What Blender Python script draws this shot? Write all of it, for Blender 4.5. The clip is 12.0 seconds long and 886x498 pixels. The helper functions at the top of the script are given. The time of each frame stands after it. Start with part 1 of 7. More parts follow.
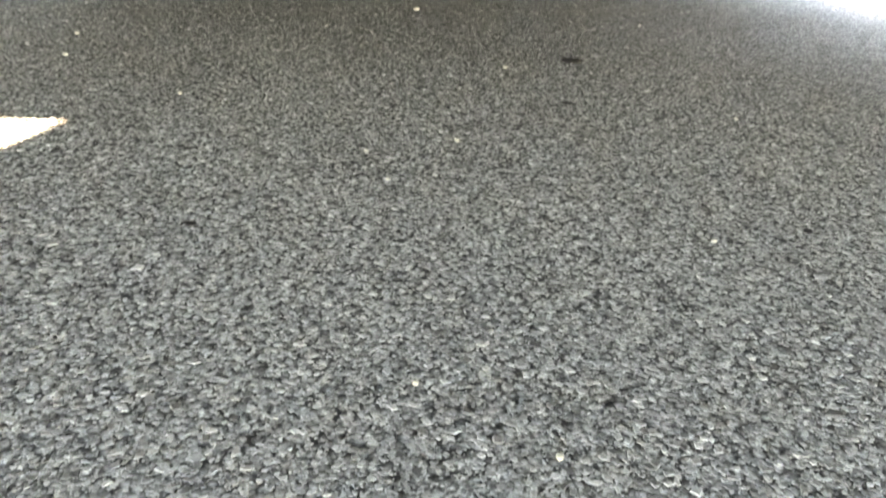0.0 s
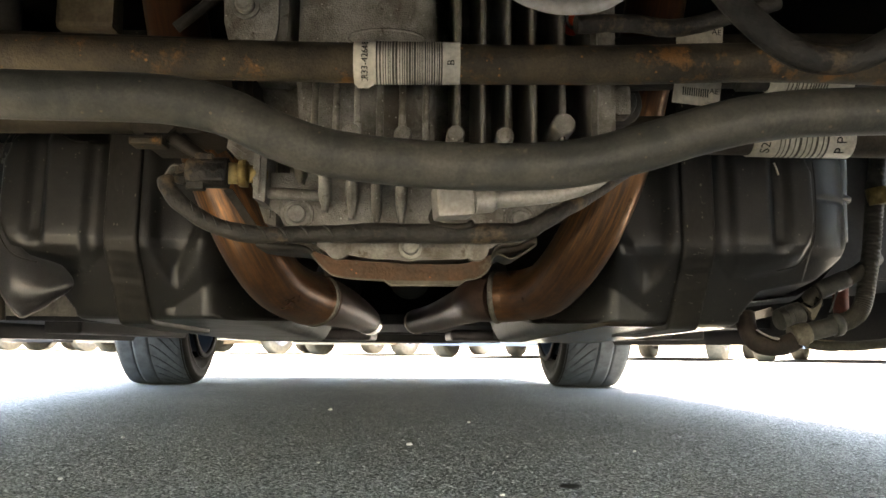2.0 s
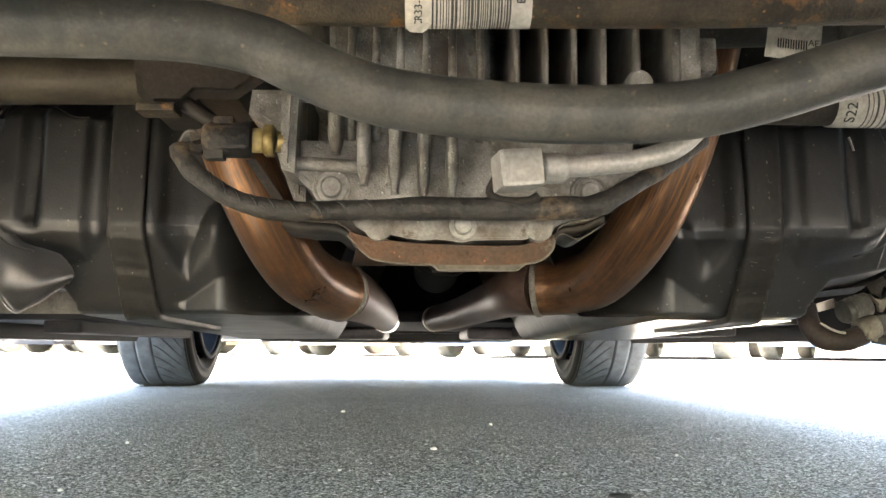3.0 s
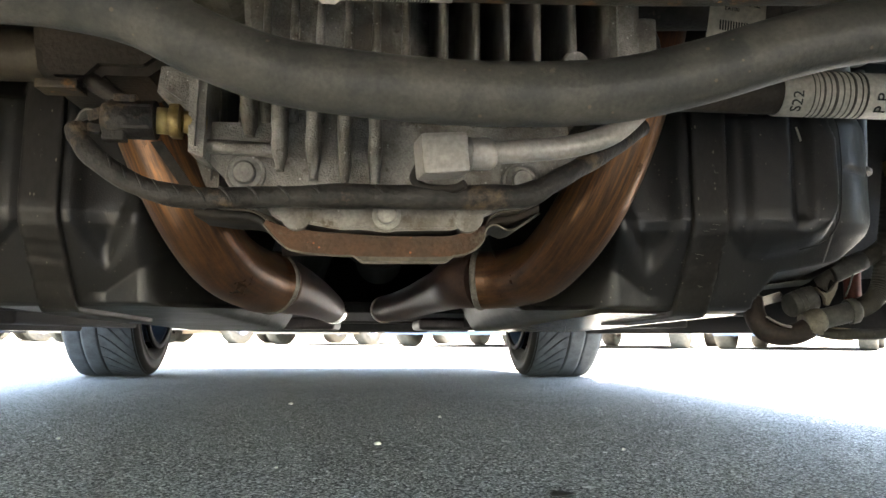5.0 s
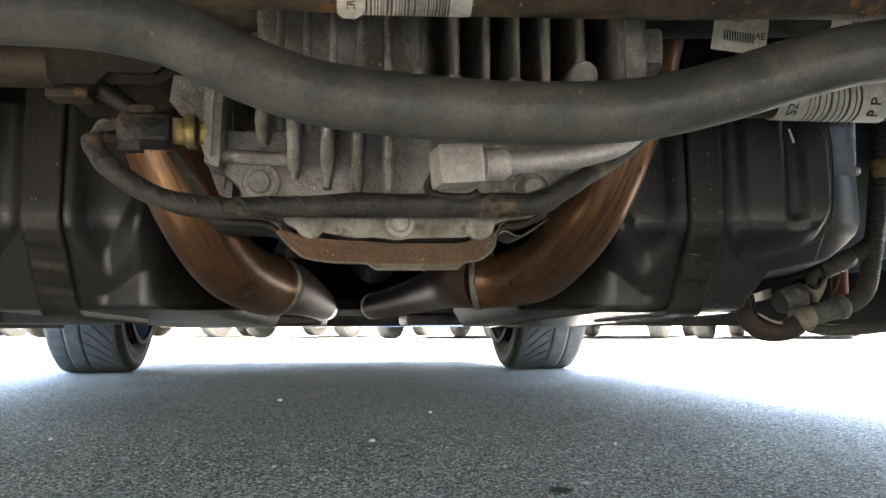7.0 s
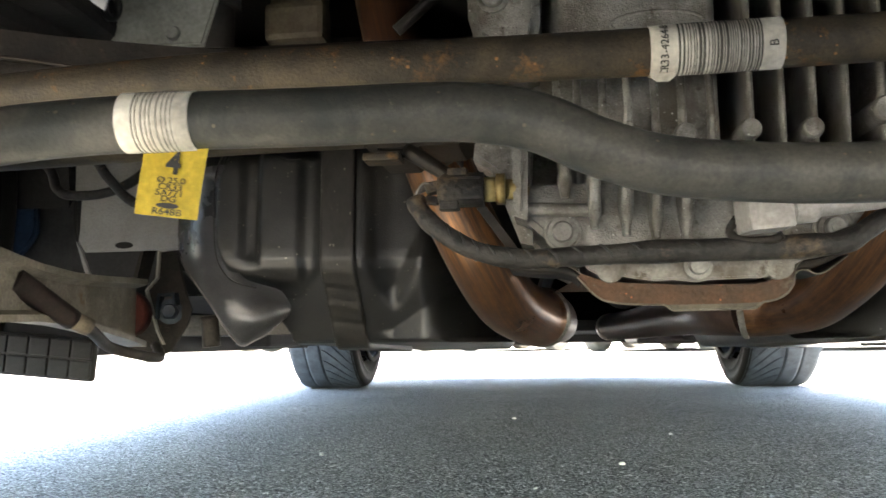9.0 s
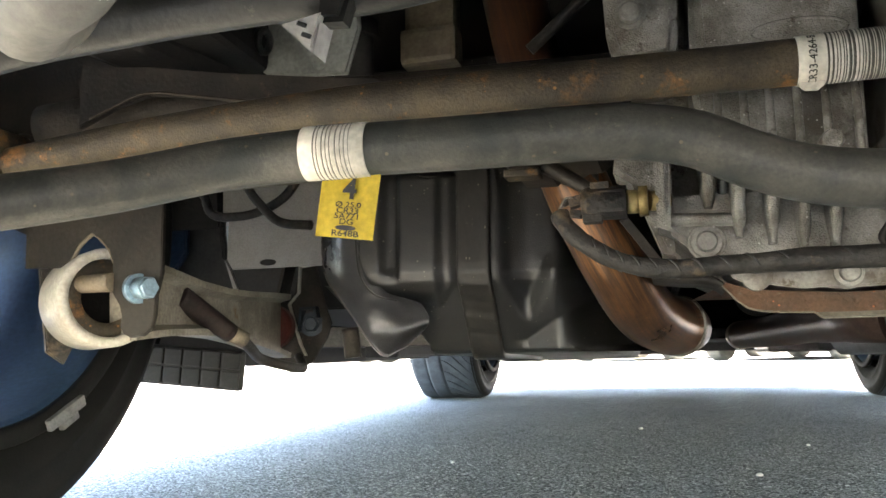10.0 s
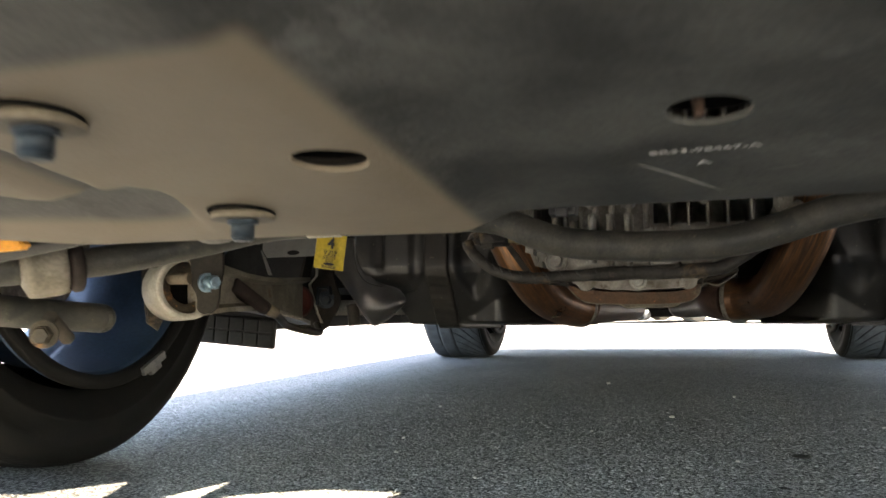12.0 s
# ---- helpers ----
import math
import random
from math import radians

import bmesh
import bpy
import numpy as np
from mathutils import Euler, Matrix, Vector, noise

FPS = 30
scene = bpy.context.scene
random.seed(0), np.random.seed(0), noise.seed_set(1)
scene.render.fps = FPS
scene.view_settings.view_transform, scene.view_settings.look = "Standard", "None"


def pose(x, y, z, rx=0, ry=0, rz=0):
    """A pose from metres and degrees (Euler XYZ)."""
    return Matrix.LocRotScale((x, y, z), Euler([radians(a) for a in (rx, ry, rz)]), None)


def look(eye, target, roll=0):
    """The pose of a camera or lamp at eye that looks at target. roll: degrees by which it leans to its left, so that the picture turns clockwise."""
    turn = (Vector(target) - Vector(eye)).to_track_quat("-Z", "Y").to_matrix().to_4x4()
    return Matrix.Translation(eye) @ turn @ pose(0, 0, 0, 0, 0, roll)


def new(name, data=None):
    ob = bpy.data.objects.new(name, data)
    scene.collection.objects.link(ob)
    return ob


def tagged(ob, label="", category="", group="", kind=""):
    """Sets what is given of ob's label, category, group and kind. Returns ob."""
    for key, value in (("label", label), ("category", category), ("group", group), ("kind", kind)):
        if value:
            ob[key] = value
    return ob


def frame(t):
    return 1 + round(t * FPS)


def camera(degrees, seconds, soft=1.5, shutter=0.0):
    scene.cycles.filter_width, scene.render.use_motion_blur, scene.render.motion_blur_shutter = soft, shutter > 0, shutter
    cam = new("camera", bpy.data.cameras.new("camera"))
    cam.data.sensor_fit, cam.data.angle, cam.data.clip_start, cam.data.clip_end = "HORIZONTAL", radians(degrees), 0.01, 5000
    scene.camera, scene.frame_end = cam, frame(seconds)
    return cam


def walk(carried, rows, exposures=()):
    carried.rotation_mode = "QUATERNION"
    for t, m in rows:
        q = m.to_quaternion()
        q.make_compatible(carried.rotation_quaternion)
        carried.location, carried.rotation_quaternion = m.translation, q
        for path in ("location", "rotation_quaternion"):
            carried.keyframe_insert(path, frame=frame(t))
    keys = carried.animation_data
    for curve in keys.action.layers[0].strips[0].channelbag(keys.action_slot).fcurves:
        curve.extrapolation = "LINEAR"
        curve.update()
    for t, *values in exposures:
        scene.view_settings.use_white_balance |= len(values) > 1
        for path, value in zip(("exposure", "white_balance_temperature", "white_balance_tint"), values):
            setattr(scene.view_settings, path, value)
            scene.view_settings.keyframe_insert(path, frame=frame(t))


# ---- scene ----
cam = camera(55.6, 12.0, shutter=0.3)
EXPOSURES = [(0.0, 5.25, 9600, 16), (0.5, 4.38, 9400, 13), (1.0, 3.75, 9000, 11), (1.5, 4.02, 8800, 10), (2.0, 4.9, 8700, 11), (2.5, 5.98, 8500, 12), (3.0, 5.81, 8000, 12), (3.5, 5.6, 7800, 11), (5.5, 5.03, 7500, 10), (6.5, 5.03, 7400, 10),
             (8.5, 5.15, 7250, 10), (9.0, 5.38, 7300, 10), (9.5, 5.49, 7300, 10), (10.5, 5.5, 7300, 10), (11.0, 5.49, 7400, 10), (11.5, 5.19, 7700, 10), (12.0, 4.2, 7800, 12)]
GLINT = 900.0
PATH = [
    (0, (0.136, 0.205, 0.167), (0.216, 2.044, -0.615), 2.9),
    (0.5, (0.137, 0.206, 0.165), (0.226, 2.14, -0.337), 2.3),
    (1, (0.142, 0.209, 0.163), (0.227, 2.194, -0.068), 1.4),
    (1.5, (0.14, 0.213, 0.157), (0.219, 2.211, 0.183), 0.9),
    (2, (0.138, 0.223, 0.149), (0.207, 2.208, 0.379), 0.5),
    (2.5, (0.107, 0.252, 0.15), (0.165, 2.236, 0.394), 0.3),
    (3, (0.106, 0.307, 0.145), (0.173, 2.293, 0.376), 0.2),
    (3.5, (0.12, 0.332, 0.145), (0.212, 2.318, 0.363), 0.2),
    (5.5, (0.13, 0.338, 0.154), (0.308, 2.32, 0.353), 0.2),
    (6, (0.122, 0.336, 0.157), (0.322, 2.317, 0.347), 0.1),
    (6.5, (0.119, 0.336, 0.157), (0.339, 2.315, 0.341), -0.0),
    (6.7, (0.117, 0.335, 0.157), (0.338, 2.315, 0.341), -0.1),
    (8.3, (0.057, 0.304, 0.1755), (-0.006, 2.293, 0.3715), -0.55),
    (8.5, (0.054, 0.303, 0.176), (-0.083, 2.288, 0.38), -0.6),
    (9, (0.05, 0.297, 0.176), (-0.214, 2.267, 0.392), -0.7),
    (9.5, (0.028, 0.279, 0.181), (-0.373, 2.224, 0.415), -0.9),
    (10, (0.033, 0.271, 0.176), (-0.489, 2.186, 0.42), -1.1),
    (10.5, (0.06, 0.25, 0.179), (-0.493, 2.157, 0.423), -1.1),
    (11, (0.121, 0.2, 0.174), (-0.434, 2.107, 0.412), -1.1),
    (11.5, (0.168, 0.115, 0.177), (-0.409, 2.016, 0.406), -0.9),
    (11.7, (0.176, 0.065, 0.175), (-0.414, 1.968, 0.356), -0.9),
    (12, (0.199, -0.035, 0.19), (-0.394, 1.869, 0.341), -0.7),
]
walk(cam, [(t, look(eye, target, roll)) for t, eye, target, roll in PATH], EXPOSURES)

# ---- world and sun ----
SUN = Vector((0.17, 0.26, 1.0)).normalized()      # towards the sun
world = bpy.data.worlds.new("sky")
scene.world = world
world.use_nodes = True
wn, wl = world.node_tree.nodes, world.node_tree.links
sky = wn.new("ShaderNodeTexSky")
sky.sky_type, sky.sun_disc = "NISHITA", False
sky.sun_elevation, sky.sun_rotation = math.asin(SUN.z), math.atan2(SUN.x, SUN.y)
wl.new(sky.outputs[0], wn["Background"].inputs[0])
wn["Background"].inputs[1].default_value = 0.13
sun_data = bpy.data.lights.new("sun", "SUN")
sun_data.energy, sun_data.angle, sun_data.color = 4.5, radians(0.5), (1.0, 0.95, 0.88)
sun = new("sun", sun_data)
sun.matrix_basis = look(SUN * 30, (0, 0, 0))
# spot lamp added to draw the bright ground patch; no source is modelled
glint_data = bpy.data.lights.new("glint_spot", "SPOT")
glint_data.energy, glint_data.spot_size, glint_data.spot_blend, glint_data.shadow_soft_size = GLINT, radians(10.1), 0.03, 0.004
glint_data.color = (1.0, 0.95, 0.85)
glint = new("glint_spot", glint_data)
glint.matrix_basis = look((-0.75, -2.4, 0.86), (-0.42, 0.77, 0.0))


# ---- materials ----
def material(name, base, rough=0.6, metal=0.0, dark=None, scale=20.0, grain=200.0, bump=0.15, spots=None, spot_scale=12.0, spot_at=0.6,
             stretch=(1, 1, 1), coat=0.0, rough_vary=0.15, depth=0.002, island=0.0, spec=0.2,
             stain=None, stain_scale=14.0, stain_at=0.55, flecks=None, fleck_scale=160.0, fleck_share=0.2):
    """A surface that varies at two scales: broad stains between base and dark, fine grain as relief, and optional spots of another colour."""
    m = bpy.data.materials.new(name)
    m.use_nodes = True
    n, l = m.node_tree.nodes, m.node_tree.links
    b = n["Principled BSDF"]
    co = n.new("ShaderNodeTexCoord")
    mp = n.new("ShaderNodeMapping")
    mp.inputs["Scale"].default_value = stretch
    l.new(co.outputs["Object"], mp.inputs["Vector"])
    broad = n.new("ShaderNodeTexNoise")
    broad.inputs["Scale"].default_value, broad.inputs["Detail"].default_value, broad.inputs["Roughness"].default_value = scale, 6, 0.65
    fine = n.new("ShaderNodeTexNoise")
    fine.inputs["Scale"].default_value, fine.inputs["Detail"].default_value = grain, 3
    for t in (broad, fine):
        l.new(mp.outputs["Vector"], t.inputs["Vector"])
    ramp = n.new("ShaderNodeMapRange")
    ramp.inputs[1].default_value, ramp.inputs[2].default_value = 0.39, 0.61
    l.new(broad.outputs["Fac"], ramp.inputs[0])
    mix = n.new("ShaderNodeMix")
    mix.data_type = "RGBA"
    dark = dark or tuple(c * 0.6 for c in base)
    mix.inputs[6].default_value, mix.inputs[7].default_value = (*dark, 1), (*base, 1)
    l.new(ramp.outputs[0], mix.inputs[0])
    out = mix.outputs[2]
    # grain in the colour
    g = n.new("ShaderNodeMix")
    g.data_type, g.blend_type = "RGBA", "MULTIPLY"
    g.inputs[0].default_value = 0.35
    gr = n.new("ShaderNodeMapRange")
    gr.inputs[1].default_value, gr.inputs[2].default_value, gr.inputs[3].default_value, gr.inputs[4].default_value = 0.3, 0.7, 0.45, 1.35
    l.new(fine.outputs["Fac"], gr.inputs[0])
    l.new(out, g.inputs[6])
    l.new(gr.outputs[0], g.inputs[7])
    out = g.outputs[2]
    if spots:
        sp = n.new("ShaderNodeTexNoise")
        sp.inputs["Scale"].default_value, sp.inputs["Detail"].default_value, sp.inputs["Roughness"].default_value = spot_scale, 8, 0.7
        l.new(mp.outputs["Vector"], sp.inputs["Vector"])
        sr = n.new("ShaderNodeMapRange")
        sr.inputs[1].default_value, sr.inputs[2].default_value = spot_at, spot_at + 0.08
        l.new(sp.outputs["Fac"], sr.inputs[0])
        sm = n.new("ShaderNodeMix")
        sm.data_type = "RGBA"
        sm.inputs[7].default_value = (*spots, 1)
        l.new(sr.outputs[0], sm.inputs[0])
        l.new(out, sm.inputs[6])
        out = sm.outputs[2]
    if stain:
        # wide blotches with ragged edges
        st = n.new("ShaderNodeTexNoise")
        st.inputs["Scale"].default_value, st.inputs["Detail"].default_value, st.inputs["Roughness"].default_value, st.inputs["Distortion"].default_value = stain_scale, 9, 0.62, 0.6
        l.new(mp.outputs["Vector"], st.inputs["Vector"])
        sr = n.new("ShaderNodeMapRange")
        sr.inputs[1].default_value, sr.inputs[2].default_value, sr.inputs[4].default_value = stain_at, stain_at + 0.12, 0.8
        l.new(st.outputs["Fac"], sr.inputs[0])
        sm = n.new("ShaderNodeMix")
        sm.data_type = "RGBA"
        sm.inputs[7].default_value = (*stain, 1)
        l.new(sr.outputs[0], sm.inputs[0])
        l.new(out, sm.inputs[6])
        out = sm.outputs[2]
    if flecks:
        # scattered grit: some cells carry a small speck
        vo = n.new("ShaderNodeTexVoronoi")
        vo.inputs["Scale"].default_value = fleck_scale
        l.new(mp.outputs["Vector"], vo.inputs["Vector"])
        sep = n.new("ShaderNodeSeparateColor")
        l.new(vo.outputs["Color"], sep.inputs[0])
        reach = n.new("ShaderNodeMapRange")
        reach.inputs[1].default_value, reach.inputs[2].default_value, reach.inputs[3].default_value, reach.inputs[4].default_value = 1 - fleck_share, 1, -0.05, 0.33
        reach.clamp = False
        l.new(sep.outputs[0], reach.inputs[0])
        less = n.new("ShaderNodeMath")
        less.operation = "SUBTRACT"
        l.new(reach.outputs[0], less.inputs[0])
        l.new(vo.outputs["Distance"], less.inputs[1])
        fr = n.new("ShaderNodeMapRange")
        fr.inputs[1].default_value, fr.inputs[2].default_value = 0.0, 0.09
        l.new(less.outputs[0], fr.inputs[0])
        fm = n.new("ShaderNodeMix")
        fm.data_type = "RGBA"
        fm.inputs[7].default_value = (*flecks, 1)
        l.new(fr.outputs[0], fm.inputs[0])
        l.new(out, fm.inputs[6])
        out = fm.outputs[2]
    if island:
        geo = n.new("ShaderNodeNewGeometry")
        ir = n.new("ShaderNodeMapRange")
        ir.inputs[3].default_value, ir.inputs[4].default_value = 1 - island, 1 + island
        l.new(geo.outputs["Random Per Island"], ir.inputs[0])
        im = n.new("ShaderNodeMix")
        im.data_type, im.blend_type = "RGBA", "MULTIPLY"
        im.inputs[0].default_value = 1
        l.new(out, im.inputs[6])
        l.new(ir.outputs[0], im.inputs[7])
        out = im.outputs[2]
    l.new(out, b.inputs["Base Color"])
    rr = n.new("ShaderNodeMapRange")
    rr.inputs[3].default_value, rr.inputs[4].default_value = max(0.03, rough - rough_vary), min(1, rough + rough_vary)
    l.new(broad.outputs["Fac"], rr.inputs[0])
    l.new(rr.outputs[0], b.inputs["Roughness"])
    b.inputs["Metallic"].default_value = metal
    b.inputs["Coat Weight"].default_value = coat
    b.inputs["Specular IOR Level"].default_value = spec
    if bump:
        bp = n.new("ShaderNodeBump")
        bp.inputs["Strength"].default_value, bp.inputs["Distance"].default_value = bump, depth
        l.new(fine.outputs["Fac"], bp.inputs["Height"])
        l.new(bp.outputs[0], b.inputs["Normal"])
    return m


M_BAR = material("black_coated_steel", (0.07, 0.0655, 0.054), 0.46, 0.0, (0.035, 0.035, 0.0305), 30, 560, 0.22, spots=(0.125, 0.11, 0.082), spot_scale=80, spot_at=0.64, depth=0.001, spec=0.25,
                 stain=(0.021, 0.024, 0.0215), stain_scale=24, stain_at=0.5, flecks=(0.1, 0.08, 0.055), fleck_scale=330, fleck_share=0.1)
M_RUST = material("rusty_steel", (0.072, 0.056, 0.036), 0.52, 0.1, (0.033, 0.028, 0.021), 34, 620, 0.35, spots=(0.17, 0.085, 0.031), spot_scale=36, spot_at=0.55, depth=0.0014,
                  stain=(0.03, 0.026, 0.02), stain_scale=18, stain_at=0.56, flecks=(0.26, 0.13, 0.05), fleck_scale=260, fleck_share=0.12)
M_RUST_RED = material("red_rust_plate", (0.08, 0.043, 0.026), 0.8, 0.05, (0.05, 0.033, 0.023), 40, 420, 0.6, spots=(0.09, 0.072, 0.053), spot_scale=60, spot_at=0.61,
                      stain=(0.12, 0.042, 0.024), stain_scale=34, stain_at=0.55, flecks=(0.22, 0.08, 0.035), fleck_scale=300, fleck_share=0.25)
M_CAST = material("cast_aluminium", (0.28, 0.266, 0.238), 0.42, 0.35, (0.14, 0.128, 0.107), 38, 900, 0.6, spots=(0.07, 0.055, 0.04), spot_scale=60, spot_at=0.6, depth=0.0014,
                  stain=(0.1, 0.086, 0.067), stain_scale=26, stain_at=0.53, flecks=(0.4, 0.385, 0.35), fleck_scale=420, fleck_share=0.3)
M_SILVER = material("pale_oxidised_aluminium", (0.17, 0.158, 0.138), 0.5, 0.3, (0.09, 0.08, 0.066), 60, 500, 0.3, spots=(0.065, 0.05, 0.037), spot_scale=75, spot_at=0.58, depth=0.0012,
                    flecks=(0.26, 0.245, 0.215), fleck_scale=380, fleck_share=0.25)
M_PANLIP = material("worn_brown_lip", (0.085, 0.072, 0.055), 0.65, 0.1, (0.055, 0.046, 0.036), 45, 400, 0.3, spots=(0.2, 0.095, 0.04), spot_scale=60, spot_at=0.62)
M_PANRIM = material("worn_pale_brown_edge", (0.13, 0.113, 0.09), 0.55, 0.2, (0.075, 0.065, 0.051), 50, 400, 0.25)
M_BOLTHEAD = material("dull_bolt_steel", (0.25, 0.24, 0.215), 0.5, 0.4, (0.15, 0.138, 0.12), 80, 500, 0.2)
M_STEEL = material("zinc_steel", (0.5, 0.48, 0.44), 0.4, 0.7, (0.3, 0.28, 0.26), 80, 500, 0.1)
M_PLASTIC = material("black_moulded_plastic", (0.0178, 0.0173, 0.0158), 0.42, 0.0, (0.0095, 0.0093, 0.0086), 15, 700, 0.25, spots=(0.075, 0.068, 0.055), spot_scale=140, spot_at=0.63, rough_vary=0.18, depth=0.001, spec=0.5,
                     stain=(0.026, 0.0245, 0.021), stain_scale=9, stain_at=0.52, flecks=(0.12, 0.11, 0.09), fleck_scale=300, fleck_share=0.14)
M_STRAP = material("black_painted_strap", (0.022, 0.02, 0.0165), 0.5, 0.0, (0.012, 0.011, 0.0095), 34, 300, 0.14, spots=(0.16, 0.15, 0.13), spot_scale=110, spot_at=0.65, stretch=(1, 1, 0.5), depth=0.001, spec=0.3,
                   flecks=(0.15, 0.135, 0.11), fleck_scale=320, fleck_share=0.14)
M_SHIELD = material("dull_heat_shield", (0.25, 0.225, 0.21), 0.3, 0.65, (0.16, 0.14, 0.13), 9, 1200, 0.02, depth=0.001, spec=0.4)
M_ENDCAP = material("satin_grey_shield", (0.14, 0.138, 0.14), 0.3, 0.55, (0.1, 0.098, 0.1), 9, 1200, 0.02, depth=0.001, spec=0.5)
M_TIN = material("bare_stainless", (0.46, 0.41, 0.36), 0.32, 0.85, (0.17, 0.125, 0.095), 22, 240, 0.08)
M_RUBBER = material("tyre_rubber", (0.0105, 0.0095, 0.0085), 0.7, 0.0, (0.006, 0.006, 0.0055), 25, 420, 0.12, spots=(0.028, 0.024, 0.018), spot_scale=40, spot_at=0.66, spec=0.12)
# real black parts, and shade inside holes and the tunnel put into the colour
M_NEAR_BLACK = material("near_black", (0.005, 0.0045, 0.0042), 0.85, 0.0, (0.003, 0.0027, 0.0025), 30, 300, 0.2, spec=0.05)
# paler, bluish rubber: sky light on the front treads put into the colour
M_LIT_TREAD = material("skylit_tread_rubber", (0.055, 0.065, 0.075), 0.75, 0.0, (0.036, 0.043, 0.05), 25, 420, 0.15)
M_TAPE = material("black_tape_sleeve", (0.034, 0.031, 0.0265), 0.55, 0.0, (0.016, 0.0148, 0.0135), 60, 320, 0.45, spots=(0.095, 0.068, 0.043), spot_scale=20, spot_at=0.57)
M_BRASS = material("brass_fitting", (0.29, 0.215, 0.09), 0.45, 0.5, (0.15, 0.105, 0.042), 60, 300, 0.15)
M_GREYPL = material("grey_plastic", (0.4, 0.385, 0.36), 0.45, 0.0, (0.3, 0.28, 0.26), 50, 300, 0.1)
M_SHEET = material("smooth_dusty_sheet", (0.3, 0.297, 0.288), 0.5, 0.0, (0.25, 0.245, 0.235), 12, 900, 0.03)
M_WHITE = material("white_label_film", (0.62, 0.58, 0.49), 0.45, 0.0, (0.48, 0.44, 0.36), 60, 300, 0.03)
M_INK = material("black_ink", (0.02, 0.02, 0.02), 0.5, 0.0, (0.03, 0.03, 0.03), 80, 300, 0)
M_YELLOW = material("yellow_paper_tag", (0.66, 0.5, 0.075), 0.6, 0.0, (0.58, 0.43, 0.055), 60, 300, 0.04)
M_ORANGE = material("orange_red_tape", (0.8, 0.12, 0.05), 0.5, 0.0, (0.65, 0.09, 0.04), 60, 300, 0.05)
M_AMBER = material("amber_plastic", (0.75, 0.33, 0.04), 0.4, 0.0, (0.6, 0.25, 0.03), 60, 300, 0.05)
M_DUST = material("dusty_underbody_steel", (0.062, 0.05, 0.038), 0.7, 0.0, (0.036, 0.03, 0.023), 20, 300, 0.3, spots=(0.11, 0.065, 0.035), spot_scale=26, spot_at=0.65)
M_DARK = material("underbody_black", (0.022, 0.021, 0.02), 0.7, 0.0, (0.013, 0.012, 0.012), 12, 200, 0.2)
M_PALE = material("pale_cast_arm", (0.46, 0.43, 0.365), 0.4, 0.1, (0.34, 0.31, 0.25), 18, 320, 0.06, spots=(0.2, 0.12, 0.06), spot_scale=26, spot_at=0.66)
M_BOLT = material("blue_zinc_bolt", (0.24, 0.34, 0.4), 0.4, 0.5, (0.16, 0.235, 0.28), 90, 400, 0.1)
# blue cast of the sky put into the dark wheels' base colour
M_RIM = material("blue_tinted_dark_metal", (0.031, 0.057, 0.1), 0.42, 0.15, (0.021, 0.039, 0.071), 8, 200, 0.05, spots=(0.075, 0.09, 0.11), spot_scale=14, spot_at=0.63, coat=0.15, spec=0.35)
M_WEIGHT = material("dull_zinc_weight", (0.17, 0.165, 0.155), 0.5, 0.2, (0.12, 0.115, 0.11), 60, 400, 0.1)
M_PAINT = material("grey_car_paint", (0.16, 0.17, 0.18), 0.3, 0.3, (0.14, 0.15, 0.16), 3, 200, 0, coat=0.8, rough_vary=0.05, spec=0.5)
M_GLASS = material("dark_car_glass", (0.02, 0.022, 0.025), 0.08, 0.0, (0.018, 0.02, 0.022), 3, 100, 0, rough_vary=0.03, spec=0.5)
M_CHIPS = material("asphalt_stones", (0.36, 0.353, 0.332), 0.8, 0.0, (0.225, 0.223, 0.214), 120, 900, 0.3, island=0.7, depth=0.001)


def asphalt():
    """Fine broken stone in dark binder: small cells of differing grey, with relief, and broad worn patches."""
    m = material("asphalt", (0.285, 0.282, 0.268), 0.82, 0.0, (0.22, 0.218, 0.21), 1.6, 420, 0.0)
    n, l = m.node_tree.nodes, m.node_tree.links
    b = n["Principled BSDF"]
    was = b.inputs["Base Color"].links[0].from_socket
    co = n.new("ShaderNodeTexCoord")
    cell = n.new("ShaderNodeTexVoronoi")
    cell.inputs["Scale"].default_value, cell.inputs["Randomness"].default_value = 290, 1.0
    l.new(co.outputs["Object"], cell.inputs["Vector"])
    tone = n.new("ShaderNodeSeparateColor")
    l.new(cell.outputs["Color"], tone.inputs[0])
    mr = n.new("ShaderNodeMapRange")
    mr.inputs[3].default_value, mr.inputs[4].default_value = 0.42, 1.62
    l.new(tone.outputs[0], mr.inputs[0])
    gap = n.new("ShaderNodeMapRange")
    gap.inputs[1].default_value, gap.inputs[2].default_value, gap.inputs[3].default_value, gap.inputs[4].default_value = 0.3, 0.68, 1.12, 0.2
    l.new(cell.outputs["Distance"], gap.inputs[0])
    mul = n.new("ShaderNodeMath")
    mul.operation = "MULTIPLY"
    l.new(mr.outputs[0], mul.inputs[0])
    l.new(gap.outputs[0], mul.inputs[1])
    mix = n.new("ShaderNodeMix")
    mix.data_type, mix.blend_type = "RGBA", "MULTIPLY"
    mix.inputs[0].default_value = 1
    l.new(was, mix.inputs[6])
    l.new(mul.outputs[0], mix.inputs[7])
    l.new(mix.outputs[2], b.inputs["Base Color"])
    bump = n.new("ShaderNodeBump")
    bump.inputs["Strength"].default_value, bump.inputs["Distance"].default_value = 0.8, 0.002
    bump.invert = True
    l.new(cell.outputs["Distance"], bump.inputs["Height"])
    l.new(bump.outputs[0], b.inputs["Normal"])
    return m


M_ASPHALT = asphalt()


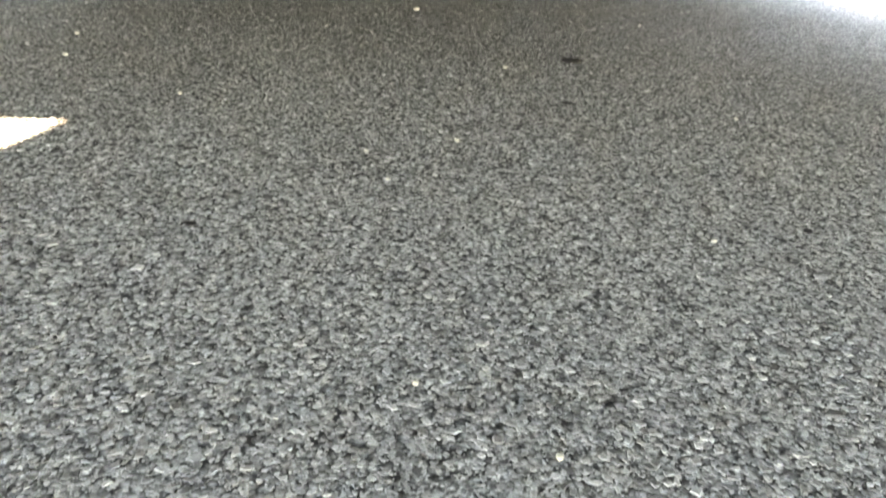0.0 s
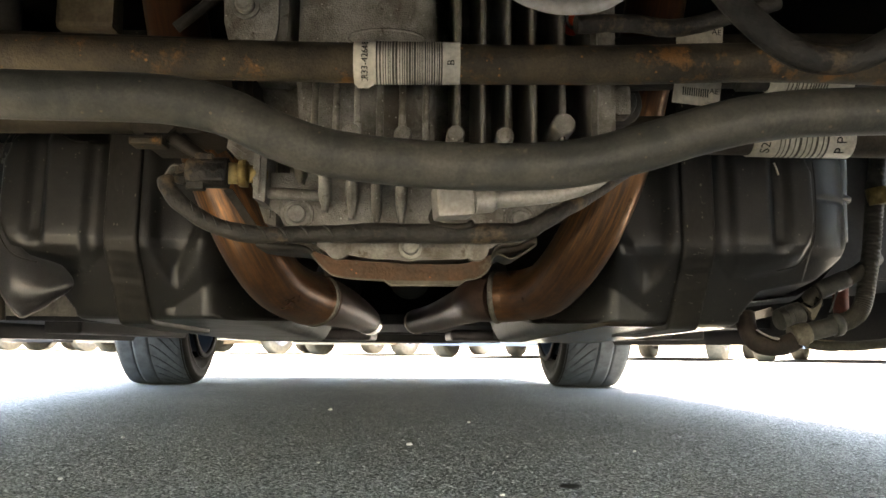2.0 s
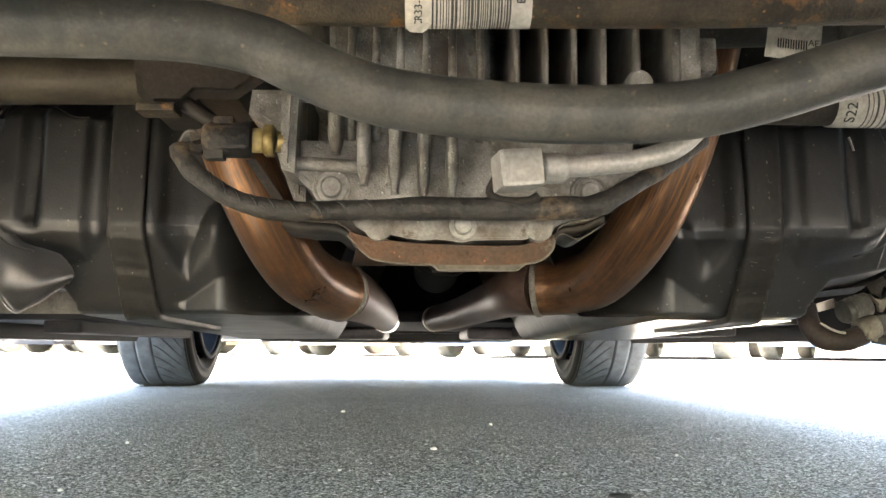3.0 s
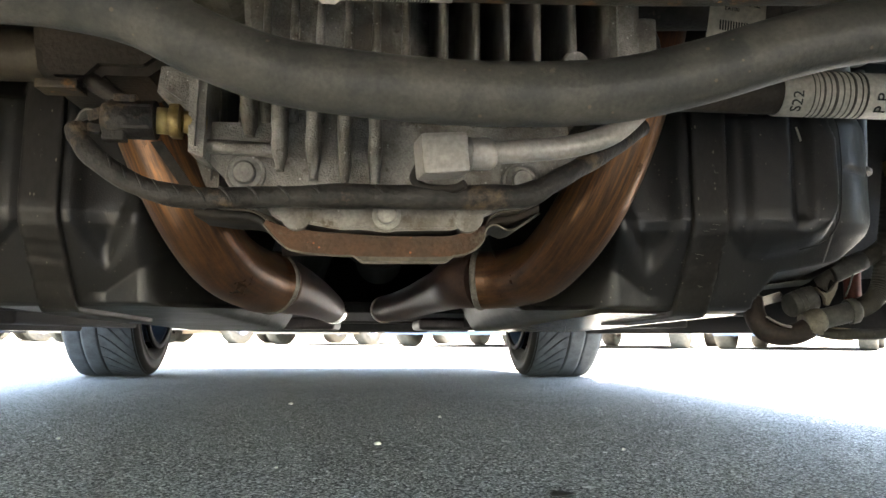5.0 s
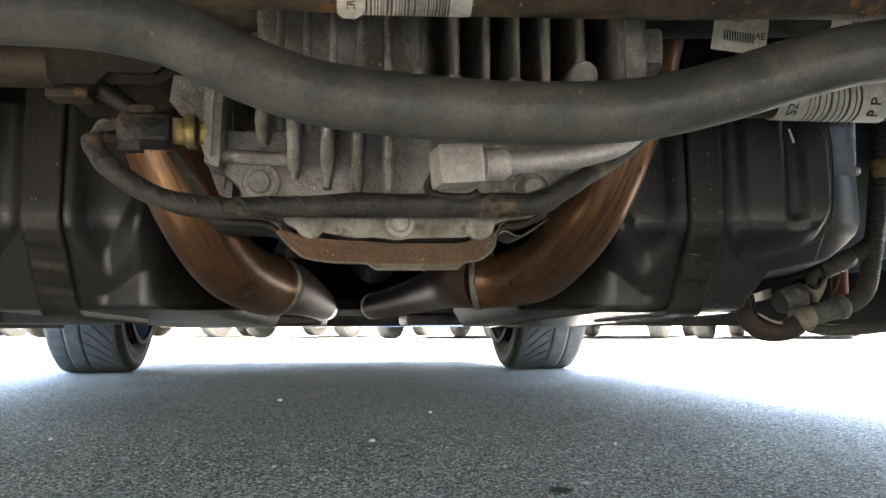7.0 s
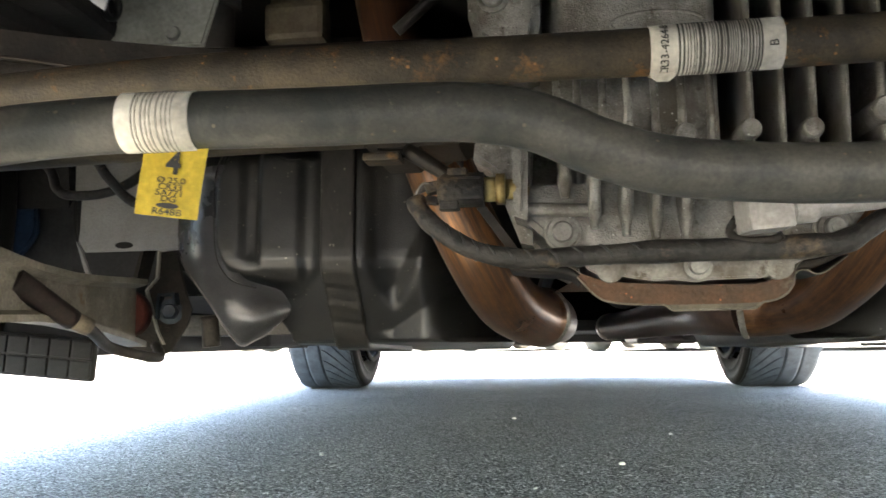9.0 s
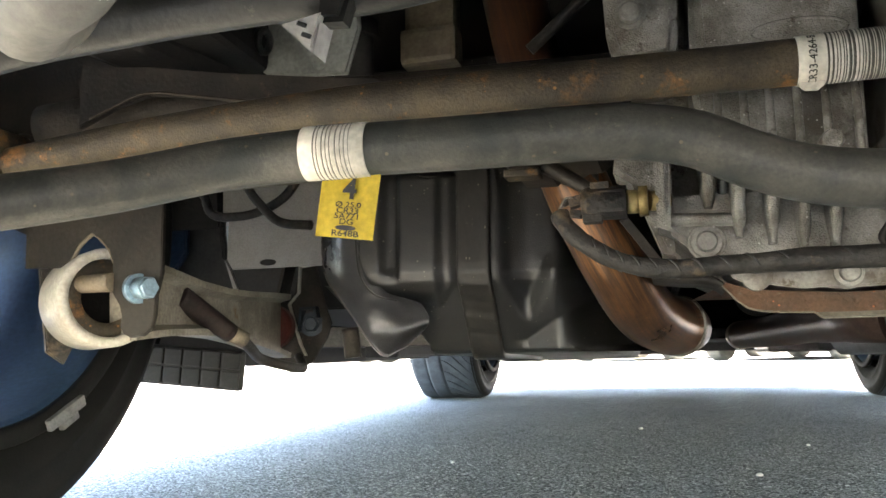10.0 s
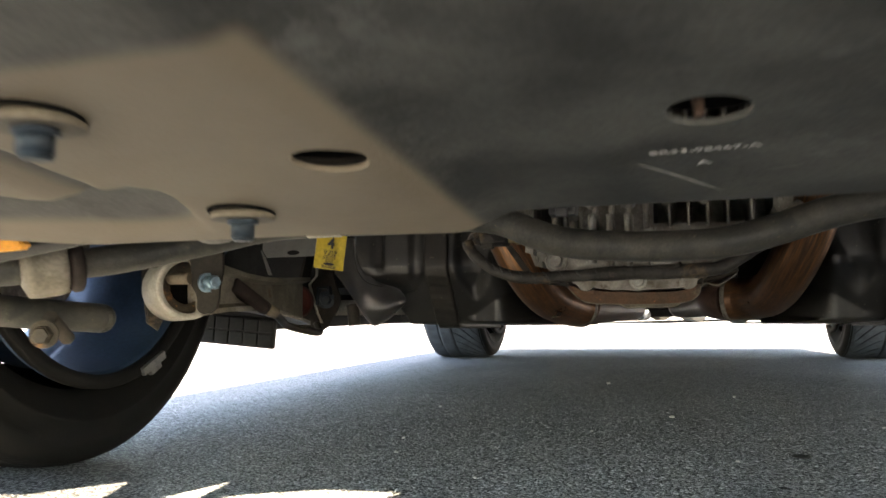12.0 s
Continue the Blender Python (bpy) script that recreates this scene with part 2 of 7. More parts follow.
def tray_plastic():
    """Black moulded plastic, tan over its wheel side and front and ending towards the middle."""
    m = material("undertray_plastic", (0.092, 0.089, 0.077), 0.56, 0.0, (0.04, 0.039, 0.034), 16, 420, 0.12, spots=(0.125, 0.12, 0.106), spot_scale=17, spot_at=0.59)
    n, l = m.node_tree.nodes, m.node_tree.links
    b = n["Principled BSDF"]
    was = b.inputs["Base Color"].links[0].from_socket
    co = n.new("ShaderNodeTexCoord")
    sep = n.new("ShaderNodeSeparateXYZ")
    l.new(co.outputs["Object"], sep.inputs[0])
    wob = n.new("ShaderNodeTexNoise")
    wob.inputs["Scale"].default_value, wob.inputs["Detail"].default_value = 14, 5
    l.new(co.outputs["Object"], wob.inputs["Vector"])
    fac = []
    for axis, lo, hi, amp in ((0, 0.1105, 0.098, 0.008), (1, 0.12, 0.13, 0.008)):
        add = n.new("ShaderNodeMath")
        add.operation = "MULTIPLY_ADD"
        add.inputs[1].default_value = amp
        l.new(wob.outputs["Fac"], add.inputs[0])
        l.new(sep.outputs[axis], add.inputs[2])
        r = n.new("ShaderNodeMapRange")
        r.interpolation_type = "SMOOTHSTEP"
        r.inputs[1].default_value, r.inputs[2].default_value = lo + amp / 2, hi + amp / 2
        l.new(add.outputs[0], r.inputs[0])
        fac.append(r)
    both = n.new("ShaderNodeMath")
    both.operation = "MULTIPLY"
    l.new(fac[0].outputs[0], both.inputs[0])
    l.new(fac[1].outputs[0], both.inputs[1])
    # shade of the pocket and crease, put into the colour by height
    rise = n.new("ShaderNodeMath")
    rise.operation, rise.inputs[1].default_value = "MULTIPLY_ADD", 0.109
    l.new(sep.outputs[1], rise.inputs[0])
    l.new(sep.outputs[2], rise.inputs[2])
    pocket_shade = n.new("ShaderNodeMapRange")
    pocket_shade.interpolation_type = "SMOOTHSTEP"
    pocket_shade.inputs[1].default_value, pocket_shade.inputs[2].default_value = 0.2692, 0.2664
    l.new(rise.outputs[0], pocket_shade.inputs[0])
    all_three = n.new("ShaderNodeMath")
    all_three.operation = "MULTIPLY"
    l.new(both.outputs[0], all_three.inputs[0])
    l.new(pocket_shade.outputs[0], all_three.inputs[1])
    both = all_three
    tan_mix = n.new("ShaderNodeMix")
    tan_mix.data_type = "RGBA"
    tan_mix.inputs[6].default_value, tan_mix.inputs[7].default_value = (0.175, 0.138, 0.094, 1), (0.25, 0.2, 0.138, 1)
    l.new(wob.outputs["Fac"], tan_mix.inputs[0])
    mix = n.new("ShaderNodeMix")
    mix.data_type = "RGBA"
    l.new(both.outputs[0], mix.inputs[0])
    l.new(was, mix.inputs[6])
    l.new(tan_mix.outputs[2], mix.inputs[7])
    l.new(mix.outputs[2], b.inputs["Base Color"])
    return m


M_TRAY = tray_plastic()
M_FORK = material("dusty_brown_fork", (0.027, 0.0225, 0.017), 0.5, 0.1, (0.014, 0.012, 0.0095), 20, 320, 0.2, spots=(0.075, 0.06, 0.045), spot_scale=50, spot_at=0.64)
M_FLAP = material("dusty_black_rubber_flap", (0.019, 0.0178, 0.016), 0.6, 0.0, (0.012, 0.0113, 0.0102), 30, 300, 0.15, spec=0.3)
M_LINER = material("dark_panel_grey", (0.035, 0.035, 0.034), 0.55, 0.0, (0.02, 0.02, 0.02), 14, 300, 0.1, spec=0.3)
M_GREENGREY = material("pale_grey_green_metal", (0.3, 0.31, 0.275), 0.5, 0.2, (0.22, 0.225, 0.2), 18, 300, 0.1, spots=(0.13, 0.12, 0.1), spot_scale=30, spot_at=0.66)
M_COLLAR = material("dirty_cream_plastic", (0.14, 0.124, 0.098), 0.5, 0.0, (0.08, 0.07, 0.055), 60, 300, 0.15)
M_FITTING = material("grimy_grey_fitting", (0.068, 0.066, 0.06), 0.45, 0.0, (0.042, 0.041, 0.036), 40, 300, 0.15, spots=(0.13, 0.12, 0.1), spot_scale=60, spot_at=0.64)
M_WASHER = material("dusty_washer", (0.17, 0.138, 0.097), 0.65, 0.0, (0.135, 0.11, 0.079), 60, 420, 0.15)
M_HOSE = material("dusty_grey_hose", (0.2, 0.185, 0.155), 0.6, 0.0, (0.12, 0.11, 0.095), 30, 300, 0.15)
M_CLAMP = material("brown_dusty_steel", (0.038, 0.031, 0.024), 0.6, 0.1, (0.018, 0.0155, 0.0125), 22, 320, 0.3, spots=(0.095, 0.068, 0.045), spot_scale=50, spot_at=0.62)
M_PEBBLE = material("pale_stone_chip", (0.62, 0.59, 0.52), 0.7, 0.0, (0.5, 0.47, 0.4), 200, 900, 0.3)


def heat_tint():
    """Steel exhaust tube browned by heat: fine streaks along its length, orange where it ran hottest, purple-brown low down."""
    m = material("heat_browned_steel", (0.21, 0.115, 0.06), 0.31, 0.5, (0.075, 0.042, 0.03), 30, 420, 0.05, rough_vary=0.1, depth=0.001)
    n, l = m.node_tree.nodes, m.node_tree.links
    b = n["Principled BSDF"]
    co = n.new("ShaderNodeTexCoord")
    sep = n.new("ShaderNodeSeparateXYZ")
    l.new(co.outputs["UV"], sep.inputs[0])
    put = n.new("ShaderNodeCombineXYZ")
    for k, op in enumerate(("COSINE", "SINE")):
        turn = n.new("ShaderNodeMath")
        turn.operation, turn.inputs[1].default_value = "MULTIPLY", 2 * math.pi
        l.new(sep.outputs[0], turn.inputs[0])
        wave = n.new("ShaderNodeMath")
        wave.operation = op
        l.new(turn.outputs[0], wave.inputs[0])
        l.new(wave.outputs[0], put.inputs[k])
    along = n.new("ShaderNodeMath")
    along.operation, along.inputs[1].default_value = "MULTIPLY", 2.6
    l.new(sep.outputs[1], along.inputs[0])
    l.new(along.outputs[0], put.inputs[2])
    streak = n.new("ShaderNodeTexNoise")
    streak.inputs["Scale"].default_value, streak.inputs["Detail"].default_value, streak.inputs["Roughness"].default_value = 8.0, 7, 0.7
    l.new(put.outputs[0], streak.inputs["Vector"])
    ramp = n.new("ShaderNodeValToRGB")
    els = ramp.color_ramp.elements
    els[0].position, els[0].color = 0.3, (0.042, 0.028, 0.021, 1)
    els[1].position, els[1].color = 0.74, (0.33, 0.158, 0.057, 1)
    for at, col in ((0.45, (0.1, 0.058, 0.035, 1)), (0.57, (0.19, 0.09, 0.038, 1))):
        els.new(at).color = col
    l.new(streak.outputs["Fac"], ramp.inputs[0])
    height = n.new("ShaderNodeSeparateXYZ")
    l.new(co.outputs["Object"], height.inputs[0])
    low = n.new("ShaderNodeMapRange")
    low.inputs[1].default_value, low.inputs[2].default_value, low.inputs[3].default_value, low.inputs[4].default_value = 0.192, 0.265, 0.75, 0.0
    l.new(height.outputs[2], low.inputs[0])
    mix = n.new("ShaderNodeMix")
    mix.data_type = "RGBA"
    was = b.inputs["Base Color"].links[0].from_socket
    tint = n.new("ShaderNodeMix")
    tint.data_type, tint.blend_type = "RGBA", "MULTIPLY"
    tint.inputs[0].default_value, tint.inputs[7].default_value = 1, (0.5, 0.46, 0.44, 1)
    l.new(was, tint.inputs[6])
    l.new(low.outputs[0], mix.inputs[0])
    l.new(ramp.outputs[0], mix.inputs[6])
    l.new(tint.outputs[2], mix.inputs[7])
    # the upper run is darker and redder, blended in by height
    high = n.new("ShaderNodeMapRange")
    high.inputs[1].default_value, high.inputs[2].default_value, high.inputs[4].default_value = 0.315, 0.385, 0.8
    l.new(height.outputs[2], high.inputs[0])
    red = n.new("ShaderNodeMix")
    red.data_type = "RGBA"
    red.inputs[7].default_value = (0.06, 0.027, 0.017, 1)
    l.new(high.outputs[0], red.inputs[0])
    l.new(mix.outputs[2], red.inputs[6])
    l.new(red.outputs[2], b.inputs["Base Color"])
    return m


M_PIPE = heat_tint()
M_SHAFT = material("dusty_bare_shaft", (0.066, 0.056, 0.039), 0.55, 0.2, (0.036, 0.03, 0.022), 20, 300, 0.15, spots=(0.15, 0.09, 0.045), spot_scale=24, spot_at=0.64)
M_PRINT = material("faded_grey_print", (0.25, 0.235, 0.21), 0.5, 0.0, (0.18, 0.17, 0.15), 80, 300, 0)
M_BARCODE = material("worn_brown_print", (0.11, 0.1, 0.085), 0.5, 0.0, (0.07, 0.062, 0.052), 80, 300, 0)
M_PLATE = material("dark_brown_plate", (0.022, 0.018, 0.014), 0.6, 0.1, (0.011, 0.0095, 0.008), 26, 300, 0.2, spots=(0.06, 0.042, 0.028), spot_scale=44, spot_at=0.62)
M_DARKPIPE = material("purple_brown_steel", (0.07, 0.042, 0.031), 0.44, 0.15, (0.04, 0.026, 0.021), 30, 420, 0.03, rough_vary=0.07, depth=0.001, spec=0.1)
M_CHROME = material("bright_stainless", (0.5, 0.48, 0.455), 0.24, 1.0, (0.3, 0.275, 0.25), 40, 300, 0.03, rough_vary=0.06, depth=0.001)
M_DULLTUBE = material("dull_pale_tube", (0.37, 0.342, 0.305), 0.42, 0.25, (0.3, 0.278, 0.247), 30, 400, 0.05)
M_MIDPIPE = material("satin_purple_grey_steel", (0.07, 0.06, 0.059), 0.45, 0.3, (0.046, 0.039, 0.038), 20, 300, 0.05, depth=0.001, spec=0.3)
M_GREYHOSE = material("dusty_grey_rubber", (0.042, 0.038, 0.03), 0.6, 0.0, (0.028, 0.026, 0.021), 36, 300, 0.15, spots=(0.14, 0.12, 0.09), spot_scale=60, spot_at=0.64)
M_BELLY = material("tan_belly_mirror", (0.6, 0.52, 0.4), 0.16, 0.85, (0.46, 0.39, 0.3), 18, 300, 0.08, stretch=(0.3, 1.5, 1), depth=0.001, rough_vary=0.08)
M_COND = material("dusty_black_conduit", (0.019, 0.019, 0.017), 0.42, 0.0, (0.008, 0.008, 0.0075), 40, 360, 0.15, spots=(0.11, 0.1, 0.078), spot_scale=26, spot_at=0.6, spec=0.35)
M_DARKBOLT = material("blue_grey_steel", (0.03, 0.042, 0.053), 0.42, 0.25, (0.02, 0.025, 0.03), 90, 400, 0.1)
M_REDLINE = material("dark_red_hose", (0.11, 0.03, 0.02), 0.6, 0.0, (0.07, 0.02, 0.015), 40, 300, 0.1)
M_BROWN = material("dark_brown_rubber", (0.03, 0.0205, 0.0165), 0.65, 0.0, (0.018, 0.0135, 0.0115), 40, 300, 0.2)
M_TAN = material("beige_dusty_metal", (0.2, 0.165, 0.115), 0.6, 0.1, (0.13, 0.105, 0.075), 30, 300, 0.1)
M_NECK = material("cream_ceramic", (0.45, 0.36, 0.17), 0.5, 0.0, (0.3, 0.23, 0.1), 60, 300, 0.1)
M_ARM = material("dusty_cast_arm", (0.29, 0.262, 0.21), 0.5, 0.15, (0.17, 0.148, 0.112), 20, 320, 0.15, spots=(0.2, 0.13, 0.06), spot_scale=20, spot_at=0.62)
# pale tone carries the far row's glare in the tyre colour
M_FARTYRE = material("glare_far_tyre", (0.17, 0.16, 0.14), 0.8, 0.0, (0.12, 0.115, 0.105), 20, 200, 0.1)


# ---- shape helpers ----
def smooth_points(pts, per=8):
    """Catmull-Rom through the points."""
    p = [Vector(q) for q in pts]
    p = [2 * p[0] - p[1]] + p + [2 * p[-1] - p[-2]]
    out = []
    for i in range(1, len(p) - 2):
        a, b, c, d = p[i - 1:i + 3]
        for k in range(per):
            t = k / per
            out.append(0.5 * (2 * b + (c - a) * t + (2 * a - 5 * b + 4 * c - d) * t * t + (3 * b - a - 3 * c + d) * t ** 3))
    return out + [p[-2]]


def add_tube(bm, pts, r, seg=20, per=8, caps=True, squash=None):
    """A round tube along pts; r a number or a function of 0..1; squash flattens it along z by a function of 0..1."""
    path = smooth_points(pts, per) if per > 1 else [Vector(q) for q in pts]
    n = len(path)
    side = None
    rings = []
    for i, q in enumerate(path):
        d = (path[min(i + 1, n - 1)] - path[max(i - 1, 0)]).normalized()
        if side is None:
            side = d.cross(Vector((0, 0, 1)))
            if side.length < 0.2:
                side = d.cross(Vector((0, 1, 0)))
        side = (side - d * side.dot(d)).normalized()
        up = side.cross(d)
        rad = r(i / (n - 1)) if callable(r) else r
        sq = squash(i / (n - 1)) if squash else 1
        rings.append([bm.verts.new(q + rad * (math.cos(a) * side + math.sin(a) * sq * up)) for a in (2 * math.pi * k / seg for k in range(seg))])
    uv = bm.loops.layers.uv.verify()
    run = 0.0
    for i, (a, b) in enumerate(zip(rings, rings[1:])):
        ahead = run + (path[i + 1] - path[i]).length
        for k in range(seg):
            f = bm.faces.new((a[k], a[(k + 1) % seg], b[(k + 1) % seg], b[k]))
            f.smooth = True
            for lp, at in zip(f.loops, ((k, run), (k + 1, run), (k + 1, ahead), (k, ahead))):
                lp[uv].uv = (at[0] / seg, at[1])
        run = ahead
    if caps:
        bm.faces.new(rings[0][::-1])
        bm.faces.new(rings[-1])


def add_cyl(bm, a, b, r, seg=24, r2=None):
    add_tube(bm, [a, b], (lambda t: r + (r2 - r) * t) if r2 is not None else r, seg, 1)


def add_ring(bm, centre, axis, ro, ri, length, seg=36):
    """A thick-walled sleeve."""
    axis = Vector(axis).normalized()
    s = axis.orthogonal().normalized()
    u = axis.cross(s)
    c = Vector(centre)
    loops = []
    ch = min(0.15 * (ro - ri), 0.002)
    for rad, off in ((ri, -0.5), (ro - ch, -0.5), (ro, -0.5 + ch / length), (ro, 0.5 - ch / length), (ro - ch, 0.5), (ri, 0.5)):
        loops.append([bm.verts.new(c + axis * off * length + rad * (math.cos(t) * s + math.sin(t) * u)) for t in (2 * math.pi * k / seg for k in range(seg))])
    for a, b in zip(loops, loops[1:] + loops[:1]):
        for k in range(seg):
            f = bm.faces.new((a[k], a[(k + 1) % seg], b[(k + 1) % seg], b[k]))
            f.smooth = True


def add_box(bm, centre, size, bevel=0.0, rot=(0, 0, 0), seg=2):
    m = pose(*centre, *rot) @ Matrix.Diagonal((*size, 1))
    made = bmesh.ops.create_cube(bm, size=1, matrix=m)["verts"]
    if bevel:
        edges = list({e for v in made for e in v.link_edges})
        bmesh.ops.bevel(bm, geom=edges, offset=bevel, segments=seg, affect="EDGES", profile=0.6)


def add_prism(bm, pts, axis, lo, hi, bevel=0.0):
    """A closed outline, given in the other two axes in order, pushed from lo to hi along an axis (0, 1, 2)."""
    def place(p, d):
        q = [p[0], p[1]]
        q.insert(axis, d)
        return q
    a = [bm.verts.new(place(p, lo)) for p in pts]
    b = [bm.verts.new(place(p, hi)) for p in pts]
    n = len(pts)
    fs = [bm.faces.new(a), bm.faces.new(b[::-1])]
    fs += [bm.faces.new((a[i], b[i], b[(i + 1) % n], a[(i + 1) % n])) for i in range(n)]
    bmesh.ops.recalc_face_normals(bm, faces=fs)
    if bevel:
        edges = list({e for f in fs[:2] for e in f.edges})
        bmesh.ops.bevel(bm, geom=edges, offset=bevel, segments=2, affect="EDGES")


def add_hex_bolt(bm, at, axis, r, h, washer=0.0):
    axis = Vector(axis).normalized()
    at = Vector(at)
    if washer:
        add_cyl(bm, at, at + axis * h * 0.25, washer, 28)
    add_tube(bm, [at, at + axis * h * 0.85], r, 6, 1)
    add_tube(bm, [at + axis * h * 0.84, at + axis * h], lambda t: r * (0.93 - 0.15 * t), 6, 1)


def add_lathe(bm, profile, centre, axis_x=True, seg=72):
    """A profile of (offset along the axis, radius) turned about the x axis through centre. Open profile."""
    c = Vector(centre)
    loops = [[bm.verts.new(c + Vector((o, rad * math.cos(t), rad * math.sin(t)))) for t in (2 * math.pi * k / seg for k in range(seg))] for o, rad in profile]
    for a, b in zip(loops, loops[1:]):
        for k in range(seg):
            f = bm.faces.new((a[k], a[(k + 1) % seg], b[(k + 1) % seg], b[k]))
            f.smooth = True
    return loops


def mesh_of(name, bm, mat):
    bmesh.ops.recalc_face_normals(bm, faces=bm.faces)
    me = bpy.data.meshes.new(name)
    bm.to_mesh(me)
    bm.free()
    me.materials.append(mat)
    return me


def part(name, bm, mat, parent, label=""):
    """Links a bmesh as one mesh object under a thing or a part."""
    ob = new(name, mesh_of(name, bm, mat))
    ob.parent = parent
    if label:
        ob["label"] = label
    return ob


def thing(name, label, category, group="", kind="", at=(0, 0, 0)):
    ob = new(name)
    ob.empty_display_size = 0.05
    ob.location = at
    return tagged(ob, label, category, group, kind)


def solo(name, bm, mat, label, category, group="", kind=""):
    return tagged(new(name, mesh_of(name, bm, mat)), label, category, group, kind)


def lettering(name, text, size, mat, parent, put, bend=None, bold=0.0):
    """Letters as a thin mesh. put: pose of the baseline's middle; bend: radius of the tube that they lie round (text runs round it)."""
    cu = bpy.data.curves.new(name, "FONT")
    cu.body, cu.size, cu.align_x, cu.align_y, cu.extrude = text, size, "CENTER", "CENTER", size * 0.015
    cu.offset = size * bold
    tmp = bpy.data.objects.new(name, cu)
    scene.collection.objects.link(tmp)
    me = bpy.data.meshes.new_from_object(tmp.evaluated_get(bpy.context.evaluated_depsgraph_get()))
    bpy.data.objects.remove(tmp)
    bpy.data.curves.remove(cu)
    me.name = name
    if bend:
        for v in me.vertices:
            a = v.co.x / bend
            rad = bend + v.co.z
            v.co = Vector((rad * math.sin(a), v.co.y, rad * math.cos(a) - bend))
    me.transform(put)
    me.materials.clear()
    me.materials.append(mat)
    ob = new(name, me)
    ob.parent = parent
    return ob


# ---- ground ----
AXIS_X = 0.133          # the car's middle at its rear axle
bm = bmesh.new()
edges_x = [-400, -60, -12, -3, -1.2, -0.5, 0.15, 0.8, 1.5, 4, 14, 60, 400]
edges_y = [-400, -60, -8, -1, 0.3, 1.0, 1.8, 3, 5, 9, 20, 60, 400]
grid = [[bm.verts.new((x, y, 0)) for x in edges_x] for y in edges_y]
for a, b in zip(grid, grid[1:]):
    for k in range(len(a) - 1):
        bm.faces.new((a[k], a[k + 1], b[k + 1], b[k]))
solo("ground", bm, M_ASPHALT, "grey worn asphalt of a car park", "asphalt", kind="structure")


def stones(name, n, y0, y1, size, seed, mat, label):
    """Flat broken stones set in the asphalt, each a low uneven dome, in one mesh."""
    g = np.random.default_rng(seed)
    k = 4
    far = g.exponential(0.62, 2 * n)
    far = far[far < y1 - y0][:n]
    n = len(far)
    cy = y0 + far
    cx = 0.1 + g.uniform(-1, 1, n) * (0.2 + 0.64 * far ** 0.9)
    r = size * g.lognormal(0, 0.36, n) * (1 + 0.35 * (cy - y0))
    h = r * g.uniform(0.04, 0.2, n) * np.clip(1.5 - 0.6 * (cy - y0), 0.1, 1)
    turn, longer = g.uniform(0, np.pi, n), g.uniform(0.55, 1.0, n)
    ang = np.linspace(0, 2 * np.pi, k, endpoint=False)[None] + g.uniform(-0.35, 0.35, (n, k))
    wob = g.uniform(0.6, 1.25, (n, k))

    def ring(scale, z):
        ex, ey = r[:, None] * wob * np.cos(ang) * scale, r[:, None] * wob * np.sin(ang) * scale * longer[:, None]
        c, s = np.cos(turn)[:, None], np.sin(turn)[:, None]
        return np.stack([cx[:, None] + ex * c - ey * s, cy[:, None] + ex * s + ey * c, np.broadcast_to(z, ex.shape)], -1)
    tilt = g.uniform(-0.25, 0.25, (n, k)) * h[:, None]
    verts = np.concatenate([ring(1.0, np.full((n, 1), -0.0005)), ring(0.74, h[:, None] + tilt)], 1).reshape(-1, 3)
    idx = np.arange(k)
    side = np.stack([idx, (idx + 1) % k, (idx + 1) % k + k, idx + k], -1)
    faces = []
    base = np.arange(n)[:, None, None] * 2 * k
    faces = (base + side[None]).reshape(-1, 4).tolist() + (np.arange(n)[:, None] * 2 * k + idx[None] + k).tolist()
    me = bpy.data.meshes.new(name)
    me.from_pydata(verts.tolist(), [], faces)
    me.materials.append(mat)
    return tagged(new(name, me), label, "gravel", kind="stuff")


stones("asphalt_stones", 210000, 0.34, 4.2, 0.00115, 3, M_CHIPS, "small grey stones showing in the worn asphalt")

rng = random.Random(11)


def pebble(x, y, r, mat, label, category="pebble", group="loose chips on the asphalt", flat=0.5):
    bm = bmesh.new()
    bmesh.ops.create_icosphere(bm, subdivisions=2, radius=1)
    for v in bm.verts:
        v.co = Vector((v.co.x * rng.uniform(0.85, 1.1), v.co.y * rng.uniform(0.75, 1.0) * 0.8, v.co.z * flat)) * r
    for f in bm.faces:
        f.smooth = True
    ob = solo("pebble", bm, mat, label, category, group)
    ob.matrix_basis = pose(x, y, r * flat * 0.6, 0, 0, rng.uniform(0, 180))


for x, y, r in ((0.135, 1.52, 0.0055), (0.168, 0.8, 0.0028), (-0.212, 1.058, 0.0038), (-0.061, 0.912, 0.003), (0.187, 0.428, 0.002), (0.121, 0.705, 0.0022),
                (0.104, 0.765, 0.0022), (-0.247, 1.183, 0.0035), (0.23, 1.088, 0.003), (0.14, 0.47, 0.0017), (0.3, 0.62, 0.002), (0.41, 0.9, 0.0025), (0.02, 1.32, 0.003),
                (-0.32, 1.6, 0.004), (0.46, 1.45, 0.0035), (0.25, 1.9, 0.005), (-0.05, 2.2, 0.006)):
    pebble(x, y, r, M_PEBBLE, "small pale stone chip lying on asphalt")
for x, y, r in ((0.308, 1.14, 0.013), (0.27, 0.935, 0.006), (0.02, 0.62, 0.004), (0.36, 0.64, 0.004)):
    pebble(x, y, r, M_DARK, "dark flattened scrap lying on asphalt", "debris", "dark scraps on the asphalt", 0.2)


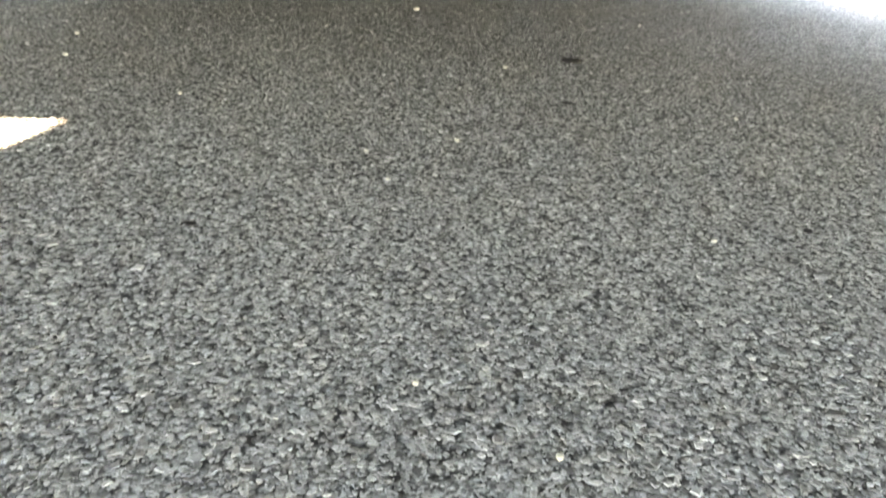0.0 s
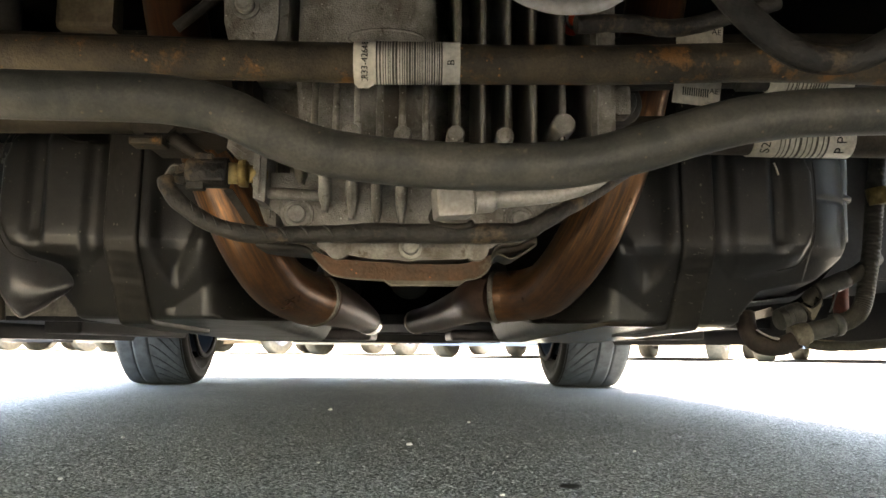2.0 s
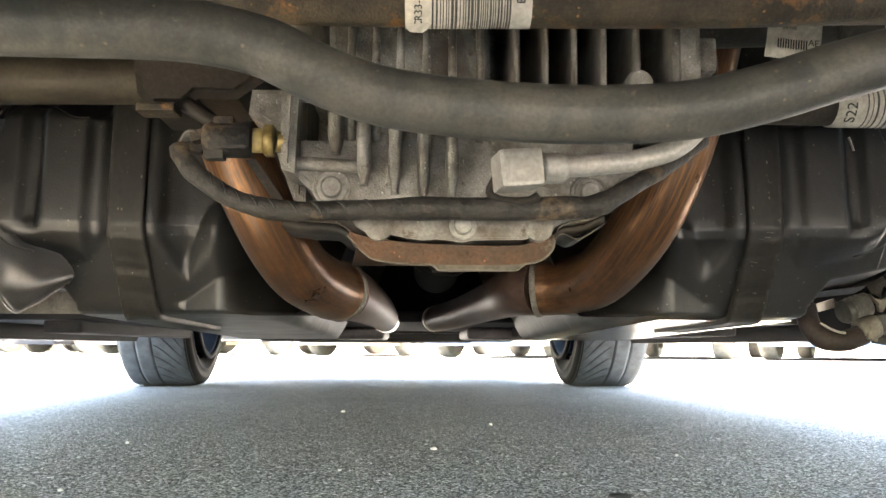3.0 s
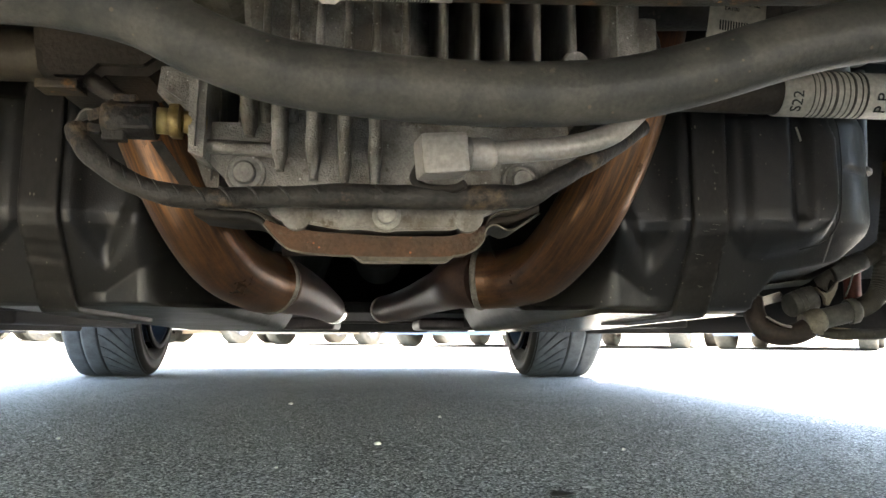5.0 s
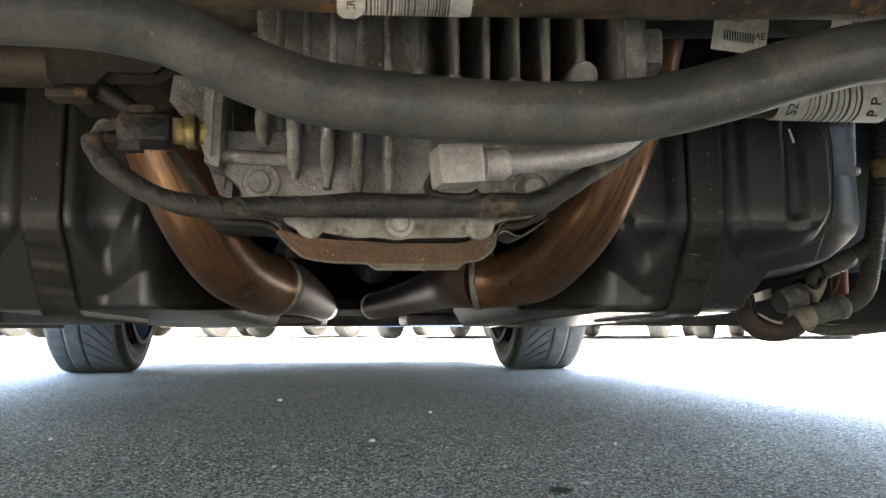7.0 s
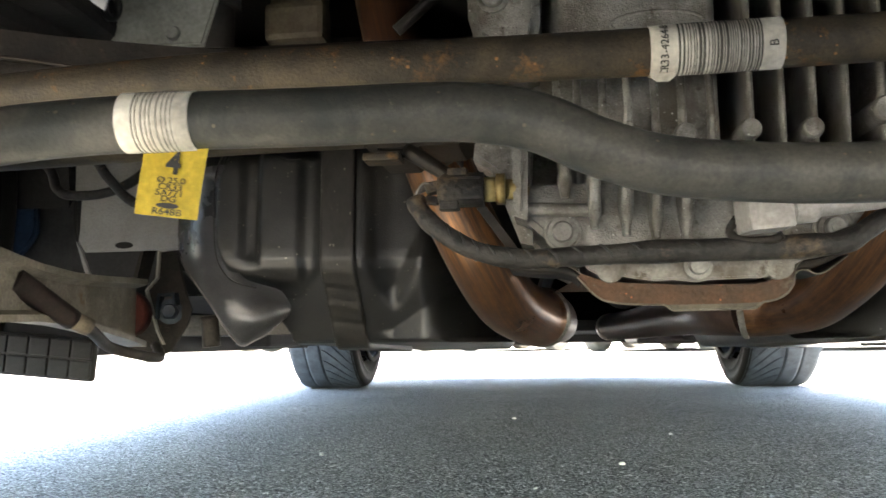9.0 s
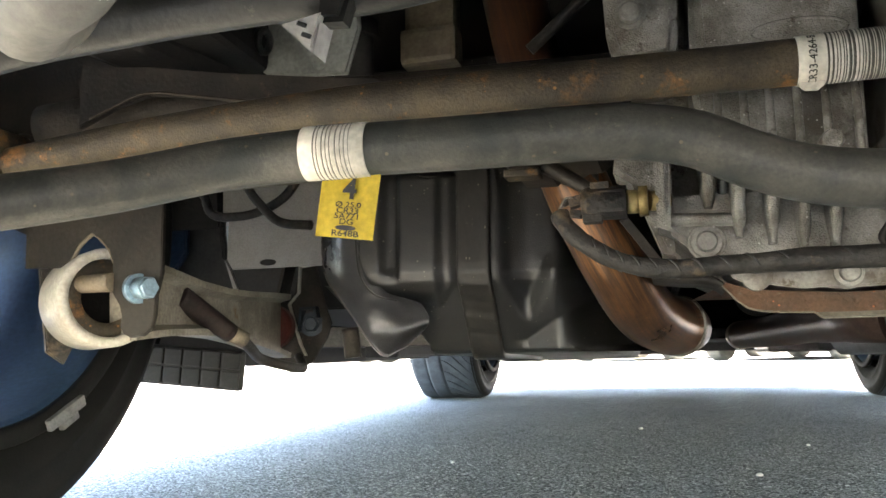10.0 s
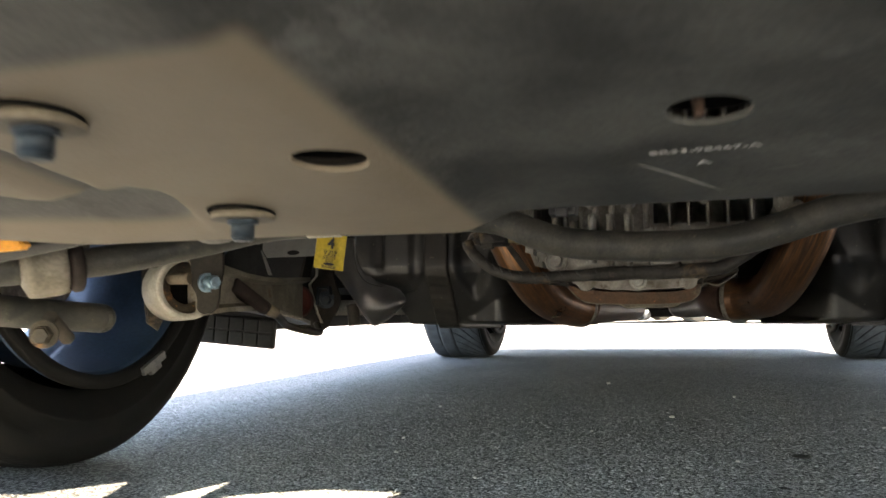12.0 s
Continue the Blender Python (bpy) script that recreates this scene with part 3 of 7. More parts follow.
# ---- wheels ----
def wheel(name, at, radius, width, label, inner_sign, rim_r, weights=False, turn=0.0, tread_mat=M_LIT_TREAD):
    """inner_sign: +1 when the inner face looks towards +x."""
    w = thing(name, label, "wheel", at=at)
    s = inner_sign
    half, r = width / 2, radius
    bm = bmesh.new()
    prof = [(-half * 0.80, rim_r + 0.004), (-half * 0.95, rim_r + 0.02), (-half * 1.0, rim_r + 0.04), (-half * 1.012, rim_r + 0.042), (-half * 1.012, rim_r + 0.045), (-half * 1.0, rim_r + 0.047), (-half * 1.0, r - 0.034), (-half * 1.01, r - 0.032), (-half * 1.0, r - 0.026), (-half * 0.95, r - 0.013), (-half * 0.88, r - 0.006)]
    tread = [(-half * 0.78, r - 0.004), (-half * 0.05, r - 0.004)]
    prof = prof + tread + [(-o, rad) for o, rad in tread[::-1]] + [(-o, rad) for o, rad in prof[::-1]]
    add_lathe(bm, prof, (0, 0, 0), seg=120)
    tyre = part("tyre", bm, M_RUBBER, w, "black tyre with slanted tread grooves")
    # plain ribs on one half of the tread, curved slanted blocks on the other
    for lo, hi in ((-0.9, -0.462), (-0.45, -0.03)):
        bm = bmesh.new()
        drop = lambda o: 0.0005 + 0.06 * max(0, abs(o) - 0.75) ** 1.6
        add_lathe(bm, [(s * half * lo, r - 0.006)] + [(s * half * o, r - drop(o)) for o in (lo + (hi - lo) * q / 6 for q in range(7))] + [(s * half * hi, r - 0.006)], (0, 0, 0), seg=90)
        part("tread_rib", bm, tread_mat, tyre)
    bm = bmesh.new()
    count = 42
    pitch = 2 * math.pi / count
    for k in range(count):
        prev = None
        for j in range(8):
            f = j / 7
            o = s * half * (0.0 + 0.9 * f)
            shift = 0.42 * f ** 1.3
            rr = r - 0.0005 - 0.06 * max(0, f - 0.75) ** 1.6
            row = []
            for q in range(5):
                a = k * pitch + shift + (pitch - 0.003 - 0.026 * math.sin(math.pi * min(1, f * 1.05)) ** 0.7) * q / 4
                row.append(bm.verts.new((o, rr * math.cos(a), rr * math.sin(a))))
            low = [bm.verts.new((o, (rr - 0.006) * v.co.y / rr, (rr - 0.006) * v.co.z / rr)) for v in (row[0], row[-1])]
            if prev:
                for q in range(4):
                    bm.faces.new((prev[0][q], prev[0][q + 1], row[q + 1], row[q]))
                bm.faces.new((prev[0][0], row[0], low[0], prev[1][0]))
                bm.faces.new((prev[0][4], prev[1][1], low[1], row[4]))
            prev = (row, low)
    part("tread", bm, tread_mat, tyre)["kind"] = "stuff"
    bm = bmesh.new()
    add_ring(bm, (s * half * 1.08, 0, 0), (1, 0, 0), rim_r + 0.004, rim_r - 0.014, 0.012, 96)
    part("rim_flange", bm, M_RUBBER, w, "black dusty rim flange")
    bm = bmesh.new()
    add_lathe(bm, [(s * half * 1.0, rim_r + 0.002), (s * half * 1.06, rim_r - 0.008), (s * half * 1.05, rim_r - 0.016), (s * half * 1.0, rim_r - 0.018), (s * half * 0.4, rim_r - 0.021),
                   (s * half * 0.25, rim_r - 0.03), (-s * half * 0.55, rim_r - 0.034), (-s * half * 0.8, rim_r - 0.004), (-s * half * 0.84, rim_r + 0.006)], (0, 0, 0), seg=96)
    rim = part("rim", bm, M_RIM, w, "dark blue-grey wheel barrel")
    bm = bmesh.new()
    for k in range(10):
        a = 2 * math.pi * k / 10
        add_prism(bm, [(0.035, -0.03), (rim_r - 0.025, -0.02), (rim_r - 0.025, 0.02), (0.035, 0.03)], 0, -s * half * 0.62 - 0.012, -s * half * 0.62 + 0.014)
        for v in list(bm.verts)[-8:]:
            y, z = v.co.y, v.co.z
            v.co.y, v.co.z = y * math.cos(a) - z * math.sin(a), y * math.sin(a) + z * math.cos(a)
    part("spokes", bm, M_RIM, w)
    bm = bmesh.new()
    add_cyl(bm, (-s * half * 0.66, 0, 0), (s * half * 0.2, 0, 0), 0.07, 32)
    part("hub", bm, M_DUST, w, "dusty steel hub")
    bm = bmesh.new()
    add_ring(bm, (-s * half * 0.1, 0, 0), (1, 0, 0), 0.165, 0.06, 0.026, 64)
    part("brake_disc", bm, M_STEEL, w, "bare steel brake disc")
    if weights:
        for a, ln, up, out in ((-1.156, 0.055, -0.003, 1.15), (-1.14, 0.026, 0.0075, 1.13)):
            bm = bmesh.new()
            add_box(bm, (0, 0, 0), (0.006, ln, 0.0115 if ln > 0.03 else 0.008), 0.0015)
            o = part("balance_weight", bm, M_WEIGHT, w, "grey stick-on balance weight")
            rr = rim_r + up
            o.matrix_basis = Matrix.Translation((s * half * out, rr * math.cos(a), rr * math.sin(a))) @ Euler((a + math.pi / 2, 0, 0)).to_matrix().to_4x4()
    w.rotation_euler = (0, 0, radians(turn))
    return w


REAR_Y, FRONT_Y, WHEEL_R = 0.87, 3.484, 0.339
wheel("wheel", (-0.69, REAR_Y, WHEEL_R), WHEEL_R, 0.27, "rear wheel with dark blue barrel and black tyre", 1, 0.237, True, 2.8, M_RUBBER)
wheel("wheel", (AXIS_X + 0.82, REAR_Y, WHEEL_R), WHEEL_R, 0.27, "rear wheel with dark blue barrel and black tyre", -1, 0.237, False, 2.8, M_RUBBER)
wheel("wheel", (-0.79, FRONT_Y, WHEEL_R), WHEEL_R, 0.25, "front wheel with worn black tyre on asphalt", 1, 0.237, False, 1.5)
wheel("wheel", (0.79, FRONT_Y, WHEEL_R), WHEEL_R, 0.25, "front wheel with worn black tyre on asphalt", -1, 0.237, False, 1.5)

# ---- car body, closing the place above; local x across, y forward from the rear axle ----
car = thing("car_body", "grey coupe body seen from beneath, underside dark and dusty", "car", at=(AXIS_X, REAR_Y, 0))
car.rotation_euler = (0, 0, radians(2.8))


def arch(cy, r, n=14):
    return [(cy + r * math.cos(math.pi * k / n), WHEEL_R + r * math.sin(math.pi * k / n)) for k in range(n + 1)][::-1]


WB = 2.617
side = [(-1.1, 0.29), (-0.5, 0.29), (-0.39, 0.29)] + arch(0, 0.385) + [(0.39, 0.2), (0.46, 0.158), (2.14, 0.158), (2.22, 0.2)] + arch(WB, 0.385) + \
       [(WB + 0.4, 0.2), (WB + 0.62, 0.165), (WB + 0.8, 0.2), (WB + 0.84, 0.5), (WB + 0.7, 0.72), (WB - 0.3, 0.88), (1.2, 0.93), (-0.3, 0.95), (-1.05, 0.93), (-1.12, 0.7)]
for s in (-1, 1):
    bm = bmesh.new()
    a, b = sorted((s * 0.9, s * 0.93))
    add_prism(bm, side, 0, a, b)
    part("side_panel", bm, M_PAINT, car)
    for cy in (0, WB):
        bm = bmesh.new()
        pts = arch(cy, 0.385, 16)
        lo, hi = sorted((s * 0.9, s * (0.64 if cy == 0 else 0.5)))
        add_prism(bm, pts + [(y, z + 0.02) for y, z in [(cy + (q[0] - cy) * 1.04, q[1]) for q in pts[::-1]]], 0, lo, hi)
        part("wheel_arch_liner", bm, M_DARK, car, "dark wheel arch liner")
bm = bmesh.new()
rows = []
for y, half_w, z in ((-1.12, 0.8, 0.72), (-1.05, 0.86, 0.94), (-0.35, 0.88, 0.97), (0.1, 0.66, 1.2), (0.7, 0.62, 1.34), (1.3, 0.62, 1.33), (1.95, 0.8, 1.0), (WB - 0.3, 0.86, 0.92), (WB + 0.55, 0.84, 0.78), (WB + 0.86, 0.72, 0.5)):
    rows.append([bm.verts.new((x * half_w, y, z - (0.035 if abs(x) > 0.9 else 0) * 1.5)) for x in (-1, -0.8, -0.3, 0.3, 0.8, 1)])
for a, b in zip(rows, rows[1:]):
    for k in range(5):
        f = bm.faces.new((a[k], a[k + 1], b[k + 1], b[k]))
        f.smooth = True
bmesh.ops.solidify(bm, geom=list(bm.faces), thickness=0.015)
part("upper_shell", bm, M_PAINT, car)
for s in (-1, 1):
    bm = bmesh.new()
    outline = [(-0.35, 0.9), (0.1, 1.13), (0.7, 1.27), (1.3, 1.26), (1.95, 0.92)]
    q = [bm.verts.new((s * 0.885, y, 0.9)) for y, z in outline] + [bm.verts.new((s * (0.885 - 0.62 * (z - 0.9)), y, z)) for y, z in outline[::-1]]
    for k in range(4):
        bm.faces.new((q[k], q[k + 1], q[8 - k], q[9 - k]))
    bmesh.ops.solidify(bm, geom=list(bm.faces), thickness=0.008)
    part("side_window", bm, M_GLASS, car, "dark side window")
bm = bmesh.new()
add_box(bm, (0, -0.28, 0.535), (0.96, 1.6, 0.03), 0.004)
part("rear_floor", bm, M_DARK, car, "dark rear floor pan")
# unseen panel, added to keep light off the rods' upper sides
bm = bmesh.new()
add_box(bm, (0, -0.66, 0.41), (0.84, 0.96, 0.03), 0.01)
part("light_stop", bm, M_PLATE, car, "unseen dark panel that stops light above the rods")
bm = bmesh.new()
add_box(bm, (0, 0.75, 0.80), (1.8, 3.6, 0.03), 0.004)
part("inner_floor", bm, M_DARK, car)
bm = bmesh.new()
add_box(bm, (0, 1.48, 0.2), (1.79, 0.95, 0.02), 0.004)
mid = part("mid_floor", bm, M_DARK, car, "ribbed mid floor")
for x in (-0.62, -0.3, 0.3, 0.62):
    bm = bmesh.new()
    add_box(bm, (x, 1.5, 0.182), (0.07, 0.93, 0.03), 0.006)
    part("floor_rib", bm, M_DARK, mid)
bm = bmesh.new()
add_box(bm, (0, WB + 0.25, 0.2), (1.1, 1.2, 0.02), 0.004)
add_box(bm, (0, WB - 0.1, 0.178), (0.9, 0.14, 0.03), 0.008)
add_box(bm, (0, WB + 0.3, 0.176), (0.7, 0.1, 0.03), 0.008)
part("front_floor", bm, M_DARK, car, "dark engine undershield")
bm = bmesh.new()
add_box(bm, (0, WB + 0.81, 0.36), (1.6, 0.06, 0.38), 0.02)
part("front_bumper", bm, M_PAINT, car)
bm = bmesh.new()
# unseen lower edge, notched to cut the glint lamp's patch to shape
lip = [(-0.899, 0.26), (-0.85, 0.276), (-0.777, 0.2778), (-0.737, 0.2936), (-0.705, 0.2747), (-0.672, 0.2794), (-0.662, 0.2972), (-0.644, 0.2794), (-0.617, 0.2877), (-0.577, 0.294), (-0.5, 0.294), (-0.46, 0.2972), (0.46, 0.287), (0.899, 0.26)]
add_prism(bm, lip + [(0.899, 0.893), (-0.899, 0.893)], 1, -1.13, -1.1)
part("rear_bumper", bm, M_PAINT, car, "grey bumper skin, lower edge notched to shape the glint")
for s in (-1, 1):
    bm = bmesh.new()
    add_prism(bm, [(0.46, 0.158), (2.14, 0.158), (2.1, 0.24), (0.5, 0.24)], 0, *sorted((s * 0.78, s * 0.9)), 0.006)
    part("sill", bm, M_DARK, car, "black plastic sill")
    bm = bmesh.new()
    add_box(bm, (s * 0.46, -0.15, 0.485), (0.07, 1.2, 0.13), 0.008)
    part("chassis_rail", bm, M_DARK, car, "dark chassis rail")

# ---- fuel tank: a saddle, mirrored about the car's middle ----
def sstep(a, b, x):
    t = min(1, max(0, (x - a) / (b - a)))
    return t * t * (3 - 2 * t)


TANK_X = 0.137


def line_at(pts, x):
    """Height of a broken line at x, held flat beyond its ends."""
    if x <= pts[0][0]:
        return pts[0][1]
    for (xa, ya), (xb, yb) in zip(pts, pts[1:]):
        if x <= xb:
            return ya + (yb - ya) * (x - xa) / (xb - xa)
    return pts[-1][1]


def tank_point(u, v):
    """u across from the middle, v down the rear face and forward along the bottom. Returns y, z."""
    z_v = [(0.0, 0.47), (0.5, 0.262), (0.56, 0.244), (0.72, 0.186), (0.75, 0.1775), (0.77, 0.1745), (0.80, 0.1735), (1.0, 0.158)]
    y_v = [(0.0, 1.068), (0.5, 1.0545), (0.53, 1.0545), (0.56, 1.058), (0.72, 1.102), (0.75, 1.109), (0.77, 1.115), (0.80, 1.13), (1.0, 1.9)]
    y, z = line_at(y_v, v), line_at(z_v, v)
    face = sstep(0.80, 0.74, v)
    # raised pad outboard of the strap: rounded outline, upright groove, and a step that meets the strap's bend
    low = line_at([(0.3, 0.248), (0.31, 0.2405), (0.327, 0.2235), (0.345, 0.2225), (0.38, 0.2305), (0.392, 0.239), (0.401, 0.258), (0.406, 0.29)], u)
    pad = sstep(0.405, 0.4025, u) * sstep(low - 0.005, low + 0.003, z) * sstep(0.352, 0.346, z - 0.012 * sstep(0.33, 0.36, u) + 0.03 * sstep(0.385, 0.404, u) ** 2)
    y += 0.012 * sstep(0.345, 0.37, z) * sstep(0.303, 0.31, u)
    y -= 0.005 * pad * sstep(0.302, 0.312, u)
    y -= 0.006 * pad * sstep(0.3155, 0.3265, u) * sstep(low - 0.002, low + 0.012, z)
    y += 0.0065 * sstep(0.3575, 0.366, u) * sstep(0.3835, 0.372, u) * sstep(0.24, 0.262, z) * sstep(0.395, 0.37, z)
    # scoop inboard of the strap with a pointed lower lip, soft on the tunnel's side
    la, lb = 0.2035 + 1.45 * (u - 0.241), 0.2035 + 0.95 * (0.241 - u)
    lip = 0.5 * (la + lb + math.sqrt((la - lb) ** 2 + 0.0001)) - 0.003
    soft = 0.022 + 1.1 * max(0, 0.245 - u)
    scoop = sstep(0.2685, 0.252, u) * sstep(lip - 0.004, lip + soft, z) * face
    y += 0.014 * scoop * (0.3 + 0.7 * sstep(0.268, 0.235, u))
    # faceted corner towards the tunnel
    z_c = 0.187 + 0.6 * max(0, 0.245 - u)
    y -= 0.72 * max(0, z_c - z) * sstep(0.268, 0.243, u) * sstep(0.83, 0.75, v)
    y += 0.1 * sstep(0.215, 0.15, u) * face + 0.14 * sstep(0.165, 0.07, u) * face
    # outer end is round and set back from the pad
    if u > 0.403:
        e = min(1, (u - 0.403) / 0.072)
        y += (0.006 + 0.085 * (1 - math.sqrt(max(0, 1 - e * e)))) * face
        y += 0.0035 * math.exp(-((z - 0.304) / 0.0022) ** 2) * sstep(0.41, 0.43, u)
    # underside rises outboard of the strap
    rise = line_at([(0.341, 0.15), (0.349, 0.186), (0.362, 0.2095), (0.38, 0.213), (0.42, 0.221), (0.447, 0.244), (0.475, 0.285)], u)
    if z < rise:
        y, z = y + 1.1 * (rise - z) * face, rise - 0.3 * (rise - z)
    # open tunnel in the middle
    z += 0.05 * sstep(0.18, 0.14, u) * sstep(0.8, 0.85, v)
    z += 0.11 * sstep(0.13, 0.07, u) * sstep(0.36, 0.2, z)
    return y, z


def tank_half(s):
    bm = bmesh.new()
    us = [0.0475 + 0.0475 * k / 12 for k in range(12)] + [0.095 + 0.002 * k for k in range(191)]
    us = [0.0] + us
    vs = [0.0055 * k for k in range(146)] + [0.81 + 0.019 * k for k in range(11)]
    g = [[bm.verts.new((TANK_X + s * u, *tank_point(u, min(v, 1)))) for u in us] for v in vs]
    for a, b in zip(g, g[1:]):
        for k in range(len(us) - 1):
            f = bm.faces.new((a[k], a[k + 1], b[k + 1], b[k]))
            f.smooth = True
    back = [bm.verts.new((TANK_X + s * 0.476, 1.9, z)) for z in (0.47,)]
    bm.faces.new([row[-1] for row in g] + back)
    top = bm.verts.new((TANK_X, 1.9, 0.47))
    bm.faces.new(list(g[0]) + [back[0], top])
    return bm


tank = thing("fuel_tank", "black moulded plastic saddle fuel tank with raised pads and two straps", "fuel tank")
wear_rng = random.Random(17)
for s in (-1, 1):
    part("tank_shell", tank_half(s), M_PLASTIC, tank)
    bm = bmesh.new()
    prev = None
    for k in range(150):
        v = 0.02 + 0.006 * k
        if v > 0.86:
            break
        quad = []
        y, z = tank_point(0.287, v)
        y2, z2 = tank_point(0.287, v + 0.004)
        t = Vector((0, y2 - y, z2 - z)).normalized()
        nrm = Vector((0, -abs(t.z), -abs(t.y))).normalized()
        for u, o in ((0.2705, -0.001), (0.2705, 0.003), (0.2715, 0.005), (0.2745, 0.0042), (0.287, 0.004), (0.2995, 0.0042), (0.3025, 0.005), (0.3035, 0.003), (0.3035, -0.001)):
            wear = 0.0012 * math.sin(v * 150 + 60 * u) * math.sin(v * 67 + 30 * u) * sstep(0.54, 0.57, v) * sstep(0.76, 0.7, v)
            quad.append(bm.verts.new(Vector((TANK_X + s * u, y, z)) + nrm * (o + 0.001 + wear)))
        if prev:
            for a in range(8):
                bm.faces.new((prev[a], prev[a + 1], quad[a + 1], quad[a])).smooth = True
        prev = quad
    strap = part("tank_strap", bm, M_STRAP, tank, "black painted steel tank strap")
    if s > 0:
        bm = bmesh.new()
        for k in range(14):
            v = 0.54 + 0.0115 * k + wear_rng.uniform(-0.004, 0.004)
            u, w = wear_rng.uniform(0.275, 0.291), wear_rng.uniform(0.003, 0.011)
            pts = [(TANK_X + s * (u + w * q), tank_point(0.287, v + 0.0025 * q)[0] - 0.0049, tank_point(0.287, v + 0.0025 * q)[1] - 0.0012) for q in (0, 0.5, 1)]
            add_tube(bm, pts, wear_rng.uniform(0.0001, 0.00022), 6, 2)
        part("wear_marks", bm, M_PRINT, strap, "pale scratches on the strap")
    bm = bmesh.new()
    edge = [(0.32, 0.346), (0.335, 0.347), (0.355, 0.357), (0.385, 0.358), (0.397, 0.35), (0.403, 0.334), (0.4045, 0.3), (0.4015, 0.259), (0.392, 0.2395), (0.38, 0.231), (0.362, 0.2265)]
    add_tube(bm, [(TANK_X + s * u, 1.0437, z) for u, z in edge], 0.0007, 6, 6)
    part("moulded_rim", bm, M_STRAP, tank, "thin worn rim round the tank's pad")
    # sheet added on one side only, for the underside's bright reflection
    if s > 0:
        bm = bmesh.new()
        rows = []
        for k in range(9):
            v = 0.776 + 0.025 * k
            rows.append([bm.verts.new((TANK_X + s * u, tank_point(u, v)[0], tank_point(u, v)[1] - 0.003)) for u in (0.2, 0.222, 0.24, 0.262, 0.28, 0.31, 0.338)])
        for a, b in zip(rows, rows[1:]):
            for k in range(6):
                bm.faces.new((a[k], a[k + 1], b[k + 1], b[k])).smooth = True
        bmesh.ops.solidify(bm, geom=list(bm.faces), thickness=0.001)
        part("belly_reflector", bm, M_BELLY, tank, "tan mirror-like sheet added for the bright strip under the tank")
bm = bmesh.new()
add_tube(bm, [(0.4985, 1.0395, 0.335), (0.5005, 1.0395, 0.3295), (0.5025, 1.0395, 0.3225)], 0.0009, 6, 3)
part("paint_drip", bm, M_WHITE, tank, "thin pale scratch on the tank")

# ---- rear differential ----
diff = thing("rear_differential", "grey cast aluminium rear differential with cooling fins and rusty lower pan", "differential")
bm = bmesh.new()
add_prism(bm, [(0.004, 0.43), (0.0, 0.375), (0.012, 0.35), (0.026, 0.3), (0.026, 0.25), (0.048, 0.231), (0.068, 0.2215), (0.2, 0.2215), (0.231, 0.239), (0.245, 0.256), (0.262, 0.27), (0.281, 0.273),
               (0.281, 0.31), (0.272, 0.345), (0.272, 0.43), (0.25, 0.47), (0.03, 0.47)], 1, 0.905, 1.06, 0.006)
part("housing", bm, M_CAST, diff)
bm = bmesh.new()
add_prism(bm, [(0.053, 0.47), (0.051, 0.34), (0.057, 0.272), (0.034, 0.272), (0.031, 0.25), (0.05, 0.233), (0.07, 0.225), (0.199, 0.225), (0.227, 0.241), (0.243, 0.262), (0.243, 0.274), (0.152, 0.276), (0.152, 0.47)], 1, 0.817, 0.91, 0.004)
part("cover", bm, M_CAST, diff, "cast aluminium cover, dusty and pitted")
bm = bmesh.new()
add_tube(bm, [(0.034, 0.812, 0.2555), (0.05, 0.809, 0.2545), (0.075, 0.812, 0.2535)], 0.0042, 12, 6)
part("rib", bm, M_CAST, diff)
for x, z in ((0.055, 0.241), (0.2135, 0.2395)):
    bm = bmesh.new()
    add_ring(bm, (x, 0.8165, z), (0, 1, 0), 0.0118, 0.0093, 0.004, 28)
    part("bolt_seat", bm, M_CAST, diff)
# flanges at both sides
bm = bmesh.new()
add_prism(bm, [(0.006, 0.5), (0.002, 0.44), (-0.002, 0.405), (-0.001, 0.38), (0.003, 0.364), (0.012, 0.36), (0.034, 0.359), (0.042, 0.362), (0.0445, 0.375), (0.046, 0.5)], 1, 0.807, 0.91, 0.006)
part("mounting_flange", bm, M_CAST, diff)
bm = bmesh.new()
add_prism(bm, [(0.025, 0.31), (0.026, 0.25), (0.034, 0.247), (0.036, 0.31)], 1, 0.797, 0.91, 0.004)
part("mounting_flange", bm, M_CAST, diff)
bm = bmesh.new()
add_prism(bm, [(0.262, 0.46), (0.262, 0.285), (0.268, 0.276), (0.279, 0.28), (0.28, 0.46)], 1, 0.793, 0.91, 0.004)
part("mounting_flange", bm, M_CAST, diff)
bm = bmesh.new()
add_box(bm, (0.286, 0.812, 0.325), (0.012, 0.02, 0.022), 0.003)
part("lug", bm, M_CAST, diff)


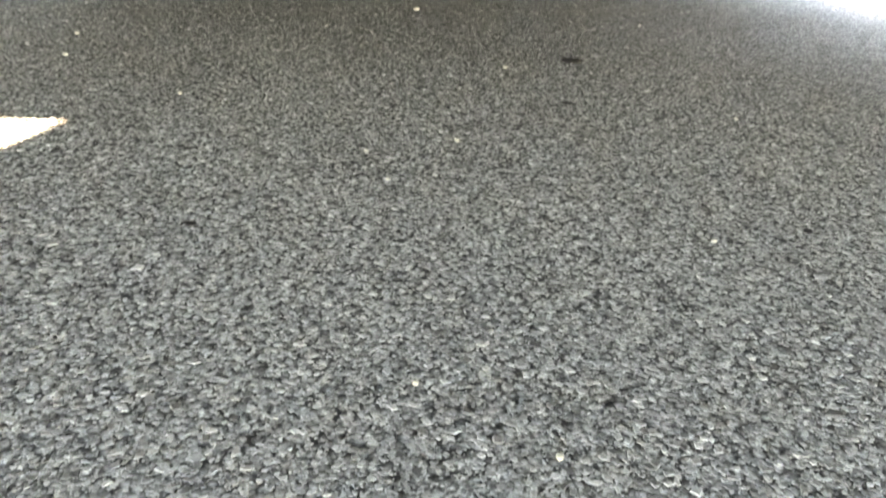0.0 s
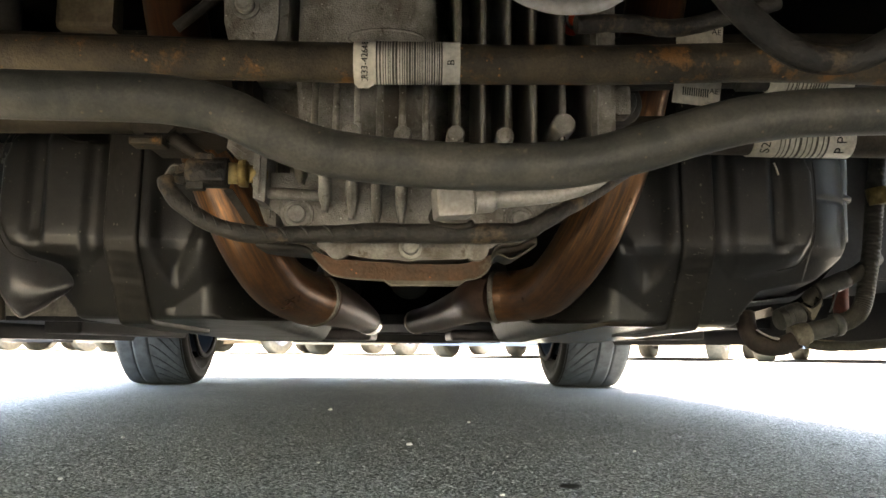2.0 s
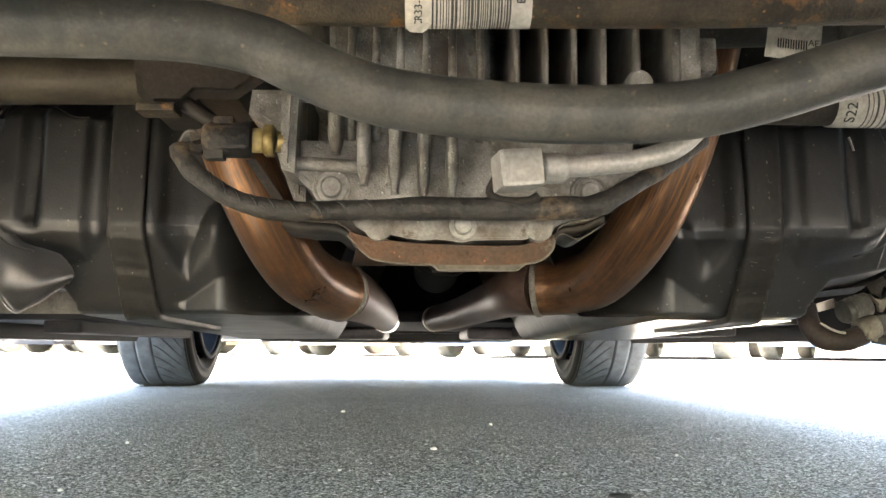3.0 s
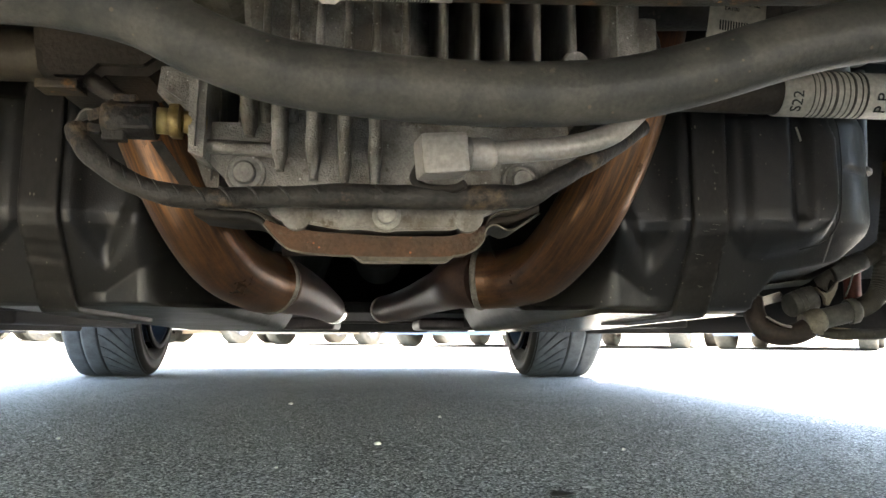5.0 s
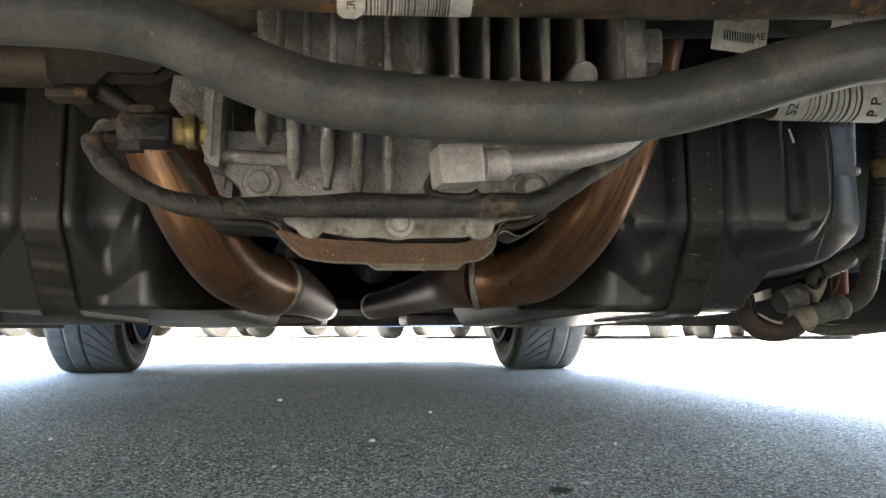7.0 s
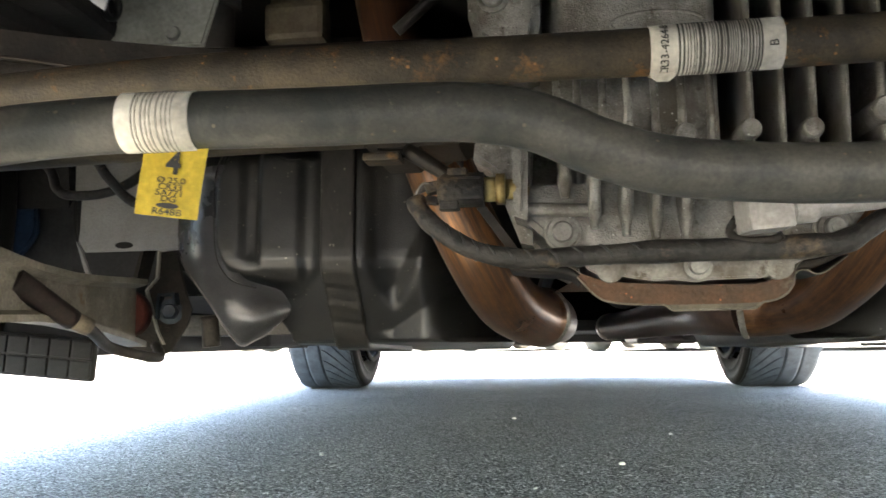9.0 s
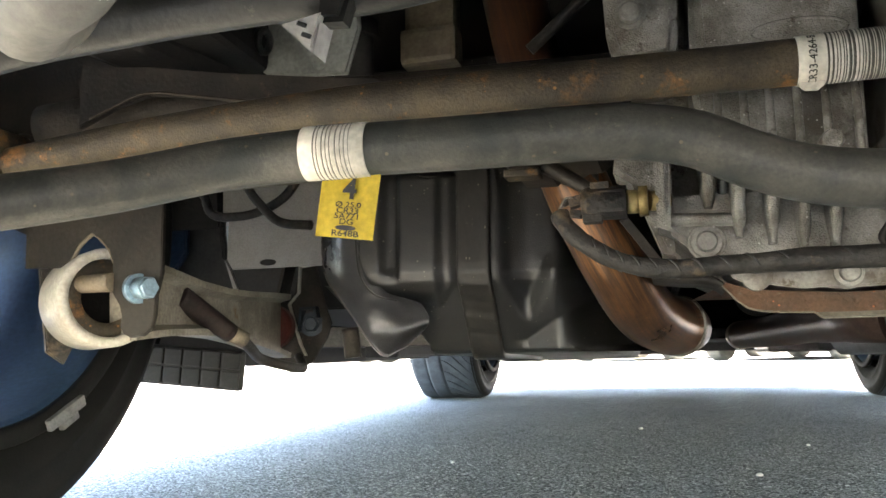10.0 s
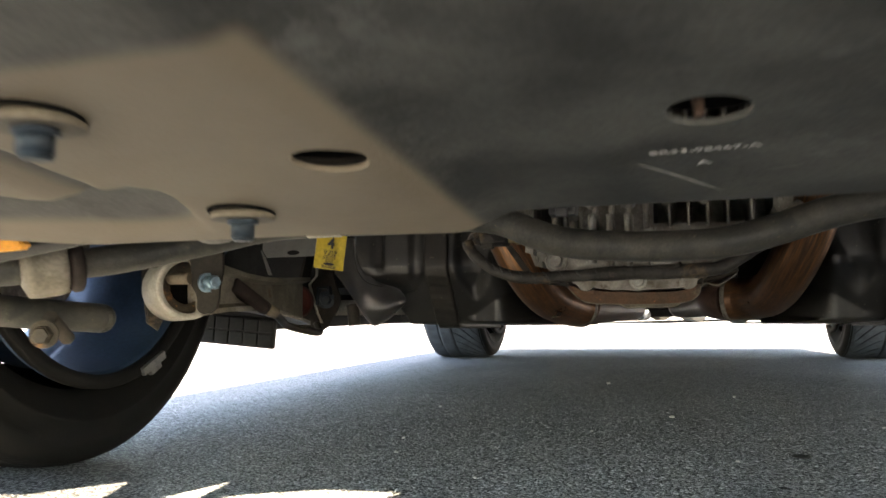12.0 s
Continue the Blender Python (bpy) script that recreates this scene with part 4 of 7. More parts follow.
def fin(x, z0, z1, y0, y1, w=0.0052, taper=0.0):
    """A cast fin with a rounded nose at y0; taper sinks its lower end into the cover."""
    bm = bmesh.new()
    rows = []
    for k in range(13):
        f = k / 12
        z = z0 + (z1 - z0) * f
        e = sstep(0.0, 0.3, f)
        nose = y0 + taper * (1 - sstep(0, 0.55, f)) + 0.0006 * math.sin(9 * f + x * 400)
        hw = w / 2 * (0.55 + 0.45 * e) * (1 + 0.08 * math.sin(13 * f + x * 900))
        rows.append([bm.verts.new((x + hw * c, nose + (y1 - nose) * d, z)) for c, d in ((-1.15, 1), (-1.0, 0.2), (-0.8, 0.06), (-0.35, 0), (0.35, 0), (0.8, 0.06), (1.0, 0.2), (1.15, 1))])
    for a, b in zip(rows, rows[1:]):
        for k in range(7):
            bm.faces.new((a[k], a[k + 1], b[k + 1], b[k])).smooth = True
    bm.faces.new(rows[0])
    bm.faces.new(rows[-1][::-1])
    part("fin", bm, M_CAST, diff)


for x in (0.168, 0.186, 0.204, 0.222):
    fin(x, 0.272, 0.46, 0.803, 0.91, 0.0056)
fin(0.244, 0.274, 0.46, 0.808, 0.91, 0.0075)
for x, top in ((0.066, 0.36), (0.0815, 0.352), (0.0965, 0.348), (0.1125, 0.352), (0.1285, 0.356), (0.1455, 0.372)):
    rib = [(x, 0.8165, 0.272), (x, 0.8105, 0.282), (x, 0.8095, 0.305), (x, 0.8115, 0.33), (x, 0.8185, top)]
    bm = bmesh.new()
    add_tube(bm, rib, lambda t: 0.0031 - 0.0008 * t, 12, 6)
    part("low_rib", bm, M_CAST, diff, "low rounded rib of the cover")
bm = bmesh.new()
add_prism(bm, [(0.0565, 0.5), (0.056, 0.42), (0.0585, 0.358), (0.064, 0.352), (0.146, 0.356), (0.1495, 0.37), (0.1495, 0.5)], 1, 0.8115, 0.8185, 0.003)
part("cover_face", bm, M_CAST, diff, "smooth raised face of the cover")
for x, z0, z1 in ((0.057, 0.262, 0.285), (0.0745, 0.2425, 0.28), (0.0935, 0.2375, 0.285), (0.111, 0.2345, 0.285), (0.1285, 0.234, 0.285)):
    fin(x, z0, z1, 0.797, 0.82, 0.0074, 0.012)
for x, z, r, y in ((0.0925, 0.298, 0.0066, 0.798), (0.129, 0.297, 0.0066, 0.799), (0.1665, 0.298, 0.0066, 0.799), (0.2015, 0.297, 0.0066, 0.799), (0.244, 0.307, 0.0085, 0.802), (0.064, 0.362, 0.0062, 0.808)):
    bm = bmesh.new()
    add_tube(bm, [(x, y, z), (x, y + 0.004, z), (x, 0.84 if x < 0.15 else 0.91, z)], lambda t, r=r: r * (0.8 + 0.2 * min(1, t * 8)), 20, 1)
    part("boss", bm, M_CAST, diff)
bm = bmesh.new()
add_tube(bm, [(0.116 + 0.028 * math.cos(a), 0.8113, 0.3695 + 0.0075 * math.sin(a)) for a in (2 * math.pi * k / 28 for k in range(29))], 0.0011, 6, 1)
part("cast_oval", bm, M_CAST, diff, "raised plain oval cast in the cover")
for x, y, z, r in ((0.055, 0.8162, 0.241, 0.0062), (0.2135, 0.8162, 0.2395, 0.0058), (0.1355, 0.8198, 0.219, 0.0056), (0.0155, 0.8062, 0.39, 0.0066), (0.0385, 0.8162, 0.302, 0.005)):
    bm = bmesh.new()
    add_cyl(bm, (x, y, z), (x, y - 0.002, z), r * 1.5, 28)
    add_tube(bm, [(x, y - 0.0015, z), (x, y - 0.0065, z), (x, y - 0.0075, z)], lambda t, r=r: r * (1.05 if t < 0.7 else 0.86), 28, 1)
    add_cyl(bm, (x, y - 0.0074, z), (x, y - 0.0082, z), r * 0.55, 20)
    part("bolt", bm, M_BOLTHEAD, diff, "dull steel flange bolt")
bm = bmesh.new()
seal = [(0.0665, 0.2235), (0.0695, 0.2185), (0.0785, 0.2135), (0.085, 0.2143), (0.0913, 0.2135), (0.101, 0.2118), (0.1107, 0.2103), (0.12, 0.211), (0.127, 0.2102), (0.135, 0.2092), (0.142, 0.2104), (0.157, 0.2108), (0.1731, 0.2112), (0.1797, 0.2128), (0.1897, 0.2175), (0.1965, 0.2212), (0.206, 0.2262), (0.199, 0.2285), (0.07, 0.2275)]
add_prism(bm, seal, 1, 0.8215, 0.9, 0.0015)
flange = part("gasket_flange", bm, M_SILVER, diff, "pale corroded flange of the cover")
for x in (0.0835, 0.1355, 0.183):
    bm = bmesh.new()
    add_cyl(bm, (x, 0.8205, 0.2188), (x, 0.84, 0.2188), 0.0088, 24)
    part("flange_boss", bm, M_SILVER, flange)
rows = []
rim = smooth_points([(x, 0, z) for x, z in ((0.066, 0.2165), (0.0695, 0.2152), (0.0779, 0.2127), (0.0942, 0.2103), (0.1139, 0.2092), (0.137, 0.2081), (0.1703, 0.2085), (0.1804, 0.2107), (0.1885, 0.2137), (0.194, 0.2156))], 4)
edge = smooth_points([(x, 0, z) for x, z in ((0.0635, 0.2148), (0.0692, 0.208), (0.0743, 0.2031), (0.0809, 0.1992), (0.0985, 0.1968), (0.1345, 0.1962), (0.1715, 0.1968), (0.185, 0.1992), (0.1926, 0.2054), (0.1948, 0.2125))], 4)
bm = bmesh.new()
for f, y in ((0.0, 0.8285), (0.06, 0.828), (0.3, 0.829), (0.6, 0.831), (0.9, 0.8325), (1.0, 0.833)):
    rows.append([bm.verts.new((a.x + (b.x - a.x) * f, y, a.z + (b.z - a.z) * f + 0.0006 * math.sin(260 * a.x) * f * (1 - f))) for a, b in zip(rim, edge)])
rows.append([bm.verts.new((0.13 + 0.97 * (v.co.x - 0.13), 0.862, v.co.z + 0.004)) for v in rows[-1]])
rows.append([bm.verts.new((v.co.x, 0.9, min(0.2185, v.co.z + 0.012))) for v in rows[-1]])
rows.append([bm.verts.new((0.135 + 1.25 * (v.co.x - 0.135), 1.075, 0.2185)) for v in rows[-1]])
for a, b in zip(rows, rows[1:]):
    for k in range(len(rim) - 1):
        bm.faces.new((a[k], a[k + 1], b[k + 1], b[k]))
pan = part("lower_pan", bm, M_RUST_RED, diff, "rust-brown steel pan under the casing")
bm = bmesh.new()
add_prism(bm, [(0.1155, 0.1985), (0.121, 0.1932), (0.1225, 0.1928), (0.1695, 0.1932), (0.171, 0.1936), (0.1765, 0.1985)], 1, 0.8335, 0.846, 0.0006)
part("pan_lip", bm, M_PANLIP, pan, "worn grey-brown lip of the pan")
bm = bmesh.new()
trim = [(q.x, q.z) for q in edge if q.x < 0.1165] + [(0.1165, 0.1963), (0.121, 0.193), (0.1225, 0.1926), (0.1695, 0.193), (0.171, 0.1934), (0.1757, 0.1972)] + [(q.x, q.z) for q in edge if q.x > 0.177]
add_tube(bm, [(x, 0.833, z) for x, z in trim], 0.0007, 8, 1)
part("pan_edge", bm, M_PANRIM, pan, "worn pale edge of the pan")


def ribbon(path, high, deep, mat, label):
    """A bent sheet seen on its edge."""
    bm = bmesh.new()
    prev = None
    for q in smooth_points(path, 8):
        row = [bm.verts.new(q + Vector((0, dy, dz))) for dy, dz in ((0.001, high), (-0.001, high * 0.6), (-0.0015, -high * 0.3), (0.0, -high), (deep, -high), (deep, high))]
        if prev:
            for k in range(6):
                bm.faces.new((prev[k], prev[(k + 1) % 6], row[(k + 1) % 6], row[k])).smooth = True
        prev = row
    part("sheet_edge", bm, mat, diff, label)


ribbon([(0.0655, 0.834, 0.214), (0.0615, 0.835, 0.2175), (0.0565, 0.836, 0.2195), (0.05, 0.838, 0.2205), (0.038, 0.842, 0.2215), (0.02, 0.85, 0.2245)], 0.0028, 0.05, M_PLATE, "dark layered sheet running out from the pan")
ribbon([(0.0655, 0.832, 0.217), (0.0605, 0.833, 0.2208), (0.055, 0.834, 0.2228), (0.047, 0.836, 0.2238), (0.036, 0.84, 0.225)], 0.0007, 0.04, M_PANRIM, "worn edge of the upper sheet")
ribbon([(0.1945, 0.834, 0.2135), (0.1953, 0.834, 0.2165), (0.1978, 0.834, 0.2206), (0.2026, 0.835, 0.2238), (0.2099, 0.836, 0.2253), (0.2175, 0.838, 0.2266), (0.231, 0.845, 0.233)], 0.0009, 0.04, M_PANRIM, "curled sheet edge at the pan's corner")
ribbon([(0.1945, 0.836, 0.2115), (0.1978, 0.837, 0.2157), (0.202, 0.838, 0.2166), (0.2083, 0.838, 0.214), (0.2132, 0.838, 0.2147), (0.2184, 0.839, 0.2178), (0.23, 0.845, 0.2255)], 0.0007, 0.04, M_PANRIM, "wavy sheet edge at the pan's corner")
ribbon([(0.197, 0.846, 0.2175), (0.2026, 0.846, 0.2205), (0.2099, 0.846, 0.2212), (0.2175, 0.848, 0.2235), (0.231, 0.853, 0.23)], 0.0026, 0.03, M_CLAMP, "dark sheet between the two edges")

# dark cast arm beside the differential
bm = bmesh.new()
add_prism(bm, [(-0.09, 0.36), (-0.083, 0.315), (-0.074, 0.304), (-0.05, 0.304), (-0.042, 0.312), (-0.015, 0.312), (0.01, 0.33), (0.01, 0.36)], 1, 0.862, 0.93, 0.006)
mount = thing("mounting_arm", "dark cast mounting arm beside the differential", "bracket")
part("casting", bm, M_CLAMP, mount)
bm = bmesh.new()
add_tube(bm, [(-0.052, 0.872, 0.31), (-0.034, 0.868, 0.298), (-0.018, 0.865, 0.287)], lambda t: 0.0062 - 0.0015 * t, 12, 4)
part("stay", bm, M_FORK, mount, "dusty stay running to the plug")
bm = bmesh.new()
add_box(bm, (-0.068, 0.868, 0.3035), (0.026, 0.02, 0.006), 0.0015)
part("foot", bm, M_RUST, mount, "rusty foot of the casting")
bm = bmesh.new()
add_prism(bm, [(0.0, 0.31), (-0.002, 0.294), (0.01, 0.286), (0.019, 0.262), (0.028, 0.238), (0.036, 0.236), (0.036, 0.31)], 1, 0.836, 0.88, 0.004)
solo("side_bracket", bm, M_CAST, "grey cast bracket joined to the differential", "bracket")

# small cap in the gap beside the fins
CAP = Vector((0.2555, 0.815, 0.39))
bm = bmesh.new()
add_tube(bm, [CAP + Vector((0, 0.02, 0)), CAP, CAP + Vector((0, -0.0015, 0))], lambda t: 0.0058 - 0.0012 * sstep(0.8, 1, t), 20, 2)
cap = part("breather_cap", bm, M_ORANGE, diff, "small orange-red plastic cap beside the fins")
bm = bmesh.new()
add_ring(bm, CAP + Vector((0, 0.004, 0)), (0, 1, 0), 0.0068, 0.005, 0.004, 24)
part("cap_seat", bm, M_CAST, cap, "dull cast seat round the cap")

# ---- sensor, plug and taped cable ----
cable = thing("sensor_cable", "black taped sensor cable with plug hanging below the differential", "cable")
bm = bmesh.new()
add_tube(bm, [(-0.034, 0.8, 0.262), (-0.031, 0.798, 0.255), (-0.02, 0.796, 0.243), (0.002, 0.795, 0.2295), (0.03, 0.795, 0.2235), (0.068, 0.796, 0.2245), (0.114, 0.797, 0.226), (0.158, 0.798, 0.2263), (0.196, 0.8, 0.2275), (0.216, 0.803, 0.23),
              (0.234, 0.808, 0.24), (0.254, 0.82, 0.2525), (0.277, 0.84, 0.268), (0.3, 0.86, 0.285)], lambda t: 0.006 + 0.0004 * math.sin(t * 60) * math.sin(t * 17) + 0.001 * sstep(0.42, 0.46, t) * sstep(0.74, 0.7, t), 14, 8)
part("taped_sleeve", bm, M_TAPE, cable)
bm = bmesh.new()
turns = smooth_points([(-0.02, 0.796, 0.243), (0.002, 0.795, 0.2295), (0.03, 0.795, 0.2235), (0.068, 0.796, 0.2245), (0.114, 0.797, 0.226), (0.158, 0.798, 0.2263)], 8)
for k in range(2, len(turns) - 2, 3):
    d = (turns[k + 1] - turns[k - 1]).normalized()
    add_ring(bm, turns[k], d + Vector((0.0, 0.5, 0.7)), 0.0071, 0.005, 0.0013, 18)
part("tape_wrap", bm, M_COND, cable, "overlapping wraps of black tape")["kind"] = "stuff"
bm = bmesh.new()
add_tube(bm, [(-0.02, 0.803, 0.2675), (-0.016, 0.803, 0.2675), (-0.0155, 0.803, 0.2675), (0.008, 0.8035, 0.2675)], lambda t: 0.0088 if t < 0.15 else 0.0108, 20, 1)
add_box(bm, (-0.002, 0.797, 0.2675), (0.018, 0.006, 0.014), 0.0015)
add_box(bm, (-0.008, 0.801, 0.2775), (0.012, 0.009, 0.006), 0.001)
add_box(bm, (-0.013, 0.8, 0.2575), (0.012, 0.009, 0.006), 0.001)
add_box(bm, (-0.023, 0.803, 0.2695), (0.01, 0.009, 0.007), 0.001, (0, -12, 0))
add_box(bm, (-0.024, 0.802, 0.2615), (0.008, 0.007, 0.005), 0.001, (0, 10, 0))
part("plug", bm, M_TAPE, cable, "dirty black moulded plug")
bm = bmesh.new()
for k in range(4):
    add_tube(bm, [(-0.02, 0.8 + 0.002 * k, 0.27), (-0.029, 0.799 + 0.002 * k, 0.2715 - 0.001 * k), (-0.034, 0.8, 0.265)], 0.0009, 6, 5)
part("wires", bm, M_HOSE, cable, "thin grey wires")
bm = bmesh.new()
add_tube(bm, [(0.008, 0.8035, 0.2675), (0.0155, 0.805, 0.2675)], 0.0074, 18, 1)
part("ceramic_neck", bm, M_NECK, cable, "cream sensor neck")
bm = bmesh.new()
add_tube(bm, [(0.0155, 0.805, 0.2675), (0.021, 0.805, 0.2675)], 0.0102, 6, 1)
add_tube(bm, [(0.0215, 0.805, 0.2675), (0.033, 0.81, 0.2675)], 0.0062, 18, 1)
part("brass_fitting", bm, M_BRASS, cable, "yellow brass sensor fitting")
bm = bmesh.new()
add_prism(bm, [(0.002, 0.258), (0.008, 0.259), (0.03, 0.228), (0.046, 0.224), (0.04, 0.222), (0.026, 0.224)], 1, 0.815, 0.819)
solo("thin_bracket", bm, M_CLAMP, "thin bent steel bracket behind the cable", "bracket")

# ---- grey breather elbow with aluminium tube ----
vent = thing("breather_pipe", "grey plastic elbow with pale metal breather tube", "pipe")
bm = bmesh.new()
add_box(bm, (0.163, 0.768, 0.243), (0.0245, 0.024, 0.021), 0.0022, (0, -5, 8))
part("elbow", bm, M_DULLTUBE, vent, "square grey plastic elbow")
bm = bmesh.new()
add_tube(bm, [(0.173, 0.768, 0.2443), (0.1865, 0.7695, 0.2452), (0.188, 0.77, 0.2454)], lambda t: 0.0087 - 0.001 * sstep(0.8, 1, t), 24, 2)
add_ring(bm, (0.1775, 0.7685, 0.2446), (1, 0.1, 0.06), 0.0093, 0.007, 0.0016, 28)
part("collar", bm, M_DULLTUBE, vent)
bm = bmesh.new()
add_tube(bm, [(0.187, 0.77, 0.2455), (0.21, 0.772, 0.248), (0.235, 0.775, 0.252), (0.26, 0.782, 0.262), (0.285, 0.8, 0.285)], 0.0062, 16, 5)
part("metal_tube", bm, M_DULLTUBE, vent)
bm = bmesh.new()
add_tube(bm, [(0.153, 0.79, 0.243), (0.15, 0.795, 0.236), (0.157, 0.795, 0.231), (0.172, 0.793, 0.2305), (0.178, 0.79, 0.233)], 0.0026, 10, 4)
part("seal_ring", bm, M_CLAMP, vent, "oily brown spring clip")

# ---- exhaust pipes ----
def exhaust(name, label, run, tip, rim_mat, narrow, shiny):
    e = thing(name, label, "exhaust pipe")
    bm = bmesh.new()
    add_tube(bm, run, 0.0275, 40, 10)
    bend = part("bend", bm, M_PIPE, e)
    a, b = Vector(run[-2]), Vector(run[-1])
    bm = bmesh.new()
    add_ring(bm, b, b - a, 0.0288, 0.02, 0.0058, 44)
    part("weld_bead", bm, M_SILVER, bend, "pale weld bead")
    bm = bmesh.new()
    add_tube(bm, tip, lambda t: 0.027 - narrow * t, 36, 8)
    tube = part("front_tube", bm, M_DARKPIPE, e, "dark tube running forward from the weld")
    bm = bmesh.new()
    end, d = Vector(tip[-1]), Vector(tip[-1]) - Vector(tip[-2])
    add_tube(bm, [end - d * shiny, end - d * 0.4 * shiny, end + d * 0.03], lambda t: 0.0283 - narrow - 0.0004 * t, 36, 6)
    part("tip_rim", bm, rim_mat, tube, "shiny bare end of the tube")
    return e


exhaust("exhaust_pipe", "heat-browned steel exhaust bend beside the differential",
        [(-0.095, 0.97, 0.52), (-0.075, 0.965, 0.42), (-0.052, 0.965, 0.345), (-0.03, 0.97, 0.285), (-0.008, 0.985, 0.237), (0.008, 1.03, 0.209), (0.027, 1.085, 0.1975), (0.037, 1.103, 0.1965)],
        [(0.036, 1.1, 0.1965), (0.0445, 1.2, 0.1968), (0.051, 1.4, 0.1965), (0.0546, 1.63, 0.195), (0.055, 1.87, 0.193)], M_CHROME, 0.0042, 0.5)
exhaust("exhaust_pipe", "heat-browned steel exhaust bend beside the differential",
        [(0.37, 0.97, 0.52), (0.352, 0.965, 0.43), (0.334, 0.968, 0.35), (0.316, 0.98, 0.29), (0.296, 1.005, 0.243), (0.279, 1.07, 0.2125), (0.262, 1.11, 0.205), (0.244, 1.128, 0.2032), (0.228, 1.134, 0.2025)],
        [(0.231, 1.133, 0.2025), (0.2185, 1.148, 0.2027), (0.2115, 1.19, 0.203), (0.2095, 1.29, 0.2035), (0.2, 1.45, 0.203), (0.177, 1.66, 0.199), (0.145, 1.87, 0.1965)], M_TIN, 0.0038, 0.06)
# near-black sheet set across the tunnel in place of its shade
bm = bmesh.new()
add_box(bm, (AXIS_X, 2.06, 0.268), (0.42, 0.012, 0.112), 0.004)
solo("tunnel_dark_sheet", bm, M_NEAR_BLACK, "near-black sheet added to darken the exhaust tunnel", "heat shield")
prop = thing("propeller_shaft", "dark steel propeller shaft between the exhaust pipes", "drive shaft")
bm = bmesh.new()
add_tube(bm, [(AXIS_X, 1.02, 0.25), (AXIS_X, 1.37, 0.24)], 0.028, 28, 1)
part("tube", bm, M_NEAR_BLACK, prop)
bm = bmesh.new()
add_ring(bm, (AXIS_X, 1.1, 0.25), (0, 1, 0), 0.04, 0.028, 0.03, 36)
coupling = part("coupling", bm, M_NEAR_BLACK, prop, "black rubber coupling")
for k in range(6):
    bm = bmesh.new()
    q = math.pi * k / 3 + 0.3
    add_hex_bolt(bm, (AXIS_X + 0.032 * math.cos(q), 1.086, 0.25 + 0.032 * math.sin(q)), (0, -1, 0), 0.006, 0.008)
    part("bolt", bm, M_PLATE, coupling)
for s in (-1, 1):
    silencer = thing("middle_silencer", "flat grey-purple steel silencer under the mid floor", "silencer", "middle silencers")
    bm = bmesh.new()
    add_box(bm, (AXIS_X + s * 0.162, 2.42, 0.1755), (0.135, 0.34, 0.027), 0.012, (0, 0, 0), 4)
    part("box", bm, M_MIDPIPE, silencer)
    bm = bmesh.new()
    add_tube(bm, [(AXIS_X + s * 0.222, 2.5, 0.176), (AXIS_X + s * 0.3, 2.56, 0.176), (AXIS_X + s * 0.36, 2.6, 0.176)], 0.0125, 20, 4)
    part("side_pipe", bm, M_MIDPIPE, silencer)
    bm = bmesh.new()
    add_ring(bm, (AXIS_X + s * 0.3, 2.56, 0.176), (s * 0.8, 0.5, 0), 0.0145, 0.012, 0.012, 28)
    part("band_clamp", bm, M_NEAR_BLACK, silencer, "black band clamp")

# ---- anti-roll bar ----
arb = thing("anti_roll_bar", "black coated steel anti-roll bar with barcode band and yellow tag", "anti-roll bar")
BAR = [(-0.43, 0.42, 0.222), (-0.37, 0.43, 0.222), (-0.31, 0.475, 0.226), (-0.26, 0.535, 0.236), (-0.215, 0.59, 0.252), (-0.165, 0.618, 0.2655), (-0.11, 0.622, 0.268), (-0.05, 0.625, 0.268), (0.0, 0.628, 0.2685), (0.022, 0.63, 0.2675), (0.045, 0.632, 0.263),
       (0.07, 0.635, 0.252), (0.097, 0.638, 0.2445), (0.14, 0.64, 0.2405), (0.18, 0.64, 0.2395), (0.218, 0.638, 0.2415), (0.25, 0.635, 0.2485), (0.28, 0.632, 0.2575), (0.308, 0.63, 0.264), (0.345, 0.628, 0.2675), (0.42, 0.62, 0.267),
       (0.475, 0.595, 0.253), (0.53, 0.535, 0.237), (0.58, 0.475, 0.226), (0.64, 0.43, 0.222), (0.70, 0.42, 0.222)]
BAR_R = 0.0121
bm = bmesh.new()
lever_l = [(-0.405, 0.70, 0.1885), (-0.418, 0.62, 0.194), (-0.447, 0.52, 0.205), (-0.455, 0.455, 0.216)]
lever_r = [(0.725, 0.455, 0.216), (0.717, 0.52, 0.205), (0.688, 0.62, 0.194), (0.675, 0.70, 0.1885)]
add_tube(bm, lever_l + BAR + lever_r, lambda t: BAR_R * (1 + 0.25 * sstep(0.13, 0.02, t) + 0.25 * sstep(0.87, 0.98, t)), 28, 8)
part("bar", bm, M_BAR, arb)
for c in ((-0.395, 0.705, 0.1885), (0.67, 0.705, 0.1885)):
    bm = bmesh.new()
    bmesh.ops.create_uvsphere(bm, u_segments=20, v_segments=12, radius=BAR_R * 1.26, matrix=Matrix.Translation((c[0] - 0.01 * (1 if c[0] < 0 else -1), c[1] - 0.006, c[2])))
    part("bar_end", bm, M_BAR, arb)
bx = lambda x: Vector((x, 0.6218 + 0.003 * (x + 0.11) / 0.06, 0.2675 + 0.0005))
bm = bmesh.new()
add_tube(bm, [bx(-0.1265), bx(-0.096)], BAR_R + 0.0005, 40, 1)
band = part("barcode_band", bm, M_WHITE, arb, "white barcode label wrapped round the bar")
bm = bmesh.new()
